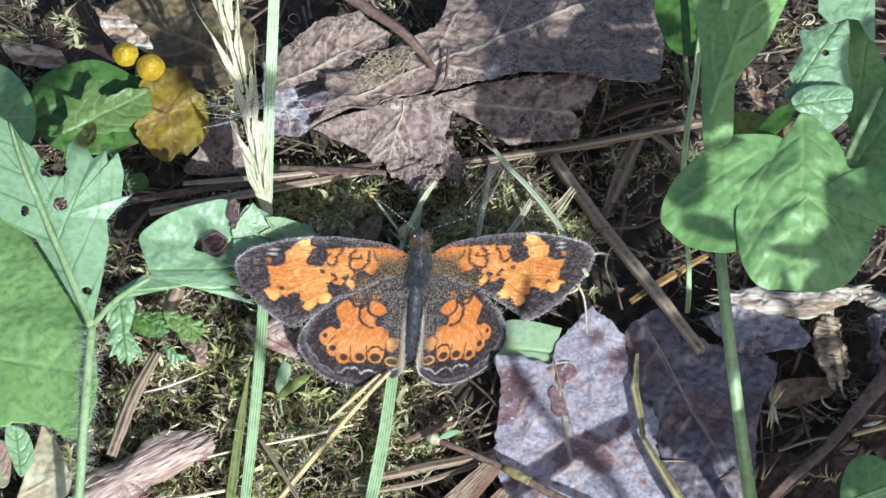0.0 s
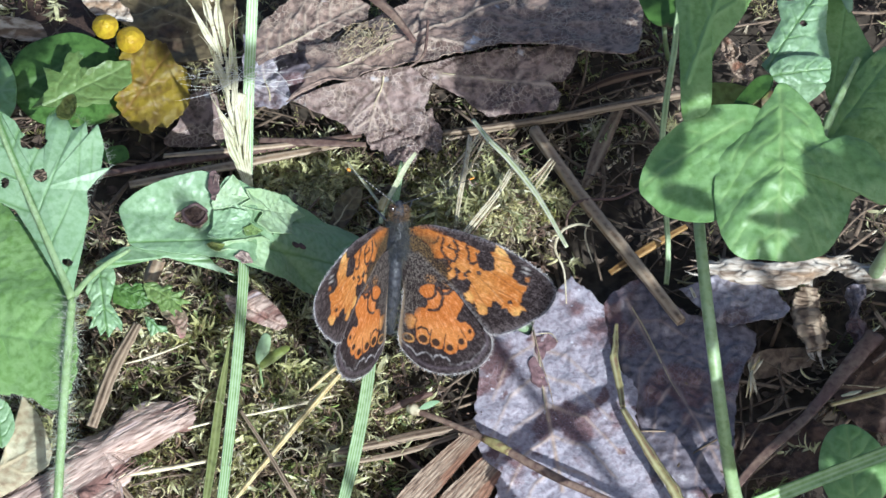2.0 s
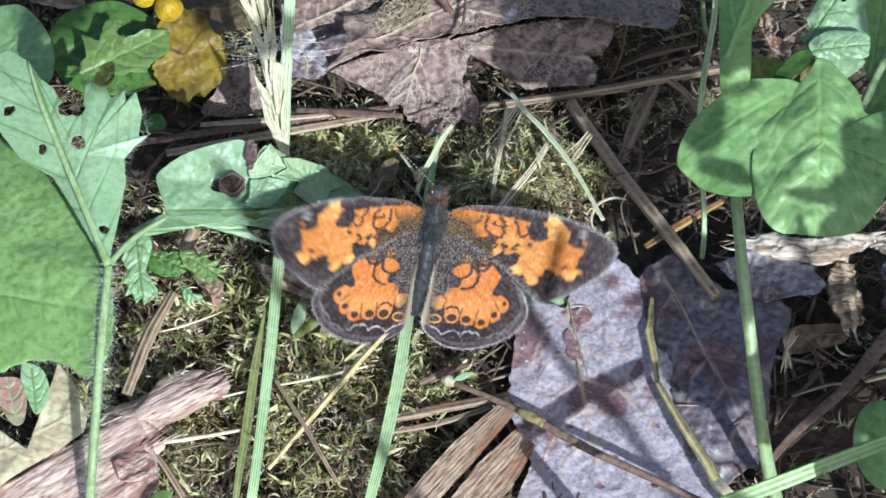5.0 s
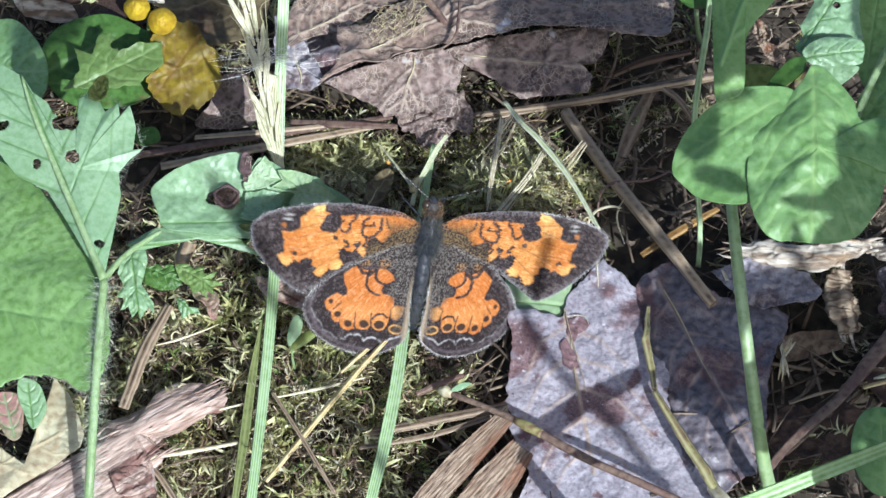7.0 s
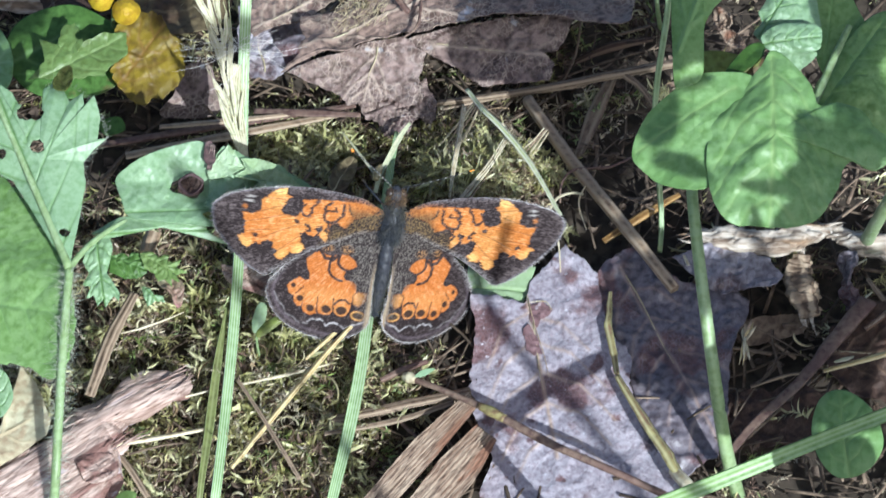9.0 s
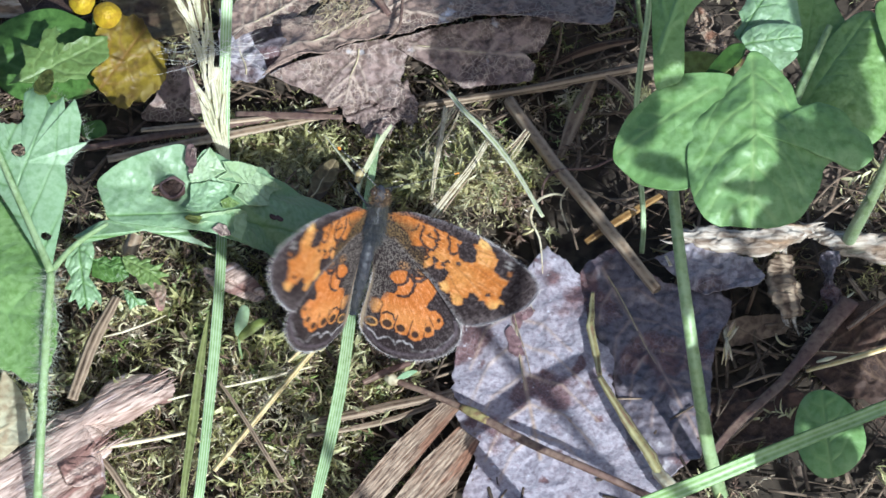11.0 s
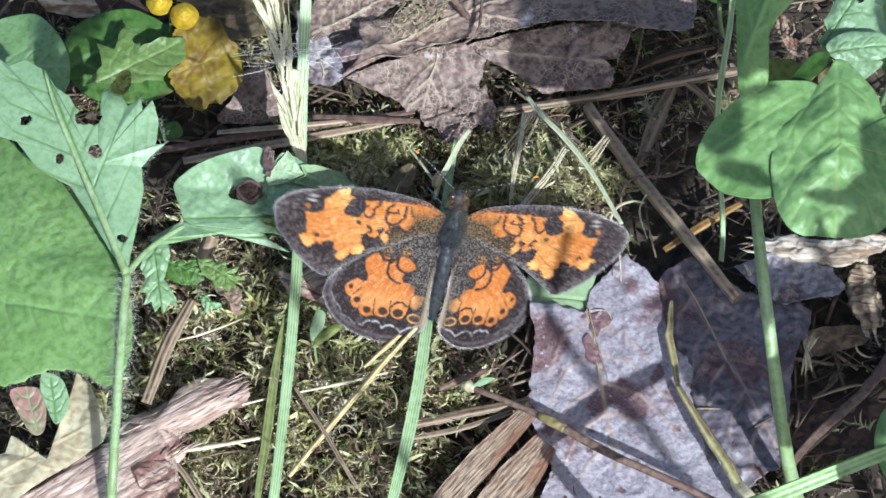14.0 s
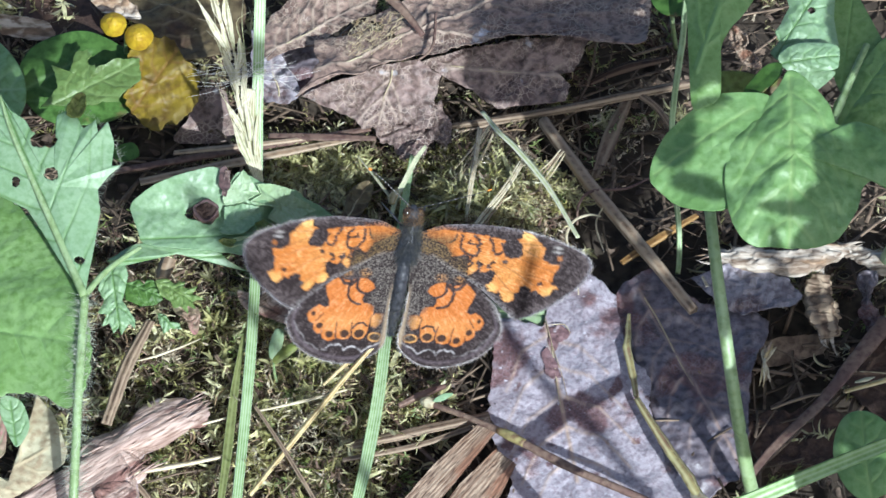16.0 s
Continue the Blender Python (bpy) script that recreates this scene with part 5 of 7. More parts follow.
for k in range(30):
    s = k / 29
    at = AXIS[int(s * 52)]
    ahead = unit(AXIS[min(int(s * 52) + 6, 59)] - at)
    swing = np.array([(-1, 0.75, -0.4, 0.35)[k % 4] * (0.24 + 0.14 * math.sin(k * 2.1)), 0.06 * math.sin(k * 1.3), 0.12 * math.cos(k * 1.7)])
    spikelet(at + np.array([(-0.3, 0.35, -0.1, 0.2)[k % 4], 0.1 * math.sin(k), 0.2]), unit(ahead + swing), 4.2 + 1.3 * math.sin(k * 0.9), 0.55 + 0.2 * math.cos(k * 1.9), 100 + k)
g = np.random.default_rng(5)
pieces = []
for k in range(32):
    a = np.array((-18.4, 11.4, 18.5)) + g.normal(0, [0.7, 0.7, 0.4])
    d = np.array([(-1 if k % 3 else 1) * g.uniform(1.5, 6.5), g.normal(-0.4, 1.2), g.normal(-0.3, 0.9)])
    v, f, _ = tube([a, a + d * 0.5 + g.normal(0, 0.4, 3), a + d], [0.026, 0.022, 0.01], 8, 4)
    pieces.append((v, f))
v, f = joined(pieces)
part("silk_hairs", v, f, M_SILK, seed_grass, "white silky hairs across the head")

blade = grass("perch_blade", "bright green ribbed grass blade under the butterfly", (-9.4, -30.4, 2))
v, f, layer = strip([(-10.0, -35.5, 0.5), (-9.4, -32.2, 4.4), (-7.9, -25.0, 5.4), (-6.8, -18.2, 5.8), (-6.0, -10.9, 5.8), (-5.0, -1.5, 5), (-3.9, 7.5, 5), (-3.3, 12.0, 4.5)], [0.9, 1.0, 1.2, 1.15, 1.05, 0.9, 0.8, 0.5], 0.14, (0.1, -0.8, 0.7), 0.25, 5, 60, 26)
part("leaf_blade", v, f, M_BLADE, blade, layers={"vein": layer})
v, f, layer = strip([(-2.0, 11.6, 6.4), (-3.0, 9.7, 6.6), (-4.0, 7.3, 6.6), (-5.0, 4.9, 6.5), (-5.4, 3.0, 6.3)], [0.3, 0.52, 0.52, 0.46, 0.4], 0.14, (0.1, -0.8, 0.7), 0.3, 4, 36, 16)
part("sheath", v, f, M_HUSK, blade, "pale yellow-green sheath above the node", layers={"vein": layer})
v, f, layer = tube([(-8.6, 10.8, 6), (-7.9, 9.5, 6.2), (-6.8, 7.6, 6.3), (-5.5, 5.3, 6.4)], [0.06, 0.12, 0.14, 0.17], 24, 8, 0.8)
part("side_stalk", v, f, M_SEED, blade, "thin whitish side stalk", layers={"vein": layer})
v, f, layer = tube([(-4.9, 5.9, 6.6), (-5.2, 5.0, 6.8), (-5.4, 4.2, 6.7)], [0.3, 0.46, 0.3], 16, 12, 0.8, 0.2, 8)
part("node", v, f, M_STRAW_GOLD, blade, "yellowish swollen node", layers={"vein": layer})

low = grass("slanting_grass", "pale green grass stalk slanting across the foreground", (16.1, -47.4, 24))
v, f, layer = strip([(14.2, -46.1, 21.1), (19.0, -45.3, 23.1), (24.7, -44.0, 25.1), (32.0, -41.2, 26.1), (39.3, -38.2, 26.6), (54.3, -31.7, 27.1)], [1.4, 1.35, 1.25, 1.2, 1.15, 1.1], 0.35, (0.0, -0.8, 0.7), 0.3, 3, 60, 20)
part("leaf_blade", v, f, M_BLADE, low, layers={"vein": layer * 0.45})
v, f, layer = tube([(14.2, -46.1, 21.1), (13.7, -41.0, 12), (13.7, -34.9, 0)], [0.7, 0.7, 0.8], 12, 8)
part("stalk", v, f, M_STEM, low, layers={"vein": layer})


# ---------------------------------------------------------------- the hairy plant with lobed leaves
avens = thing("hairy_herb", (-35.3, -34.3, 0), "green herb with a hairy stem and toothed chewed leaves", "herb")
STEM = [(-35.3, -34.3, 0), (-34.4, -32.1, 7.5), (-34.0, -27.3, 11.5), (-33.6, -21.0, 15), (-33.2, -14.5, 17.5)]
v, f, layer = tube(STEM, [0.46, 0.44, 0.43, 0.42, 0.4], 50, 12, 1.0)
part("stem", v, f, M_STEM, avens, layers={"vein": layer * 0})
p = curve(STEM, 400)[60:]
g = np.random.default_rng(9)
roots = np.repeat(p, 3, 0)
v, f = spikes(roots, unit(np.c_[g.normal(0, 1, len(roots)), g.normal(0, 0.6, len(roots)), g.normal(0, 0.5, len(roots))]), 1.7, 0.02, g)
part("stem_hairs", v, f, M_HAIR, avens, "fine whitish hairs")
scrap("lobed_leaf", [(-33.2, -14.5, 17.5), (-32.4, -9.4, 18.5), (-32.0, -6.2, 19.5), (-32.2, -4.1, 20), (-31.2, -3.0, 20.5), (-30.1, -2.1, 21), (-30.9, -2.2, 21), (-30.7, -0.1, 21.5), (-31.3, 1.9, 22.5), (-32.2, 0.7, 22), (-32.4, 2.1, 22.5), (-33.6, 1.5, 22), (-34.7, 3.7, 22.5), (-36.1, 3.0, 22), (-35.8, 0.7, 21.5), (-36.2, 0.5, 21.5), (-38.4, 1.3, 22), (-39.1, 2.4, 22.5), (-40.5, 3.6, 22.5), (-41.5, 5.5, 22.5), (-43.5, 6.9, 22.5), (-45.0, 6.5, 22), (-46.3, 7.4, 22.4), (-49.3, 6.4, 21.5), (-49.0, 0.8, 20), (-46.1, 1.4, 20.4), (-44.1, -0.7, 20), (-41.7, -3.7, 19.2), (-38.7, -5.5, 19), (-36.7, -8.8, 18.5), (-34.8, -12.2, 17.9)],
      M_LEAF_PALE, avens, "pale green deeply toothed leaf with insect holes", 0.18, 4, 0.08, True, ribs_of((-33.2, -14.5, 17.5), (-41.5, 5.3, 22.7), 6, 10.5, 1.1, normal=(0, -0.8, 0.6)), 0.11, 0.14,
      [((-36.5, -2.8, 20.5), 0.75), ((-33.7, -11.2, 18.5), 0.55), ((-37.5, 0.6, 21.5), 0.9), ((-36.6, 0.4, 21.5), 0.7), ((-39.7, -3.2, 20.3), 0.5), ((-43.1, 0.8, 20.8), 0.6), ((-40.4, -5.6, 19.5), 0.5)], 0.12, 0.5, 0.0, na=420, nr=70, seed=21, centre=(-36.2, -4.1, 20.2))
v, f, layer = tube([(-33.2, -14.7, 17.7), (-35.5, -9.4, 18.9), (-38.2, -3.4, 20.5), (-40.3, 1.5, 21.9), (-41.5, 5.3, 22.7)], [0.42, 0.36, 0.3, 0.24, 0.14], 36, 8)
part("midrib", v, f, M_STEM, avens, "pale green midrib", layers={"vein": layer * 0})
p = curve([(-32.4, -9.4, 18.5), (-32.2, -4.1, 20), (-30.1, -2.1, 21), (-30.7, -0.1, 21.5), (-32.4, 2.1, 22.5), (-34.7, 3.7, 22.5), (-36.1, 3.0, 22)], 150, False, True)
v, f = spikes(p, unit(p - np.array((-37.0, -6.0, 20.0)) + 1.6 * g.normal(size=p.shape)), 0.7, 0.016, g)
part("margin_hairs", v, f, M_HAIR, avens, "fine whitish hairs along the leaf margin")
scrap("withered_tip", [(-34.9, 3.6, 22.8), (-34.2, 4.6, 23.2), (-33.5, 4.5, 23.2), (-33.4, 3.2, 22.8), (-34.0, 2.4, 22.5), (-35.0, 2.6, 22.5)], M_LEAF_OLIVE, avens, "brown withered curled leaf tip", 0.3, 1.2, 0.2, na=70, nr=14, seed=75, crinkle=0.3, curl=0.4)
scrap("round_leaf", [(-51.9, 1.7, 13), (-50.0, 5.8, 13.5), (-47.4, 6.0, 14), (-43.7, 1.8, 15), (-40.3, -1.8, 15.5), (-37.1, -6.0, 16), (-34.7, -10.4, 16), (-33.1, -15.6, 16.4), (-32.5, -19.4, 15.4), (-33.0, -22.6, 14.2), (-34.6, -24.1, 13), (-37.0, -22.6, 13), (-40.3, -22.0, 12.5), (-44.4, -22.9, 11.5), (-48.8, -20.0, 11), (-51.8, -13.6, 12)],
      M_LEAF_MID, avens, "large rounded fresh green leaf", 0.25, 5, 0.05, False, ribs_of((-51.4, -12.3, 12), (-32.8, -18.4, 15), 7, 8, 0.7, normal=(0, -0.5, 0.8)), 0.14, 0.22, (), 0.14, 0.9, teeth=44, bite=0.35, na=264, nr=50, crinkle=0.13, seed=22)
p = curve([(-43.7, 1.8, 15), (-40.3, -1.8, 15.5), (-37.1, -6.0, 16), (-34.7, -10.4, 16), (-33.1, -15.6, 16.4), (-32.5, -19.4, 15.4), (-33.0, -22.6, 14.2), (-34.6, -24.1, 13), (-37.0, -22.6, 13), (-40.3, -22.0, 12.5), (-44.4, -22.9, 11.5)], 420)
away = unit(p - np.array((-42.0, -10.0, 13.0)))
v, f = spikes(p - away * 0.25, unit(away + 0.4 * g.normal(size=p.shape)), 0.9, 0.018, g)
part("margin_hairs", v, f, M_HAIR, avens, "fine whitish hairs along the leaf margin")
scrap("bitten_leaf", [(-29.4, -3.6, 17), (-27.3, -2.6, 18.5), (-24.8, -2.2, 19.6), (-21.5, -1.7, 20), (-20.9, -2.7, 19.6), (-20.2, -3.5, 19.4), (-19.8, -2.6, 19.6), (-19.1, -2.2, 19.8), (-17.0, -2.1, 17.9), (-15.2, -0.5, 15.1), (-14.1, 0.5, 13.5), (-13.5, 0.6, 12.4), (-12.1, 1.4, 10.1), (-10.6, 1.8, 7.8), (-9.0, 1.8, 6.8), (-7.4, 1.6, 5.8), (-6.1, 1.3, 4.8), (-5.4, -0.9, 3.7), (-6.1, -3.9, 2.9), (-8.6, -5.0, 4.0), (-10.7, -5.4, 5.2), (-12.6, -6.5, 8.1), (-13.9, -7.2, 10.5), (-15.4, -8.2, 13.0), (-16.6, -8.9, 14.6), (-18.0, -9.3, 15.9), (-19.8, -9.1, 16.4), (-22.0, -8.9, 16.6), (-25.0, -8.5, 16.6), (-28.0, -7.8, 16.5), (-29.0, -5.6, 16.8)],
      M_LEAF_PALE, avens, "pale green chewed leaf with a brown-rimmed hole", 0.3, 3.0, 0.1, False, ribs_of((-28.3, -7.4, 16.6), (-6.2, -1.8, 4.4), 7, 4, 0.9, normal=(0, -0.5, 0.8)), 0.12, 0.1, [((-22.5, -5.2, 18.2), 0.85), ((-21.8, -5.7, 17.8), 0.7), ((-15.6, -4.6, 14.4), 0.35)], 0.14, 0.3, na=420, nr=80, crinkle=0.16, seed=23, centre=(-17.4, -5.2, 16.7))
scrap("pale_leaf", [(3.5, -3.9, 4), (5.2, -3.6, 4.2), (6.8, -3.9, 4.4), (9.9, -4.8, 4.4), (9.3, -6.8, 4), (8.6, -8.7, 3.6), (5.1, -8.6, 3.2), (3.5, -8.1, 3), (3.3, -5.7, 3.4)],
      M_LEAF_LIGHT, avens, "smooth pale green leaf tip beside a dead leaf", 0.12, 3.5, 0.05, True, [(np.array((3.4, -6.4, 3.6)), np.array((9.3, -7.4, 4.0)), 1.0)], 0.14, 0.2, (), 0.14, 0.2, na=160, nr=30, crinkle=0.04, seed=30)
# the chewed middle: flaps of leaf lying over one another
for o, m, k in [
    ([(-20.2, -3.7, 19.3), (-18.8, -2.2, 20.2), (-18.2, -2.8, 19.9), (-17.7, -3.5, 19.2), (-17.3, -3.9, 18.7), (-18.3, -4.6, 18.9), (-19.1, -4.9, 18.6), (-20.5, -4.9, 18.3), (-20.8, -4.4, 18.7)], M_LEAF_LIGHT, 120),
    ([(-17.8, -3.1, 19.1), (-16.4, -2.3, 18.1), (-14.7, -0.8, 15.3), (-14.9, -1.0, 15.0), (-13.9, -0.5, 13.5), (-12.6, 0.2, 10.8), (-13.6, -2.0, 12.8), (-13.7, -4.2, 13.7), (-15.6, -5.4, 15.4), (-16.8, -5.4, 16.9), (-16.3, -4.0, 16.7), (-17.8, -4.8, 18.3), (-18.5, -4.7, 18.5), (-17.4, -3.9, 18.5)], M_LEAF_LIGHT, 121),
    ([(-20.6, -4.9, 17.9), (-18.9, -4.8, 18.4), (-17.3, -5.0, 18.1), (-17.1, -5.2, 17.6), (-17.4, -6.0, 17.4), (-17.9, -6.7, 17.4), (-18.9, -7.6, 17.4), (-20.2, -7.8, 17.5), (-21.2, -7.5, 17.6), (-20.7, -6.5, 17.6)], M_LEAF_PALE, 122),
    ([(-21.2, -8.2, 17.0), (-19.4, -7.7, 17.1), (-17.8, -7.4, 17.0), (-16.3, -6.2, 15.9), (-15.6, -5.8, 14.9), (-15.6, -7.3, 14.4), (-16.0, -8.7, 14.3), (-17.1, -9.0, 15.5), (-18.0, -8.3, 16.4), (-19.4, -8.3, 16.8), (-20.4, -8.8, 16.9)], M_LEAF_LIGHT, 123),
    ([(-17.8, -6.6, 17.7), (-17.1, -6.0, 17.5), (-16.1, -5.7, 16.1), (-16.6, -6.5, 16.6), (-17.6, -7.2, 17.3)], M_LEAF_FRESH, 124),
    ([(-21.2, -8.3, 17.4), (-20.7, -8.1, 17.5), (-19.5, -8.3, 17.4), (-19.9, -9.0, 17.2), (-20.7, -8.8, 17.3)], M_LEAF_OLIVE, 125),
    ([(-18.1, -8.6, 16.8), (-17.4, -8.6, 16.4), (-17.0, -9.2, 15.8), (-17.9, -9.6, 16.2), (-18.7, -9.1, 16.6)], M_DEAD_PINK, 126),
    ([(-20.4, -2.3, 20.2), (-20.0, -2.4, 20.2), (-20.1, -3.4, 19.9), (-20.4, -4.4, 18.9), (-20.8, -4.3, 18.9), (-20.6, -3.3, 19.8)], M_DEAD_PINK, 127),
]:
    scrap("torn_shred", o, m, avens, "torn shred of chewed leaf", 0.22, 1.2, 0.12, True, curl=0.25, na=110, nr=18, seed=k, crinkle=0.12, thick=0.1)
for o in ((-13.2, -4.5, 12.4), (-12.6, -4.3, 11.9)):
    scrap("brown_spot", [tuple(np.array(o) + np.array([0.34 * math.cos(x), 0.24 * math.sin(x), -0.3 * math.cos(x) + 0.12])) for x in np.linspace(0, 2 * np.pi, 9, endpoint=False)], M_ROT, avens, "", 0.05, 0.6, 0.1, na=40, nr=6, seed=24)
c0 = np.array((-22.3, -5.4, 18.1))
ring = [tuple(c0 + np.array([(1.05 + 0.12 * math.sin(3 * x)) * math.cos(x), (0.78 + 0.1 * math.cos(4 * x)) * math.sin(x), 0.35 * math.sin(x) + 0.1])) for x in np.linspace(0.2, 6.4, 16)]
v, f, layer = tube(ring, [0.12, 0.2, 0.13, 0.22, 0.15, 0.12], 60, 8, 0.6, 0.5, 3)
part("hole_rim", v, f, M_ROT, avens, "dark brown withered hole rim")
scrap("withered_flap", [tuple(c0 + np.array([1.2 * math.cos(x), 0.9 * math.sin(x), 0.3 * math.sin(x) - 0.25])) for x in np.linspace(0, 2 * np.pi, 12, endpoint=False)], M_DEAD_BROWN, avens, "withered brown skin inside the hole", 0.2, 0.6, 0.1, na=60, nr=14, seed=28, crinkle=0.2)
scrap("tear_crust", [(-20.9, -2.1, 20.2), (-20.3, -2.1, 20.3), (-20.0, -3.8, 19.8), (-20.5, -4.3, 19.6), (-21.1, -3.7, 19.8)], M_ROT, avens, "brown withered tear", 0.15, 1.0, 0.15, na=60, nr=10, seed=24)
scrap("torn_strip", [(-31.5, -9.8, 16.5), (-29.2, -7.2, 15.5), (-25.9, -6.2, 15.1), (-21.7, -6.0, 14.9), (-20.7, -6.4, 14.7), (-21.4, -6.9, 14.5), (-20.5, -7.9, 13.9), (-18.6, -8.5, 12.9), (-21.7, -7.9, 13.9), (-23.8, -7.3, 14.1), (-26.4, -7.1, 14.1), (-29.0, -7.9, 14.5), (-30.6, -9.7, 15.5)],
      M_LEAF_PALE, avens, "torn pale strip of leaf", 0.2, 2.0, 0.1, True, ribs_of((-30.9, -9.6, 16.1), (-20.1, -7.5, 14.1), 3, 1.2), 0.12, 0.1, (), 0.12, 0.2, na=200, nr=24, seed=25)
v, f, layer = tube([(-33.2, -14.5, 17.5), (-31.8, -12.2, 17.4), (-30.3, -10.4, 17.2), (-28.3, -8.6, 17)], [0.36, 0.3, 0.28, 0.2], 24, 8)
part("petiole", v, f, M_STEM, avens, layers={"vein": layer * 0})
for o, m, k in [
    ([(-31.5, -6.3, 11.6), (-30.3, -6.0, 11.7), (-29.9, -7.4, 11.3), (-30.2, -8.7, 10.9), (-30.4, -9.8, 10.6), (-29.9, -10.6, 10.3), (-29.2, -11.7, 10.0), (-29.2, -12.6, 9.7), (-29.7, -12.0, 9.9), (-30.1, -12.5, 9.8), (-30.5, -13.0, 9.6), (-30.7, -12.3, 9.9), (-31.2, -12.9, 9.6), (-31.6, -12.0, 9.9), (-32.3, -12.3, 9.8), (-31.9, -11.2, 10.2), (-32.7, -11.1, 10.2), (-32.1, -9.8, 10.6), (-32.7, -8.7, 10.9), (-32.3, -7.4, 11.3)], M_LEAF_PALE, 26),
    # middle lobe's shade is imitated by the deep green
    ([(-30.2, -7.7, 10.5), (-29.0, -7.5, 10.6), (-28.5, -7.9, 10.4), (-28.1, -7.4, 10.6), (-27.5, -7.6, 10.5), (-27.0, -8.3, 10.3), (-26.7, -9.4, 10.0), (-27.5, -9.9, 9.8), (-28.8, -9.9, 9.8), (-30.2, -9.3, 10.0)], M_LEAF_DEEP, 27),
    ([(-27.4, -7.9, 11.0), (-26.2, -7.7, 11.0), (-25.6, -8.3, 10.9), (-24.6, -8.0, 11.0), (-25.0, -8.7, 10.8), (-24.1, -8.8, 10.7), (-23.4, -8.5, 10.8), (-23.9, -9.3, 10.6), (-22.8, -9.7, 10.5), (-24.0, -10.0, 10.4), (-23.5, -10.7, 10.2), (-24.4, -10.4, 10.3), (-24.3, -11.2, 10.1), (-25.0, -10.4, 10.3), (-25.6, -10.6, 10.2), (-26.0, -9.8, 10.4), (-26.9, -9.3, 10.6)], M_LEAF_FRESH, 28),
    ([(-27.2, -10.3, 9.2), (-26.5, -10.5, 9.1), (-26.1, -11.3, 9), (-25.2, -11.4, 9), (-25.0, -12.0, 8.8), (-25.9, -11.8, 8.9), (-26.6, -12.3, 8.8), (-27.0, -11.4, 9)], M_LEAF_PALE, 29),
]:
    c = np.mean(o, 0)
    scrap("jagged_lobe", o, m, avens, "ferny jagged leaf lobe hanging in half shade", 0.35, 1.6, 0.1, True, ribs_of(tuple(np.array(o[0])), tuple(c + (c - np.array(o[0])) * 0.7), 4, 1.8, 0.8, normal=(0, -0.4, 0.9)), 0.1, 0.14, (), 0.1, 0.2, na=180, nr=26, crinkle=0.15, seed=k)
scrap("reddened_leaf", [(-25.8, -8.9, 8.0), (-24.8, -8.6, 8.0), (-23.7, -8.9, 8.0), (-23.3, -9.9, 8.0), (-23.5, -11.6, 7.6), (-24.2, -11.4, 7.6), (-24.7, -10.2, 8.0), (-25.4, -9.8, 8.0)],
      M_LEAF_PINK, avens, "small reddened crumpled leaf", 0.5, 1.5, 0.2, na=90, nr=20, crinkle=0.3, seed=67)
scrap("basal_leaf", [(-44.3, -20.5, 7.6), (-42.6, -20.1, 7.8), (-41.1, -20.6, 7.6), (-40.9, -22.8, 6.7), (-41.2, -24.1, 6.1), (-42.2, -24.2, 6.1), (-43.5, -22.4, 6.8)],
      M_LEAF_PINK, avens, "small pink-flushed green basal leaf", 0.2, 2, 0.06, veins=ribs_of((-41.7, -24.0, 6.2), (-42.8, -20.3, 7.7), 3, 1.5, normal=(0, -0.4, 0.9)), vein_width=0.1, na=110, nr=24, crinkle=0.1, seed=27)
scrap("basal_leaf", [(-41.3, -19.0, 8.4), (-39.6, -19.5, 8.2), (-38.8, -21.3, 7.5), (-39.1, -22.6, 7.0), (-40.0, -23.5, 6.6), (-40.9, -22.0, 7.2), (-41.5, -20.4, 7.8)],
      M_LEAF_PALE, avens, "small smooth green basal leaf", 0.15, 2, 0.04, veins=ribs_of((-40.0, -23.3, 6.7), (-40.6, -19.4, 8.2), 3, 1.5, normal=(0, -0.4, 0.9)), vein_width=0.1, na=110, nr=24, crinkle=0.06, seed=28)


# ---------------------------------------------------------------- shaded leaves behind the herb
def low_leaf(name, outline, material, label, stalk, **more):
    root = thing(name, stalk[-1], label, "leaf plant", "low green plants")
    ob = scrap("leaf", outline, material, root, **more)
    v, f, layer = tube(stalk, [0.2, 0.24, 0.28], 14, 7)
    part("stalk", v, f, M_STEM, root, layers={"vein": layer * 0})
    return ob


# sun patch on the broad leaf, built as a lighter leaf of its own
low_leaf("sun_patch_leaf", [(-39.3, 16.7, 7.5), (-37.8, 18.6, 8), (-38.7, 21.1, 8.4), (-36.9, 20.4, 8.4), (-36.2, 22.1, 8.8), (-35.1, 22.8, 9), (-34.1, 20.5, 8.8), (-32.3, 21.4, 8.8), (-29.8, 21.5, 8.6), (-30.0, 19.1, 8), (-31.0, 18.2, 7.8), (-31.9, 17.2, 7.4), (-33.8, 17.0, 7.6), (-36.0, 16.5, 7.2), (-37.7, 16.9, 7.4)], M_LEAF_FRESH, "ragged lighter leaf added for a sunlit patch on the broad one", [(-35.1, 19.4, 7), (-36.0, 20.6, 3), (-36.5, 22.1, 0)], bump=0.35, grain=4, rag=0.5, crinkle=0.15, sharp=True, na=260, seed=31, veins=ribs_of((-38.2, 16.9, 7.4), (-30.4, 21.0, 8.6), 4, 3), holes=[((-34.5, 21.3, 8.6), 0.5)])
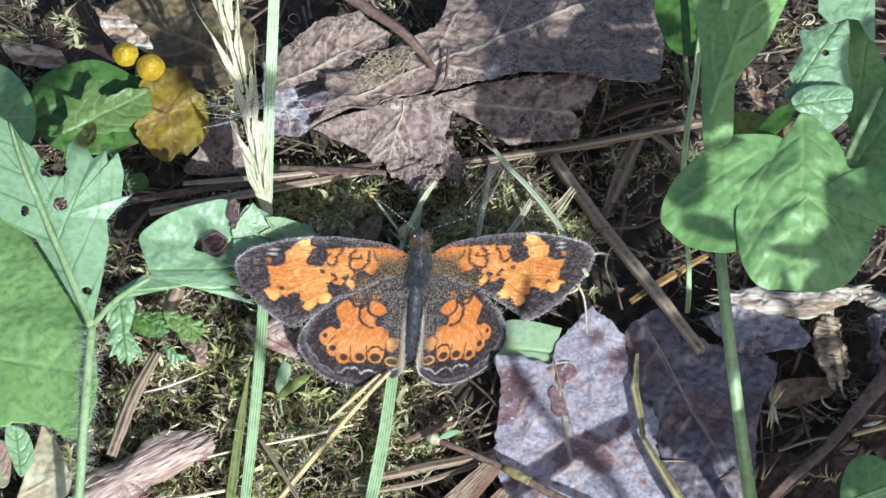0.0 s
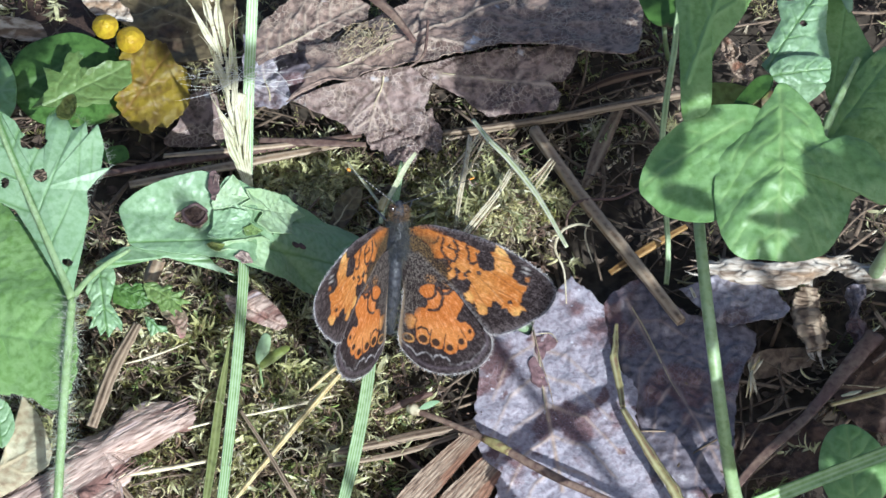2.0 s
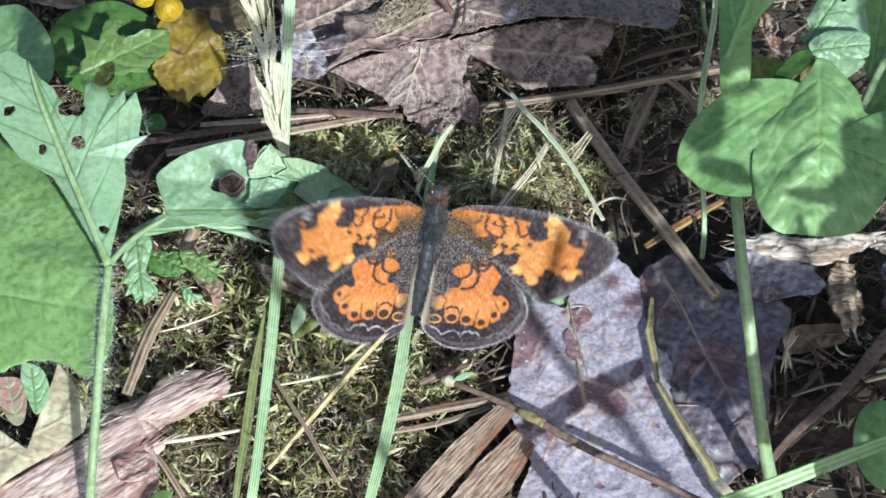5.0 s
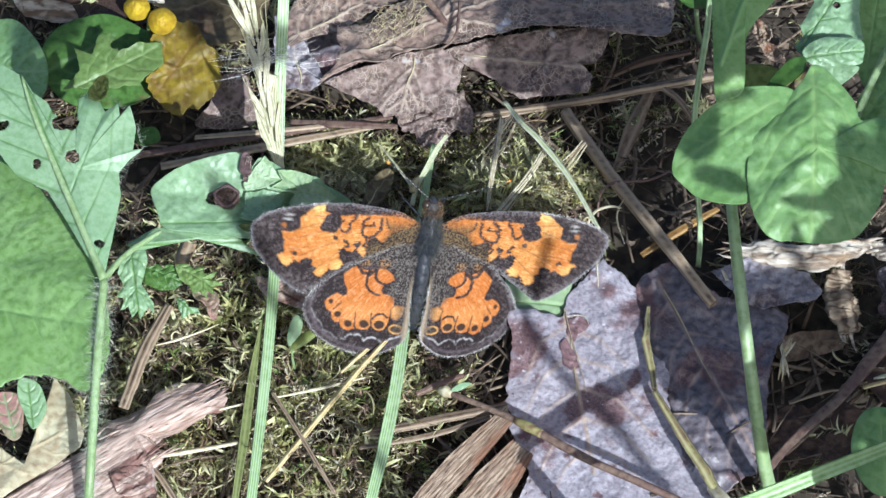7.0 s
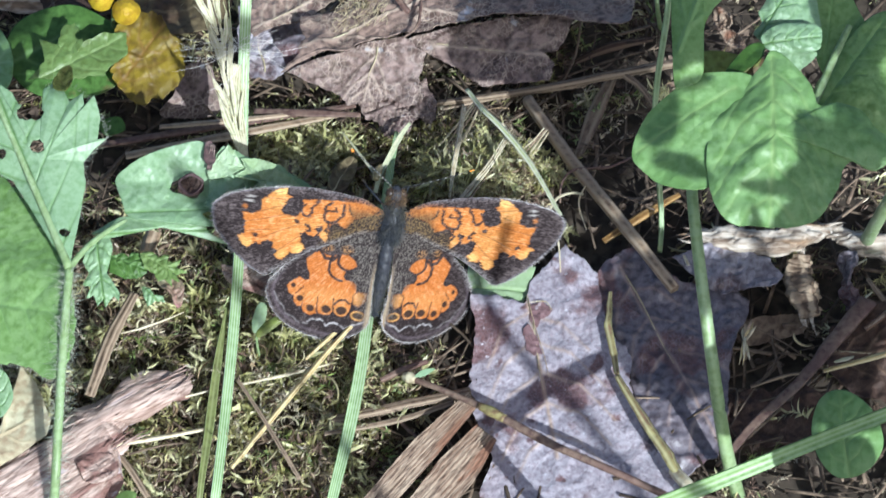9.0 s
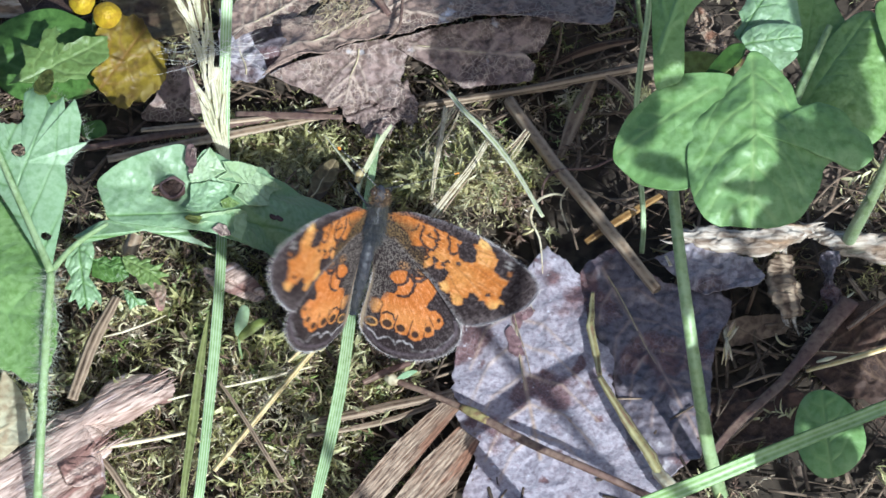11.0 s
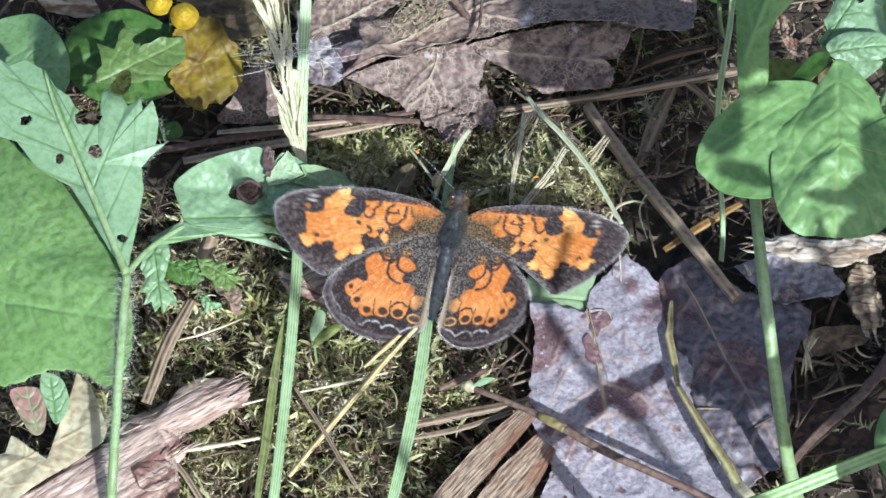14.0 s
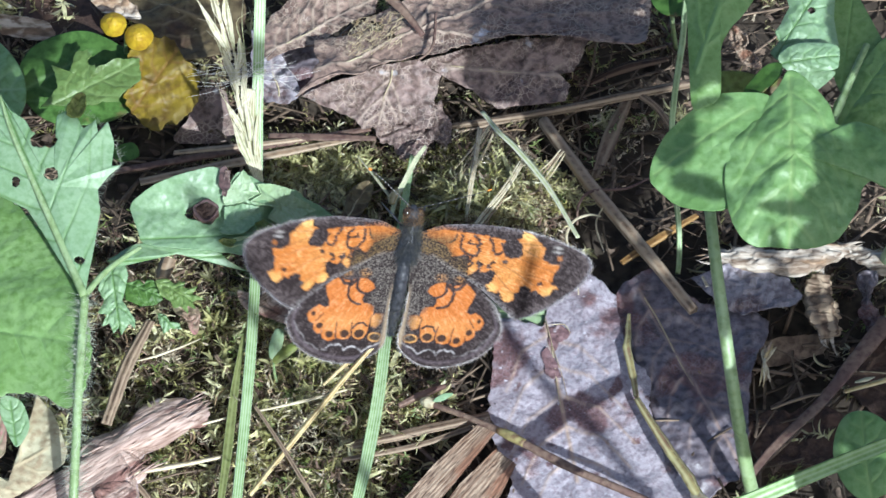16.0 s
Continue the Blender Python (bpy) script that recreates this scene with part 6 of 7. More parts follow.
# no shadow falls here; the deep green imitates the broad leaf's shade
low_leaf("shaded_broad_plant", [(-42.2, 22.2, 5.1), (-41.2, 25.1, 5.9), (-38.5, 26.6, 6.4), (-35.1, 26.9, 6.5), (-31.2, 24.8, 5.8), (-29.4, 22.2, 5.1), (-30.2, 19.3, 4.2), (-33.7, 17.5, 3.7), (-38.2, 17.5, 3.7), (-41.0, 19.3, 4.2)], M_LEAF_DEEP, "broad green leaf, its shade put into a deep green", [(-39.3, 22.5, 4.2), (-39.6, 22.9, 2), (-40.0, 23.9, 0)], bump=0.3, grain=4, na=140, seed=39, veins=ribs_of((-43.7, 20.0, 3.8), (-35.0, 25.0, 4.8), 4, 3))
low_leaf("shaded_green_plant", [(-50.1, 25.5, 5), (-45.6, 26.9, 6), (-42.8, 23.8, 7), (-41.3, 20.7, 6.4), (-41.4, 17.7, 5.6), (-43.3, 16.0, 5), (-48.5, 17.3, 4.4)], M_LEAF_MID_PALE, "green rounded leaf beside a dark one", [(-45.7, 20.3, 6), (-46.1, 21.4, 3), (-46.5, 23.2, 0)], bump=0.3, grain=4, na=140, seed=32, veins=ribs_of((-49.2, 21.1, 5), (-41.5, 19.9, 6.4), 4, 3))
low_leaf("small_green_plant", [(-32.6, 14.8, 3), (-30.7, 15.1, 3.4), (-30.1, 13.8, 3), (-31.5, 13.4, 2.6), (-32.4, 13.7, 2.6)], M_LEAF_DEEP, "tiny dark green leaf on the moss", [(-31.5, 14.1, 3), (-31.7, 14.9, 1.5), (-31.8, 15.7, 0)], bump=0.15, grain=2, na=60, nr=14, seed=33)
low_leaf("yellow_plant", [(-31.5, 21.1, 8), (-30.6, 23.0, 9), (-27.4, 23.4, 9), (-25.6, 21.5, 8.6), (-24.4, 20.9, 8), (-24.2, 18.7, 7), (-25.1, 16.8, 6), (-26.6, 15.9, 5), (-28.3, 15.2, 5), (-30.3, 16.4, 5.6), (-31.5, 18.3, 6.6), (-30.1, 19.5, 7.6)], M_LEAF_YELLOW_DIM, "yellowing lobed leaf with wavy edges, dimmed in colour for shade", [(-28.4, 19.4, 7), (-29.0, 20.6, 3), (-29.4, 21.7, 0)], bump=0.4, grain=3, rag=0.6, crinkle=0.16, na=220, seed=34, veins=ribs_of((-30.9, 16.6, 6), (-26.3, 22.2, 8.8), 4, 3), curl=0.6, relief=0.06)
bud = thing("yellow_bud_plant", (-31.6, 26.0, 0), "two bright yellow rounded flower heads in sun", "flower", "low green plants")
for k, (x, y, z, r) in enumerate(((-32.4, 24.2, 10.6, 1.25), (-29.9, 22.7, 10.4, 1.35))):
    ring = [(x + r * math.cos(a) * (1 + 0.06 * math.sin(3 * a + k)), y + 0.8 * r * math.sin(a), z + 0.5 * r * math.sin(a)) for a in np.linspace(0, 2 * np.pi, 12, endpoint=False)]
    scrap("flower_head", ring, M_FLOWER, bud, "rounded bright yellow head", 0.12, 0.7, 0.08, False, dome=1.35, na=110, nr=26, crinkle=0.09, seed=35 + k)
v, f, layer = tube([(-31.2, 23.4, 10), (-31.6, 25.0, 5), (-31.8, 27.4, 0)], [0.2, 0.24, 0.28], 14, 7)
part("stalk", v, f, M_STEM, bud, layers={"vein": layer * 0})

low_leaf("round_leaf_plant", [(34.7, -27.0, 8), (35.2, -24.7, 9), (36.4, -23.8, 10), (38.3, -24.2, 10.4), (40.3, -26.2, 10), (41.0, -29.0, 9), (39.6, -31.1, 8), (37.1, -31.3, 7), (35.4, -29.7, 7.4)], M_LEAF_HEART, "small round bright green leaf low beside stalks", [(37.8, -27.7, 8.5), (38.7, -27.0, 4), (39.3, -25.5, 0)], bump=0.25, grain=3, dome=0.8, na=120, seed=37, veins=ribs_of((37.9, -31.3, 7.4), (37.3, -24.2, 10.2), 4, 3))
low_leaf("back_leaf_plant", [(18.8, 19.7, 24), (23.3, 19.5, 25), (23.3, 14.5, 23), (21.6, 14.0, 22), (19.8, 15.5, 22)], M_LEAF_DEEP, "dark green hanging leaf in shade", [(21.4, 16.3, 23), (22.4, 22.7, 10), (23.4, 28.4, 0)], bump=0.2, na=90, nr=18, seed=38)


# ---------------------------------------------------------------- the upright plant with heart-shaped leaves
def heart_plant():
    root = thing("heart_leaf_plant", (28.4, -29.0, 0), "upright green plant with glossy heart-shaped leaves", "plant", "broad-leaved plants")
    line = [(28.4, -29.0, 0), (26.7, -28.2, 7.9), (25.1, -24.8, 17.6), (23.8, -16.8, 24.6), (23.2, -8.0, 28.2), (22.7, -5.1, 33.4), (22.9, -2.5, 39.6), (23.8, 1.3, 45.8)]
    v, f, layer = tube(line, [0.68, 0.64, 0.6, 0.56, 0.52, 0.5, 0.46, 0.4], 70, 14)
    part("stem", v, f, M_STEM, root, layers={"vein": layer * 0.35})
    face = (0.1, -0.7, 0.7)
    scrap("clasping_leaf", [(17.8, -16.6, 35.0), (18.0, -14.8, 35.5), (19.1, -12.8, 36.2), (20.6, -11.5, 37.0), (22.4, -10.4, 38.0), (23.9, -9.9, 38.6), (25.9, -9.7, 38.7), (27.8, -9.8, 38.7), (28.7, -10.5, 38.4), (28.3, -12.3, 37.9), (26.7, -13.8, 37.5), (25.9, -16.4, 36.7), (25.4, -18.9, 35.9), (24.0, -20.2, 35.5), (21.9, -19.9, 35.0), (19.9, -18.9, 34.6), (18.7, -17.7, 34.7)], M_LEAF_HEART, root, "rounded half of a clasping leaf",
          0.35, 3.0, 0.05, False, ribs_of((27.1, -10.8, 37.2), (18.2, -16.0, 35.2), 5, 5, 0.7, bend=0.25, normal=face), 0.2, 0.08, (), 0.16, 0.7, 0.4, na=240, nr=60, crinkle=0.05, seed=51)
    scrap("heart_leaf", [(30.2, -7.9, 39.4), (29.0, -9.7, 39.0), (26.9, -11.2, 37.7), (25.3, -13.1, 37.3), (24.5, -15.2, 36.8), (24.1, -17.3, 36.2), (24.2, -19.9, 35.4), (24.7, -22.4, 35.6), (25.7, -23.7, 35.1), (27.7, -24.1, 34.7), (30.7, -23.9, 34.4), (32.8, -23.4, 34.3), (34.1, -22.4, 34.4), (35.4, -20.3, 34.8), (36.0, -18.4, 35.2), (36.7, -17.4, 35.4), (37.8, -17.2, 35.3), (38.6, -17.9, 35.1), (39.6, -17.7, 35.0), (40.6, -16.5, 35.2), (40.3, -15.0, 35.6), (39.2, -14.2, 35.9), (37.8, -12.7, 36.5), (35.9, -12.2, 36.9), (34.1, -12.7, 37.2), (33.4, -10.8, 38.0), (31.9, -9.0, 39.0)], M_LEAF_HEART, root, "broad glossy puckered heart-shaped leaf",
          0.85, 3.4, 0.10, False, ribs_of((30.2, -8.4, 39.2), (29.4, -23.8, 34.8), 5, 6, 0.8, bend=0.25, normal=face), 0.22, 0.10, (), 0.16, 1.9, 0.5, na=320, nr=80, crinkle=0.07, seed=52, centre=(30.2, -16.0, 36.9))
    # mostly hidden leaf, added to shade the curled dead leaf behind
    scrap("lower_shade_leaf", [(22.7, -1.4, 29), (23.5, -0.2, 30), (25.7, -0.1, 30.5), (28.0, -0.6, 30.5), (30.5, -1.2, 30.5), (32.8, -2.3, 30), (32.7, -5.0, 29), (30.4, -5.9, 28.5), (26.3, -5.6, 28.5), (23.1, -4.6, 28.5)], M_LEAF_OLIVE, root, "olive leaf under the heart-shaped one, added to cast shade", 0.3, 3, 0.0, False, ribs_of((23.3, -2.5, 29.5), (32.5, -3.8, 29.5), 4, 4, normal=face), na=110, nr=24, seed=63)
    scrap("folded_leaf", [(26.1, -9.2, 37.5), (26.8, -7.8, 37.8), (28.3, -6.3, 38.4), (29.6, -6.3, 38.7), (29.5, -7.8, 38.7), (28.2, -9.0, 38.2), (26.9, -9.9, 37.8)], M_LEAF_DEEP, root, "olive folded leaf base", 0.15, 3, na=90, nr=16, seed=53)
    scrap("sheath_leaf", [(21.5, 3.5, 44.6), (21.4, -3.6, 42.1), (21.4, -7.8, 40.7), (21.5, -11.7, 39.3), (22.3, -11.8, 39.3), (23.9, -10.8, 39.6), (24.1, -6.9, 41.0), (24.9, -5.1, 41.6), (27.0, -2.6, 42.5), (29.2, 1.7, 44.0), (29.8, 3.5, 44.6)], M_LEAF_MID, root, "tall folded green leaf round the stem",
          0.2, 4, 0.05, False, ribs_of((22.0, -8.6, 40.4), (26.6, 3.0, 44.5), 3, 3, 1.4, normal=face), 0.2, -0.2, (), 0.16, 0.8, na=220, nr=44, seed=54, crinkle=0.06)
    scrap("toothed_leaf", [(29.1, -2.6, 35.8), (29.9, -1.7, 36.1), (29.6, -0.7, 36.3), (30.2, 0.1, 36.5), (31.0, 1.7, 36.9), (30.7, 3.7, 37.4), (32.3, 3.7, 37.4), (33.3, 4.4, 37.6), (34.1, 4.1, 37.5), (35.1, 4.6, 37.7), (35.2, 3.3, 37.3), (34.9, 0.8, 36.7), (35.1, -1.1, 36.2), (35.2, -2.1, 36.0), (33.3, -2.6, 36.0), (31.8, -2.8, 35.9), (30.5, -3.2, 35.8), (29.8, -3.6, 35.7)], M_LEAF_PALE, root, "pale green toothed leaf with a brown spot",
          0.4, 3, 0.08, True, ribs_of((29.6, -3.0, 35.8), (34.2, 4.0, 37.6), 4, 3.4, 0.9, normal=face), 0.11, 0.12, [((32.9, 1.0, 37), 0.42)], 0.14, 0.6, na=240, nr=48, crinkle=0.16, seed=55)
    scrap("brown_spot", [(32.5, 1.2, 36.9), (33.0, 1.5, 37.0), (33.5, 1.1, 36.9), (33.2, 0.5, 36.8), (32.7, 0.6, 36.8)], M_ROT, root, "dark withered spot on the leaf", 0.1, 0.8, 0.1, na=50, nr=10, seed=71)
    scrap("leaf_fold", [(29.6, -4.5, 37.2), (30.3, -3.7, 37.5), (31.6, -3.2, 37.7), (33.1, -3.2, 37.7), (34.9, -3.5, 37.6), (35.0, -4.8, 37.1), (34.5, -5.6, 36.8), (32.3, -5.7, 36.8), (30.3, -5.6, 36.8)], M_LEAF_PALE, root, "pale folded leaf edge", 0.2, 2, 0.05, veins=ribs_of((29.8, -5.0, 37), (34.8, -4.4, 37.2), 4, 1.2, normal=face), vein_width=0.1, na=160, nr=30, crinkle=0.14, seed=56, dome=0.5)
    scrap("under_fold", [(30.3, -4.7, 35.5), (32.4, -4.6, 35.5), (34.7, -4.7, 35.5), (33.6, -5.9, 35.0), (32.1, -6.6, 34.8), (31.1, -6.1, 35.0)], M_LEAF_PALE, root, "under side of the folded leaf", 0.2, 2, na=90, nr=18, crinkle=0.12, seed=68)
    scrap("upper_leaf", [(32.7, 8.5, 39.1), (32.4, 5.1, 38.3), (33.5, 3.8, 38.0), (35.0, 4.4, 38.1), (36.5, 4.2, 38.1), (37.0, 2.0, 37.5), (37.4, 2.4, 37.6), (37.7, 8.5, 39.1)], M_LEAF_PALE, root, "pale sunlit leaf above the toothed one", 0.3, 2.5, 0.06, True, na=130, nr=26, crinkle=0.14, seed=69)
    scrap("side_leaf", [(34.9, 5.6, 35.8), (36.8, 6.1, 36.0), (37.6, 3.9, 35.4), (38.7, 1.3, 34.8), (39.5, -1.4, 34.2), (38.3, -5.6, 32.9), (36.3, -6.2, 32.7), (34.9, -4.0, 33.4), (34.7, -0.3, 34.3), (34.5, 2.1, 34.9)], M_LEAF_MID, root, "smooth green leaf in half shade", 0.3, 4, 0.0, False, ribs_of((35.4, -4.6, 33), (37.2, 5.6, 36), 4, 3, normal=face), 0.12, 0.1, na=140, nr=34, crinkle=0.08, seed=57)
    scrap("hind_leaf", [(34.4, -7.5, 33.2), (36.2, -4.8, 33.9), (37.6, -2.7, 34.6), (39.2, -0.9, 35.1), (41.3, 0.1, 35.4), (42.7, -1.2, 35.0), (43.4, -3.9, 34.2), (42.7, -7.6, 33.1), (42.8, -9.7, 32.5), (42.2, -11.3, 32.0), (40.6, -12.5, 31.6), (37.6, -12.4, 31.9), (35.2, -11.4, 32.2)], M_LEAF_MID, root, "large green leaf behind the heart-shaped one", 0.6, 3, 0.04, False, ribs_of((35.2, -8.7, 32.8), (41.3, -0.4, 35.4), 5, 5, normal=face), 0.16, 0.14, na=200, nr=48, crinkle=0.13, seed=58, dome=1.0)
    v, f, layer = tube([(33.4, -12.4, 34.3), (34.3, -10.2, 35.6), (35.7, -7.0, 36.4), (37.6, -2.9, 37)], [0.25, 0.38, 0.36, 0.3], 24, 8)
    part("leaf_stalk", v, f, M_STEM, root, "pale hairy leaf stalk", layers={"vein": layer * 0})
    scrap("corner_leaf", [(41.8, -0.9, 37), (43.2, -0.4, 37.8), (47.2, -0.2, 37.8), (47.4, -7.4, 36.1), (44.5, -7.8, 35.2), (42.8, -5.1, 35.7)], M_LEAF_MID, root, "green leaf at the plant's side", 0.4, 3, na=100, nr=24, crinkle=0.15, seed=60)
    line = [(41.9, 0.6, 0), (41.7, -3.2, 7), (42.4, -7.4, 17.6), (43.4, -9.2, 25.5), (44.6, -9.6, 31.7), (49.3, -3.8, 35)]
    v, f, layer = tube(line, [0.7, 0.65, 0.6, 0.55, 0.45], 40, 12)
    part("side_stem", v, f, M_STEM, root, "thick green hairy side stem", layers={"vein": layer * 0.4})
    g = np.random.default_rng(55)
    at = np.repeat(curve(line, 200)[30:], 2, 0)
    v, f = spikes(at, unit(g.normal(0, 1, (len(at), 3))), 1.3, 0.02, g)
    part("stem_hairs", v, f, M_HAIR, root, "fine whitish hairs")
    return root


heart_plant()


def shade_plant(name, leaves, stalk, label):
    """An unseen tall plant added on the sunny side, its leaves placed to throw the large shadows."""
    root = thing(name, stalk[0], label, "plant", "broad-leaved plants")
    line = curve(stalk, 60)
    v, f, layer = tube(stalk, [0.9, 0.8, 0.6], 40, 10)
    part("stem", v, f, M_STEM, root, layers={"vein": layer})
    for k, (c, w, h, turn) in enumerate(leaves):
        c = np.array(c, float)
        u, s = np.array([math.cos(turn), math.sin(turn), 0.05]), np.array([-math.sin(turn), math.cos(turn), 0.1])
        a = np.linspace(0, 2 * np.pi, 16, endpoint=False)
        o = [tuple(c + u * w * math.cos(x) * (1 + 0.12 * math.sin(3 * x + k)) + s * h * (math.sin(x) - 0.2 * abs(math.cos(x)) + 0.08 * math.sin(5 * x + 2 * k))) for x in a]
        scrap("leaf", o, M_LEAF_DEEP, root, bump=0.25, grain=5, na=110, nr=20, seed=80 + k, dome=0.4)
        foot = line[np.argmin(np.linalg.norm(line - c + [0, 0, 6], axis=1))]
        v, f, layer = tube([foot, 0.5 * (foot + c) + [5, 0, 1.5], c], [0.1, 0.07, 0.05], 14, 7)
        part("petiole", v, f, M_STEM, root, layers={"vein": layer * 0})


# out-of-view shadow casters; each leaf sits where its shade is wanted
shade_plant("shade_caster_low", [((45.6, -62.1, 45.0), 6.8, 9.0, 0.1), ((53.3, -66.2, 47.0), 4.5, 9.0, -0.05), ((55.3, -67.1, 53.0), 4.5, 2.6, 0.0), ((61.2, -70.9, 49.0), 6.5, 5.6, -0.3), ((66.1, -64.1, 49.0), 5, 5, 0.5), ((57.6, -81.1, 48.0), 5, 4, 0.2)],
            [(66, -104, 0), (60, -90, 30), (58, -74, 52)], "unseen broad-leaved plant added to shade the torn leaf and litter")
shade_plant("shade_caster_side", [((46.0, -72.6, 85.0), 2.1, 4.3, 0.15), ((48.9, -79.7, 85.0), 2.9, 1.2, -0.55), ((60.0, -77.5, 85.0), 2.4, 4.8, 0.3), ((53.4, -61.4, 85.0), 1.9, 1.8, 0.2), ((65.3, -71.6, 85.0), 4.0, 5.0, 0.08), ((62.1, -86.7, 82.0), 5.0, 7.0, -0.2), ((64.0, -81.3, 87.0), 4.0, 4.5, 0.3), ((61.2, -54.5, 79.0), 3.6, 7.0, 0.25), ((61.0, -83.2, 84.1), 7.0, 3.0, 0.95), ((66.7, -75.9, 85.4), 3.4, 3.6, 0.2), ((45.9, -88.3, 87.0), 1.5, 3.4, -0.3), ((47.0, -57.0, 85.0), 4.4, 8.8, 0.05), ((62.5, -100.3, 85.0), 2.6, 1.8, 0.2), ((57.4, -94.0, 85.0), 1.4, 9.0, 0.25), ((64.6, -108.4, 85.0), 3.0, 4.6, 0.15), ((48.0, -69.0, 85.0), 2.4, 1.0, 0.3), ((56.2, -82.0, 85.0), 3.2, 0.9, -0.35), ((59.0, -80.8, 85.0), 2.2, 2.2, 0.2)],
            [(88, -120, 0), (80, -104, 50), (66, -90, 92)], "unseen broad-leaved plant added to shade the heart-leaved one")
stick("leaning_stem", [(47.1, -97.0, 85), (48.2, -104.0, 85), (50.1, -112.2, 85), (54.6, -119.3, 85), (59.6, -125.6, 85), (66.0, -133.5, 70), (84.0, -156.0, 0)], [0.5, 0.68, 0.72, 0.74, 0.78, 0.85, 0.95], M_STEM, "tall slim green stem leaning on the sunny side", "stem", n=80)
shade_plant("shade_caster_front", [((23.8, -123.6, 125.0), 4.0, 3.2, 0.6), ((40.8, -125.5, 128.0), 4.2, 3.0, 0.2)],
            [(58, -170, 0), (50, -150, 70), (34, -136, 124)], "unseen broad-leaved plant added to shade leaves at the back left")


# ---------------------------------------------------------------- the butterfly
def soft(d, w=0.12):
    return np.clip(0.5 - d / (2 * w), 0, 1)


def blot(x, y, cx, cy, rx, ry, w=0.14):
    return soft((np.hypot((x - cx) / rx, (y - cy) / ry) - 1) * min(rx, ry), w)


DARK, ORANGE, PALE = np.array([0.026, 0.018, 0.018]), np.array([0.535, 0.185, 0.036]), np.array([0.86, 0.51, 0.16])
GREY = np.array([0.160, 0.128, 0.126])


def mixed(c, k, m):
    return c * (1 - m[:, None]) + np.array(k) * m[:, None]


def apart(x, y, line):
    """Distance of points from a polyline."""
    q, d = np.stack([x, y], 1), np.full(len(x), 99.0)
    for a, b in zip(line[:-1], line[1:]):
        a, ab = np.array(a), np.array(b) - np.array(a)
        s = np.clip(((q - a) @ ab) / (ab @ ab), 0, 1)[:, None]
        d = np.minimum(d, np.linalg.norm(q - a - s * ab, axis=1))
    return d


def area(x, y, ring, w=0.09, grow=0.0):
    """1 inside a closed outline, 0 outside, soft at the edge."""
    hit = np.zeros(len(x), bool)
    for (ax, ay), (bx, by) in zip(ring, ring[1:] + ring[:1]):
        if ay != by:
            hit ^= ((ay > y) != (by > y)) & (x < (bx - ax) * (y - ay) / (by - ay) + ax)
    d = apart(x, y, ring + ring[:1])
    return soft(np.where(hit, -d, d) - grow, w)


# wing pattern: the orange fields and the black marks drawn over them
FORE_FIELD = [(11.9, 0.5), (11.4, 0.9), (10.9, 1.3), (10.4, 1.75), (9.7, 1.8), (9.6, 1.2), (8.8, 0.9), (7.8, 0.8), (6.7, 0.95), (5.7, 1.05), (3.8, 1.05), (2.4, 1.0), (0.7, 0.7), (1.0, 0.1), (1.8, -0.15), (2.8, -0.5), (3.5, -1.4), (4.4, -0.9), (5.0, -1.1), (5.1, -1.6), (4.8, -2.5), (5.1, -3.0), (5.7, -2.7), (6.3, -2.7), (7.0, -3.8), (7.4, -4.3), (8.0, -4.4), (8.3, -4.1), (8.6, -4.7), (8.9, -5.1), (9.5, -5.0), (10.0, -4.4), (10.5, -3.9), (11.2, -3.8), (11.8, -3.5), (12.5, -4.2), (13.0, -3.9), (13.2, -3.4), (13.6, -3.2), (12.9, -2.9), (13.1, -1.7), (13.5, -0.9), (12.5, -0.9), (11.7, -0.4)]
FORE_BLOTS = (
    [(9.6, 0.7), (9.0, 1.1), (8.1, 1.0), (7.9, 0.2), (8.3, -0.6), (8.8, -0.8), (9.5, -0.7), (9.8, -0.4)],
    [(11.2, -3.6), (10.7, -3.3), (10.2, -3.5), (10.1, -4.0), (9.6, -4.3), (9.9, -4.8), (10.7, -4.7), (11.2, -4.3)],
    [(7.7, -2.4), (7.2, -2.2), (6.8, -2.5), (6.3, -2.6), (6.1, -2.2), (6.3, -1.8), (5.9, -1.4), (5.7, -1.7), (6.0, -2.3), (5.5, -2.9), (6.4, -3.2), (6.7, -3.7), (7.0, -3.7), (7.5, -3.2)])
FORE_MARKS = (  # line, half width
    ([(7.7, 0.5), (8.0, 0.2), (8.0, -0.2), (7.7, -0.5), (7.3, -0.6), (7.0, -0.2), (7.0, 0.2), (6.7, 0.6), (6.6, 0.9)], 0.12),
    ([(5.2, 0.9), (5.6, 0.6), (5.8, 0.2), (5.6, 0.0), (5.8, -0.5), (5.6, -0.9), (4.9, -1.0), (4.4, -0.8), (4.0, -0.3), (4.0, 0.2), (4.0, 0.8)], 0.14),
    ([(5.6, 0.0), (5.0, 0.1), (4.6, 0.1), (4.8, 0.4)], 0.1), ([(3.5, 0.8), (3.4, 0.3), (3.0, -0.1)], 0.1), ([(7.4, -1.4), (7.0, -1.6), (6.8, -2.0), (7.1, -2.0)], 0.13),
    ([(5.3, -1.0), (5.1, -1.6), (5.4, -1.8), (4.9, -2.2), (4.8, -2.7)], 0.12), ([(8.35, -1.2), (8.25, -1.25)], 0.22), ([(11.95, -2.9), (11.85, -2.95)], 0.2))
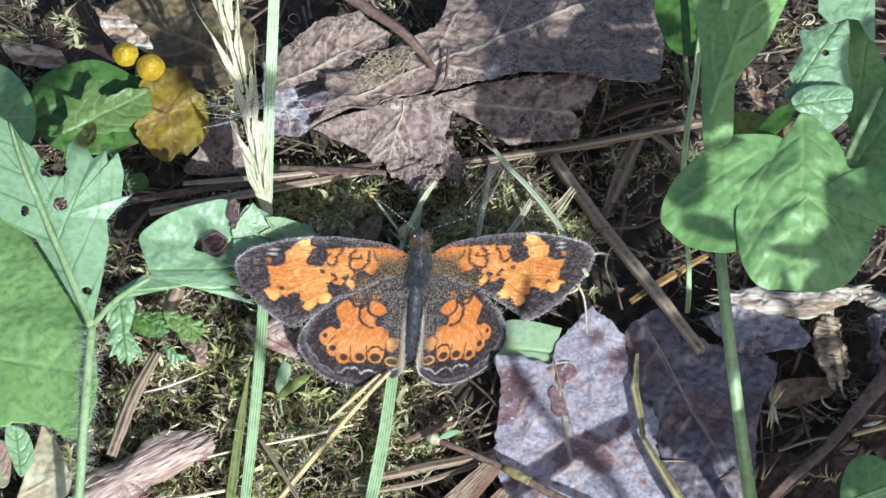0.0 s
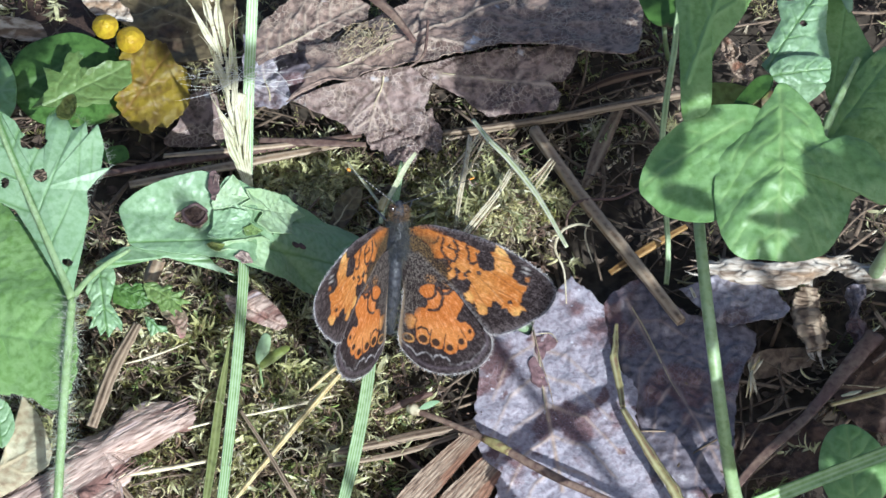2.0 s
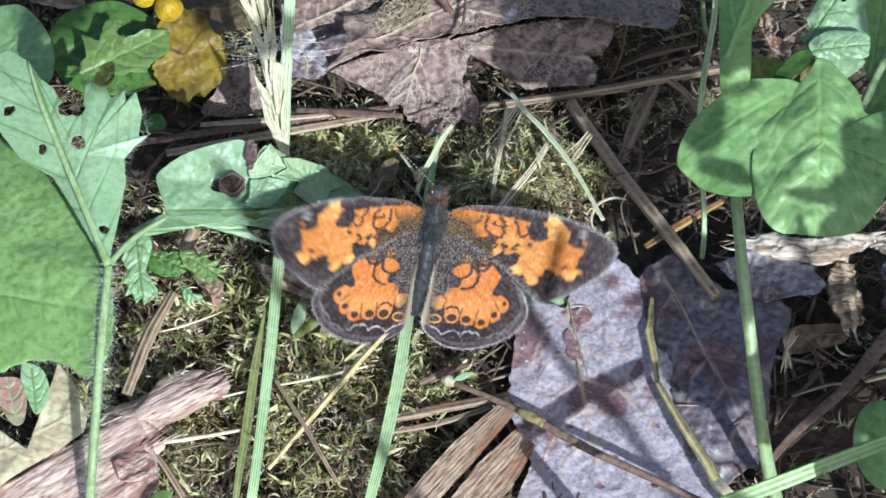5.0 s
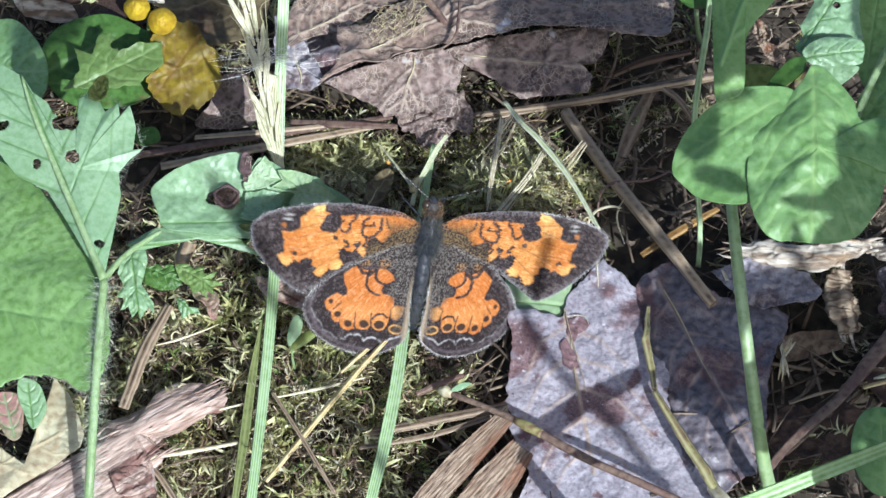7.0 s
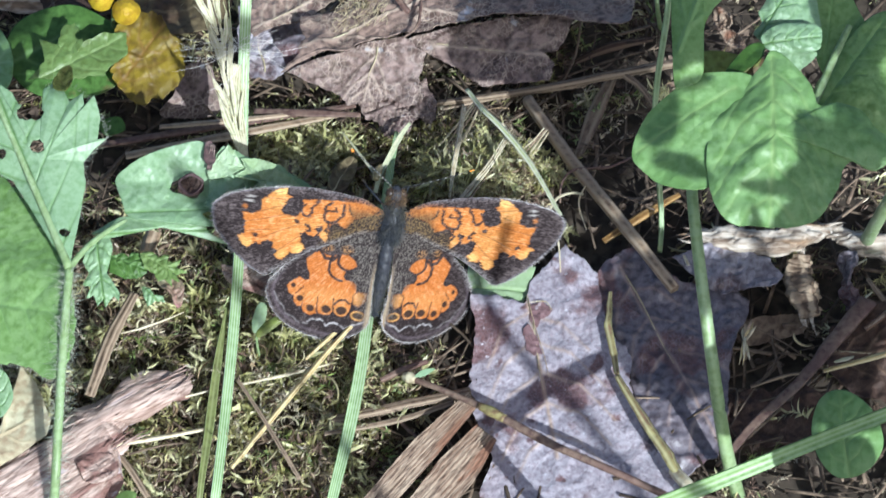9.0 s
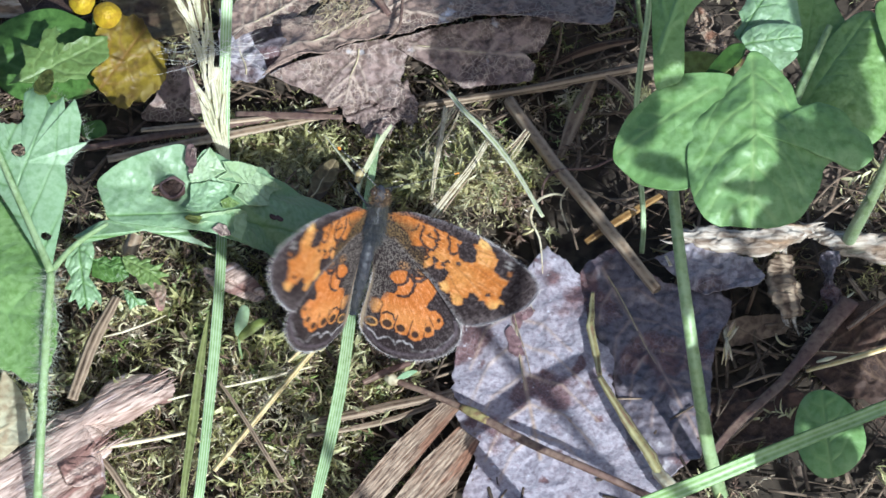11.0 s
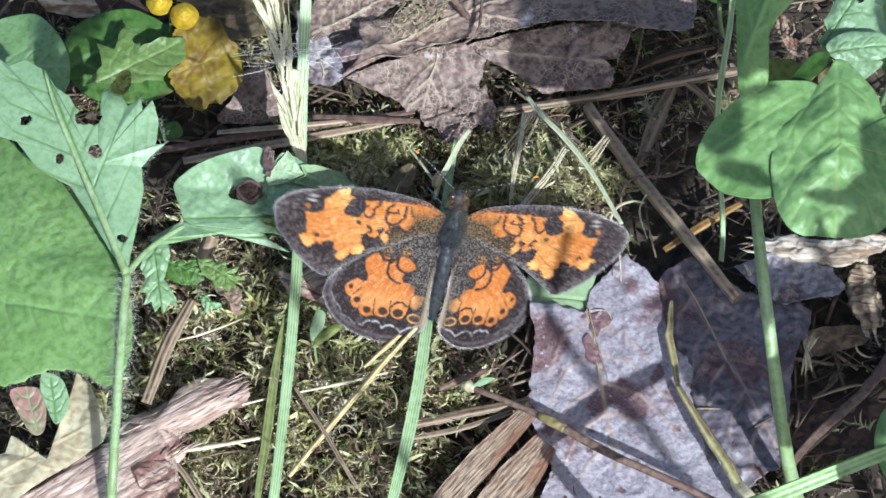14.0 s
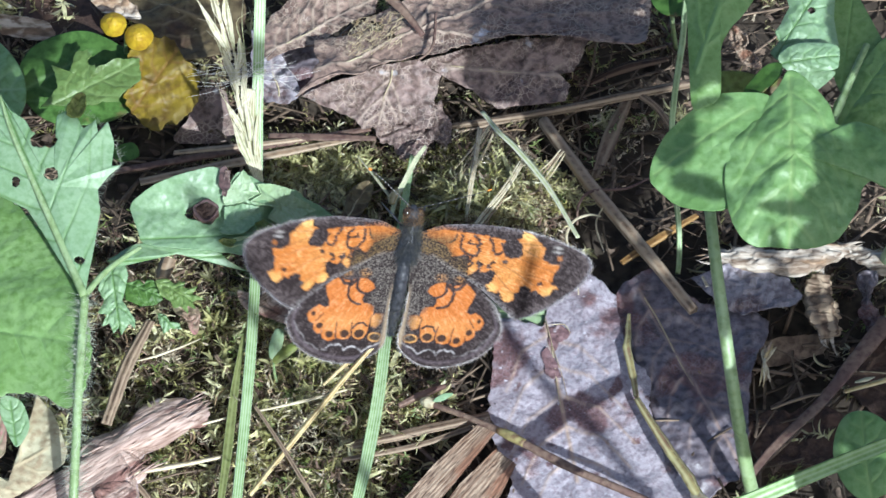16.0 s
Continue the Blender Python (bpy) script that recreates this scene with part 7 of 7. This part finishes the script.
FORE_LINES = ([(11.5, -3.2), (9.4, -2.1), (7.8, -1.4)], [(13.2, -1.7), (11.3, -1.2), (9.6, -0.7)], [(12.3, -0.7), (9.9, 0.15)], [(9.5, -4.2), (7.7, -2.6)], [(13.4, -2.7), (10.7, -2.2)], [(11.4, 0.8), (9.7, 0.75)], [(9.9, 1.5), (10.8, 1.25)])
HIND_FIELD = [(6.7, -4.2), (6.1, -3.6), (5.5, -3.2), (5.0, -3.5), (4.3, -3.6), (3.8, -3.3), (2.9, -3.3), (2.2, -3.8), (2.0, -4.2), (2.6, -4.6), (3.0, -4.8), (3.1, -5.3), (2.9, -5.7), (2.2, -5.8), (1.8, -6.0), (1.7, -6.7), (2.0, -7.1), (1.9, -7.6), (2.0, -8.1), (2.1, -8.9), (2.7, -9.3), (3.2, -9.15), (3.4, -8.5), (3.6, -8.6), (3.8, -9.3), (4.3, -9.4), (4.8, -9.3), (5.0, -8.6), (5.1, -9.4), (5.7, -9.6), (6.2, -9.4), (6.45, -8.9), (6.9, -8.9), (7.3, -8.5), (7.3, -7.9), (7.8, -7.7), (8.05, -7.1), (7.7, -6.5), (7.1, -6.1), (6.6, -6.3), (6.1, -6.1), (6.2, -5.5), (6.5, -5.0)]
HIND_PATCH = [(1.9, -7.0), (1.4, -6.7), (0.6, -6.8), (0.6, -7.5), (1.2, -8.2), (1.7, -8.0)]
HIND_EYES = ((7.55, -6.95, 0.17, 0.2), (6.75, -8.15, 0.27, 0.27), (5.65, -8.95, 0.30, 0.28), (4.15, -8.85, 0.38, 0.31), (2.75, -8.8, 0.40, 0.34), (1.15, -9.1, 0.46, 0.27))
HIND_MARKS = (
    ([(4.3, -3.5), (4.55, -4.3), (4.5, -5.0), (4.2, -5.5), (3.8, -5.7), (3.2, -5.8)], 0.13), ([(3.7, -3.2), (3.8, -4.1), (3.5, -4.5), (3.1, -4.7), (2.6, -4.8)], 0.13),
    ([(5.5, -3.2), (5.0, -3.8), (4.3, -3.9), (3.8, -3.4), (4.1, -3.0)], 0.16), ([(3.4, -8.2), (3.1, -7.8), (2.5, -7.7), (2.1, -8.0)], 0.11), ([(6.45, -8.9), (6.45, -7.6)], 0.05), ([(5.05, -9.2), (5.15, -7.7)], 0.05), ([(3.45, -9.2), (3.6, -7.7)], 0.06), ([(7.2, -7.7), (6.6, -6.9)], 0.05))
HIND_WAVES = ([(5.7, -10.35), (5.35, -10.0), (5.0, -10.15), (4.6, -9.95), (4.2, -10.15), (3.95, -10.6), (3.7, -10.25), (3.2, -10.1), (2.7, -10.25), (2.15, -10.65), (1.6, -10.15), (1.1, -9.95), (0.4, -9.6)],
              [(9.2, -7.9), (8.8, -8.7), (8.2, -9.2), (7.9, -9.9), (7.1, -10.1), (6.7, -10.5), (5.7, -10.6)])


def scale_noise(p, sign, flow):
    """Scale-fine noise on a wing: clumps, specks, and streaks that run out along the veins."""
    x, y = sign * p[:, 0], p[:, 1]
    q = np.c_[x, y, np.full(len(x), 3.0 * sign)]
    a, r = np.arctan2(y - flow[1], x - flow[0]), np.hypot(x - flow[0], y - flow[1])
    streak = fuzz(np.c_[a * r.mean() * 1.5, r * 0.22, np.full(len(x), 5.0 * sign)], 0.13, 41, 2)
    return x, y, q, a, r, fuzz(q, 0.3, 3), 0.8 * fuzz(q, 0.10, 8, 1), streak


def fore_tint(sign):
    def tint(p, t):
        x0, y0, q, ang, r, grain, fleck, streak = scale_noise(p, sign, (-1.5, 0.6))
        x = x0 + 0.12 * fuzz(q, 0.7, 1) + 0.22 * streak + 0.08 * fleck
        y = y0 + 0.12 * fuzz(q, 0.7, 2) + 0.06 * fuzz(q, 0.25, 5) + 0.06 * fleck
        m = area(x, y, FORE_FIELD, 0.07, 0.05)
        for ring in FORE_BLOTS:
            m = m * (1 - area(x, y, ring, 0.07, 0.03))
        for line, w in FORE_MARKS:
            m = m * (1 - 0.95 * soft(apart(x, y, line) - w, 0.06))
        fine = np.zeros(len(x))
        for line in FORE_LINES:
            fine = np.maximum(fine, soft(apart(x0, y0, line) - 0.03, 0.06))
        m = m * (1 - 0.6 * fine)
        m = np.maximum(m, 0.7 * blot(x, y, 13.4, -0.25, 0.25, 0.2, 0.1))
        # violet-brown border, paler and more mottled towards the rim and along the costa
        c = mixed(np.tile(DARK, (len(x), 1)), GREY, np.clip(0.10 + 0.45 * grain + 0.5 * fleck + 0.36 * soft(0.86 - t, 0.12) + 0.5 * streak, 0, 1.2))
        veins = np.maximum.reduce([soft(np.abs(ang - k) * r - 0.03, 0.05) for k in (-0.47, -0.38, -0.30, -0.22, -0.15, -0.08, -0.01, 0.05)])
        c = mixed(c, DARK * 0.8, 0.55 * veins * soft(9 - x, 1.0))
        costa = soft(0.93 - t, 0.03) * soft(-y0 + 0.5, 0.5) * soft(x0 - 11, 1.5)
        c = mixed(c, (0.21, 0.20, 0.215), 0.65 * costa * np.clip(0.5 + 1.6 * fleck, 0, 1))
        dark_bar = area(x, y, [(7.0, 1.4), (12.4, 1.1), (12.6, 0.3), (11.6, 0.2), (10.8, 1.2), (9.4, 1.2), (7.2, 1.1)], 0.2)
        c = mixed(c, DARK * 0.8, 0.7 * dark_bar)
        # orange, lighter in the middle band, straw-yellow on its outer teeth
        pale = 0.95 * blot(x, y, 10.1, 1.55, 0.75, 0.42, 0.15) + 0.75 * blot(x, y, 12.75, -3.75, 0.55, 0.5, 0.25) + 0.6 * blot(x, y, 13.3, -3.25, 0.4, 0.3, 0.2) + 0.85 * blot(x, y, 7.5, -3.95, 0.55, 0.5, 0.25) + 0.6 * blot(x, y, 9.1, -4.6, 0.6, 0.5, 0.3) + 0.4 * blot(x, y, 10.6, 0.4, 1.1, 0.9, 0.5) + 0.25 * blot(x, y, 8.8, -2.4, 1.6, 1.3, 0.9) + 0.35 * blot(x, y, 5.3, -2.4, 0.5, 0.7, 0.2) + 0.25 * blot(x, y, 6.4, -1.2, 0.9, 0.5, 0.3)
        o = mixed(np.tile(ORANGE, (len(x), 1)), PALE, np.clip(pale + 0.10 * streak, 0, 1))
        o = mixed(o, (0.80, 0.44, 0.20), 0.5 * np.clip(1.6 * streak + 0.8 * grain, 0, 1)) * (1 + 0.16 * grain + 0.14 * fleck - 0.16 * np.clip(-2 * streak, 0, 1))[:, None]
        o = mixed(o, (0.58, 0.15, 0.025), 0.35 * np.clip(fuzz(q, 1.1, 32), 0, 1))
        c = c * (1 - m[:, None]) + o * m[:, None]
        # dusty wing root: olive-gold specks on black
        root = np.maximum(soft(x - 1.6, 0.9), area(x, y, [(3.4, 0.4), (3.0, -0.4), (3.6, -1.6), (4.6, -1.4), (5.0, -2.8), (5.6, -3.4), (3.0, -2.7), (-0.5, -1.2), (-0.5, 0.2), (1.5, 0.5)], 0.45))
        c = mixed(c, DARK, 0.72 * root)
        c = mixed(c, (0.27, 0.18, 0.07), 0.75 * root * np.clip(0.32 + 0.9 * fleck + 0.6 * streak, 0, 1))
        c = mixed(c, (0.50, 0.17, 0.035), 0.55 * area(x, y, [(4.0, 1.3), (3.6, 0.7), (0.6, 0.2), (0.2, 0.8), (2, 1.4)], 0.25) * np.clip(0.55 + 1.3 * fleck, 0, 1))
        # grey hind edge
        edge = soft(apart(x0, y0, [(10.1, -6.7), (8.9, -5.9), (6.4, -4.1), (3.9, -2.9), (1.5, -1.8)]) - 0.30, 0.22)
        c = mixed(c, (0.27, 0.255, 0.25), 0.75 * edge * np.clip(0.55 + 1.4 * fleck, 0, 1))
        for cx, cy in ((13.0, 0.75), (13.1, 0.35)):
            c = mixed(c, (0.55, 0.52, 0.48), 0.8 * blot(x, y, cx, cy, 0.35, 0.09, 0.08))
        return mixed(c, (0.34, 0.33, 0.36), 0.75 * soft(0.975 - t, 0.015) * soft(10.5 - x, 1.0) * np.clip(0.6 + 1.2 * fleck, 0, 1))
    return tint


def hind_tint(sign):
    def tint(p, t):
        x0, y0, q, ang, r, grain, fleck, streak = scale_noise(p, sign, (0.0, 0.5))
        x = x0 + 0.09 * fuzz(q, 0.7, 11) + 0.05 * fleck
        y = y0 + 0.09 * fuzz(q, 0.7, 12) + 0.04 * fleck
        m = np.maximum(area(x, y, HIND_FIELD, 0.07, 0.04), 0.85 * area(x, y, HIND_PATCH, 0.12, 0.0))
        for line, w in HIND_MARKS:
            m = m * (1 - 0.95 * soft(apart(x, y, line) - w, 0.06))
        cream = np.zeros(len(x))
        for k, (cx, cy, rx, ry) in enumerate(HIND_EYES):
            halo = blot(x, y, cx, cy, rx + 0.24, ry + 0.22, 0.07)
            m = np.maximum(m, halo)
            cream = np.maximum(cream, (0.05, 0.05, 0.08, 0.12, 0.25, 0.75)[k] * halo)
        c = mixed(np.tile(DARK, (len(x), 1)), GREY, np.clip(0.10 + 0.4 * grain + 0.4 * fleck + 0.4 * streak + 0.30 * soft(0.93 - t, 0.06), 0, 1.2))
        lilac = soft(np.abs(t - 0.90) - 0.022, 0.025) * soft(y + 6.0, 1.0)
        c = mixed(c, (0.165, 0.13, 0.15), 0.6 * lilac)
        o = mixed(np.tile(ORANGE * [0.98, 0.92, 0.95], (len(x), 1)), PALE, np.clip(cream + 0.4 * area(x, y, HIND_PATCH, 0.2), 0, 1))
        o = mixed(o, (0.78, 0.42, 0.22), 0.45 * np.clip(1.6 * streak + 0.8 * grain, 0, 1)) * (1 + 0.14 * grain + 0.12 * fleck - 0.14 * np.clip(-2 * streak, 0, 1))[:, None]
        o = mixed(o, (0.86, 0.46, 0.16), 0.3 * blot(x, y, 4.3, -7.7, 2.6, 0.8, 0.6))
        c = c * (1 - m[:, None]) + o * m[:, None]
        for cx, cy, rx, ry in HIND_EYES:
            c = mixed(c, DARK, 0.95 * blot(x, y, cx, cy, rx * 1.22, ry * 1.22, 0.08))
        for line, strength in zip(HIND_WAVES, (0.9, 0.30)):
            d = apart(x0, y0, line)
            c = mixed(c, (0.56, 0.53, 0.53), strength * soft(d - 0.08, 0.08) * np.clip(0.75 + grain, 0, 1))
            c = mixed(c, DARK, 0.5 * soft(apart(x0, y0 + 0.35, line) - 0.12, 0.12) * soft(x0 - 7, 0.6))
        root = np.maximum(soft(x - 1.1, 0.5) * soft(-y - 9.6, 0.4), area(x, y, [(0, 0), (5.4, -2.0), (5.3, -2.9), (3.6, -3.0), (2.2, -3.4), (1.8, -4.3), (2.6, -5.0), (2.0, -6.2), (1.4, -6.6), (0.4, -6.8), (0, -9)], 0.3))
        cells = blot(x, y, 4.9, -2.85, 0.5, 0.35, 0.15) + blot(x, y, 3.1, -2.75, 0.55, 0.4, 0.15)
        c = mixed(c, DARK, 0.70 * root)
        c = mixed(c, (0.24, 0.215, 0.185), 0.7 * root * np.clip(0.30 + 0.9 * fleck + 0.7 * streak, 0, 1))
        c = mixed(c, (0.46, 0.22, 0.06), 0.6 * cells * np.clip(0.5 + 1.2 * fleck, 0, 1))
        front = soft(apart(x0, y0, [(9.6, -6.6), (8.7, -5.1), (7.3, -3.6)]) - 0.28, 0.2)
        c = mixed(c, (0.36, 0.34, 0.33), 0.7 * front * np.clip(0.5 + 1.2 * fleck, 0, 1))
        c = mixed(c, (0.44, 0.34, 0.22), 0.75 * soft(x0 - 0.42, 0.15) * soft(y0 + 4.5, 1.0))
        return mixed(c, (0.30, 0.28, 0.29), 0.7 * soft(0.978 - t, 0.015) * soft(y0 + 5.5, 1.0) * np.clip(0.6 + 1.2 * fleck, 0, 1))
    return tint


FORE = [(-0.3, 0.2), (0.6, 0.8), (2.1, 1.5), (3.6, 1.8), (5.7, 2.05), (8.0, 2.15), (10.3, 1.95), (12.8, 1.45), (14.9, 0.85), (16.0, 0.15), (16.45, -0.55), (16.3, -1.5), (15.8, -2.6), (14.9, -3.6), (13.7, -4.8), (12.4, -5.8), (11.2, -6.5), (10.1, -6.8), (8.9, -5.95), (6.4, -4.2), (3.9, -2.95), (1.5, -1.8), (-0.2, -1.1)]
HIND = [(-0.2, -0.6), (2.5, -0.8), (5.2, -1.9), (7.3, -3.6), (8.7, -5.1), (9.7, -6.7), (9.95, -7.9), (9.6, -9.0), (8.8, -10.1), (7.4, -11.1), (5.7, -11.7), (4.0, -11.95), (2.5, -11.75), (1.1, -11.0), (0.2, -10.1), (0.0, -9.0), (0.15, -6.8), (0.15, -4.0)]

butterfly = tagged(new("butterfly"), "orange and black crescent butterfly basking with spread wings", "butterfly")
butterfly.empty_display_size = 0.004


def bfly_part(name, v, f, mat, parent, label="", **more):
    return part(name, v, f, mat, parent, label, origin=(0, 0, 0), **more)


def wing(name, shape, sign, hinge, tint, label):
    o = [(sign * x, y, 0.0) for x, y in shape]
    ob = scrap(name, o, M_WING, None, "", 0.1, 2.5, 0.06, False, thick=0.05, na=600, nr=150, tint=tint(sign), dome=0.25, seed=3 if sign > 0 else 4)
    me = ob.data
    me.transform(Matrix.Translation(ob.location))
    ob.parent, ob.location = butterfly, Vector(hinge) * MM
    tagged(ob, label)
    g = np.random.default_rng(40 + len(name) + (sign > 0))
    rim = curve(o, 900, True)
    out = unit(np.gradient(rim, axis=0))
    out = np.stack([out[:, 1], -out[:, 0], 0 * out[:, 0]], 1)
    mid = rim.mean(0)
    out = out * np.sign(((rim - mid) * out).sum(1))[:, None]
    far = (np.abs(rim[:, 0]) > 9.5) if "fore" in name else (rim[:, 1] < -4.5)
    v, f = spikes(rim[far] - out[far] * 0.1, unit(out[far] + 0.35 * g.normal(size=(far.sum(), 3)) * [1, 1, 0.5]), 0.36, 0.022, g)
    bfly_part("fringe", v, f, M_FRINGE, ob, "grey hair fringe")
    return ob


HINGE = {"lf": (-0.9, 1.2, 0.55), "rf": (0.9, 1.2, 0.55), "lh": (-0.50, 0.1, 0.35), "rh": (0.75, 0.1, 0.35)}
wings = {
    "lf": wing("forewing", FORE, -1, HINGE["lf"], fore_tint, "orange forewing with black borders"),
    "rf": wing("forewing", FORE, 1, HINGE["rf"], fore_tint, "orange forewing with black borders"),
    "lh": wing("hindwing", HIND, -1, HINGE["lh"], hind_tint, "orange hindwing with a row of black eyespots"),
    "rh": wing("hindwing", HIND, 1, HINGE["rh"], hind_tint, "orange hindwing with a row of black eyespots"),
}


def body_piece(name, line, radii, label, n=40, rings=None, seed=0):
    v, f, _ = tube(line, radii, n, 16, 0.95, 0.08, seed, rings)
    return bfly_part(name, v, f, M_BODY, butterfly, label)


body_piece("thorax", [(0, 2.9, 0.1), (0, 2.2, 0.3), (0, 0.8, 0.45), (0, -0.8, 0.3), (0, -1.4, 0.2)], [0.5, 0.85, 1.0, 0.85, 0.5], "dark furry thorax", seed=1)
body_piece("abdomen", [(0, -1.1, 0.25), (0, -3.0, 0.35), (0, -5.2, 0.3), (0, -7.4, 0.2), (0, -9.0, 0.05)], [0.62, 0.70, 0.66, 0.52, 0.2], "slender blue-black ringed abdomen", 60, ([0.15, 0.28, 0.41, 0.54, 0.67, 0.8], -0.09), 2)
head = body_piece("head", [(0, 2.7, 0.15), (0, 3.3, 0.3), (0, 3.9, 0.2), (0, 4.2, 0.1)], [0.5, 0.72, 0.6, 0.2], "small brown furry head", 24, None, 3)
for s in (-1, 1):
    v, f, _ = tube([(s * 0.45, 3.1, 0.35), (s * 0.62, 3.4, 0.4), (s * 0.6, 3.7, 0.35), (s * 0.45, 3.95, 0.3)], [0.12, 0.42, 0.4, 0.1], 12, 12)
    bfly_part("eye", v, f, M_EYE, head, "dark shiny compound eye")
    line = curve([(s * 0.3, 4.0, 0.5), (s * 2.0, 5.4, 1.4), (s * 4.2, 7.2, 2.2), (s * 5.9, 8.4, 2.8)] if s < 0 else [(s * 0.3, 4.0, 0.4), (s * 2.2, 4.9, 1.1), (s * 4.5, 6.0, 1.8), (s * 6.4, 6.9, 2.2)], 60)
    v, f, _ = tube(line, [0.05, 0.045, 0.05] if s < 0 else [0.045, 0.03, 0.03], 50, 7)
    ant = bfly_part("antenna", v, f, M_BODY, head, "thin dark antenna with pale bands")
    pieces = [tube(line[i : i + 2], [0.058 if s < 0 else 0.04] * 2, 3, 7)[:2] for i in range(6, 54, 4 if s < 0 else 6)]
    v, f = joined(pieces)
    bfly_part("antenna_bands", v, f, M_BAND, head, "white antenna bands")
    v, f, _ = tube([line[-4], line[-2], line[-1] + (line[-1] - line[-4]) * 0.3], [0.06, 0.17 if s < 0 else 0.08, 0.06], 12, 8)
    bfly_part("antenna_club", v, f, M_CLUB, head, "orange antenna club")
    for k, (y, out, ahead) in enumerate(((1.6, 2.2, 1.6), (0.6, 2.6, 0.2), (-0.3, 2.4, -1.4))):
        v, f, _ = tube([(s * 0.4, y, -0.4), (s * out * 0.55, y + ahead * 0.5, -0.9), (s * out, y + ahead, -2.6)], [0.12, 0.09, 0.05], 14, 6)
        bfly_part("leg", v, f, M_BODY, butterfly)


def fur(name, n, axis, radius, way, length, width, mat, label, seed):
    g = np.random.default_rng(seed)
    s, a = g.uniform(0, 1, n), g.uniform(-0.35, np.pi + 0.35, n)
    p = curve(axis, 100)[(s * 99).astype(int)]
    r = np.interp(s, np.linspace(0, 1, len(radius)), radius)[:, None]
    d = np.c_[np.cos(a), np.zeros(n), np.sin(a)]
    v, f = spikes(p + d * r * 0.92, unit(d + np.array(way) + 0.35 * g.normal(size=(n, 3))), length, width, g)
    bfly_part(name, v, f, mat, butterfly, label)


fur("thorax_fur", 1500, [(0, 2.6, 0.2), (0, 0.8, 0.45), (0, -1.3, 0.25)], [0.7, 1.0, 0.7], (0, -1.1, 0.2), 0.85, 0.02, M_FUR, "grey-green thorax hairs", 61)
fur("collar_fur", 600, [(0, 3.9, 0.2), (0, 3.2, 0.3), (0, 2.4, 0.3)], [0.45, 0.7, 0.85], (0, 0.3, 0.3), 0.5, 0.02, M_FUR_TAN, "tan head hairs", 62)
fur("abdomen_fur", 1100, [(0, -1.2, 0.25), (0, -5.2, 0.3), (0, -8.8, 0.1)], [0.62, 0.66, 0.3], (0, -1.8, 0.0), 0.45, 0.018, M_FUR, "short dark abdomen hairs", 63)

# wing lift in degrees at each tenth of a second
FLAP = {0.0: "-2 -2 10 21 43 63 53 39 26 15 3 -3 -4 -4 -4 -4 -3 -1 16 29 50 44 31 18 8 -2 -3 -5 7 35 64 70 45 20 6 0 -7 -3 8 22 52 71 56 44 29 16 8 4 2 3 16 38 65",
        5.3: "71 55 40 25 12 3 -2 -3 2 15 36 62 70 54 38 24 12 3 -3 -5",
        7.3: "-5 -4 0 12 29 50 72 66 51 40 26 12 0 -6 -8 -8 -7 -2 8 15",
        9.3: "35 60 71 55 40 25 12 3 -2 -3 2 15 36 60 71 60 52 42 32 24",
        11.3: "17 6 -2 -3 -3 3 20 32 49 69 60 36 24 12 6 -3 -3 -4 -2 11 25 53 72 58 42 27 14 0 -4 -4 -4 -3 2 14 29 53 72 62 47 33 22 8 1 -5 -5 3 5 13"}
# seconds, place in millimetres, turn and lean of the body
BODY = [
    (0.0, (-3.8, -5.7, 14.5), 5), (2.0, (-3.85, -5.9, 14.5), 4), (2.6, (-3.85, -6.0, 14.5), -1), (2.9, (-3.85, -6.1, 14.5), 3), (3.2, (-3.9, -7.1, 14.5), 9), (3.6, (-3.95, -7.2, 14.5), 11),
    (5.0, (-3.95, -7.3, 14.5), 10), (7.2, (-3.95, -7.6, 14.5), 9), (7.6, (-3.95, -7.6, 14.5), 9), (9.0, (-3.95, -7.7, 14.5), 10), (11.3, (-3.9, -7.3, 14.5), 13), (13.0, (-3.85, -7.2, 14.5), 12), (14.5, (-3.9, -7.2, 14.5), 12), (16.0, (-3.95, -7.1, 14.5), 11),
]


def motions():
    walk(butterfly, [(t, Matrix.Translation(Vector(at) * MM) @ pose(0, 0, 0, 58) @ pose(0, 0, 0, 0, 0, -turn) @ pose(0, 0, 0, 0, 17)) for t, at, turn in BODY])
    lifts = [(round(start + 0.1 * k, 1), float(x)) for start, row in FLAP.items() for k, x in enumerate(row.split())]
    for key, ob in wings.items():
        sign = 1 if key[0] == "l" else -1
        rows = []
        for t, up in lifts:
            shut = max(0.0, min(1.0, up / 70))
            angle = up if key[1] == "f" else up - 14 * (1 - shut)
            sweep = (-2 + 9 * shut) if key[1] == "f" else 0.0
            rows.append((t, Matrix.Translation(Vector(HINGE[key]) * MM) @ pose(0, 0, 0, 0, sign * angle) @ pose(0, 0, 0, 0, 0, sign * sweep)))
        walk(ob, rows)


motions()
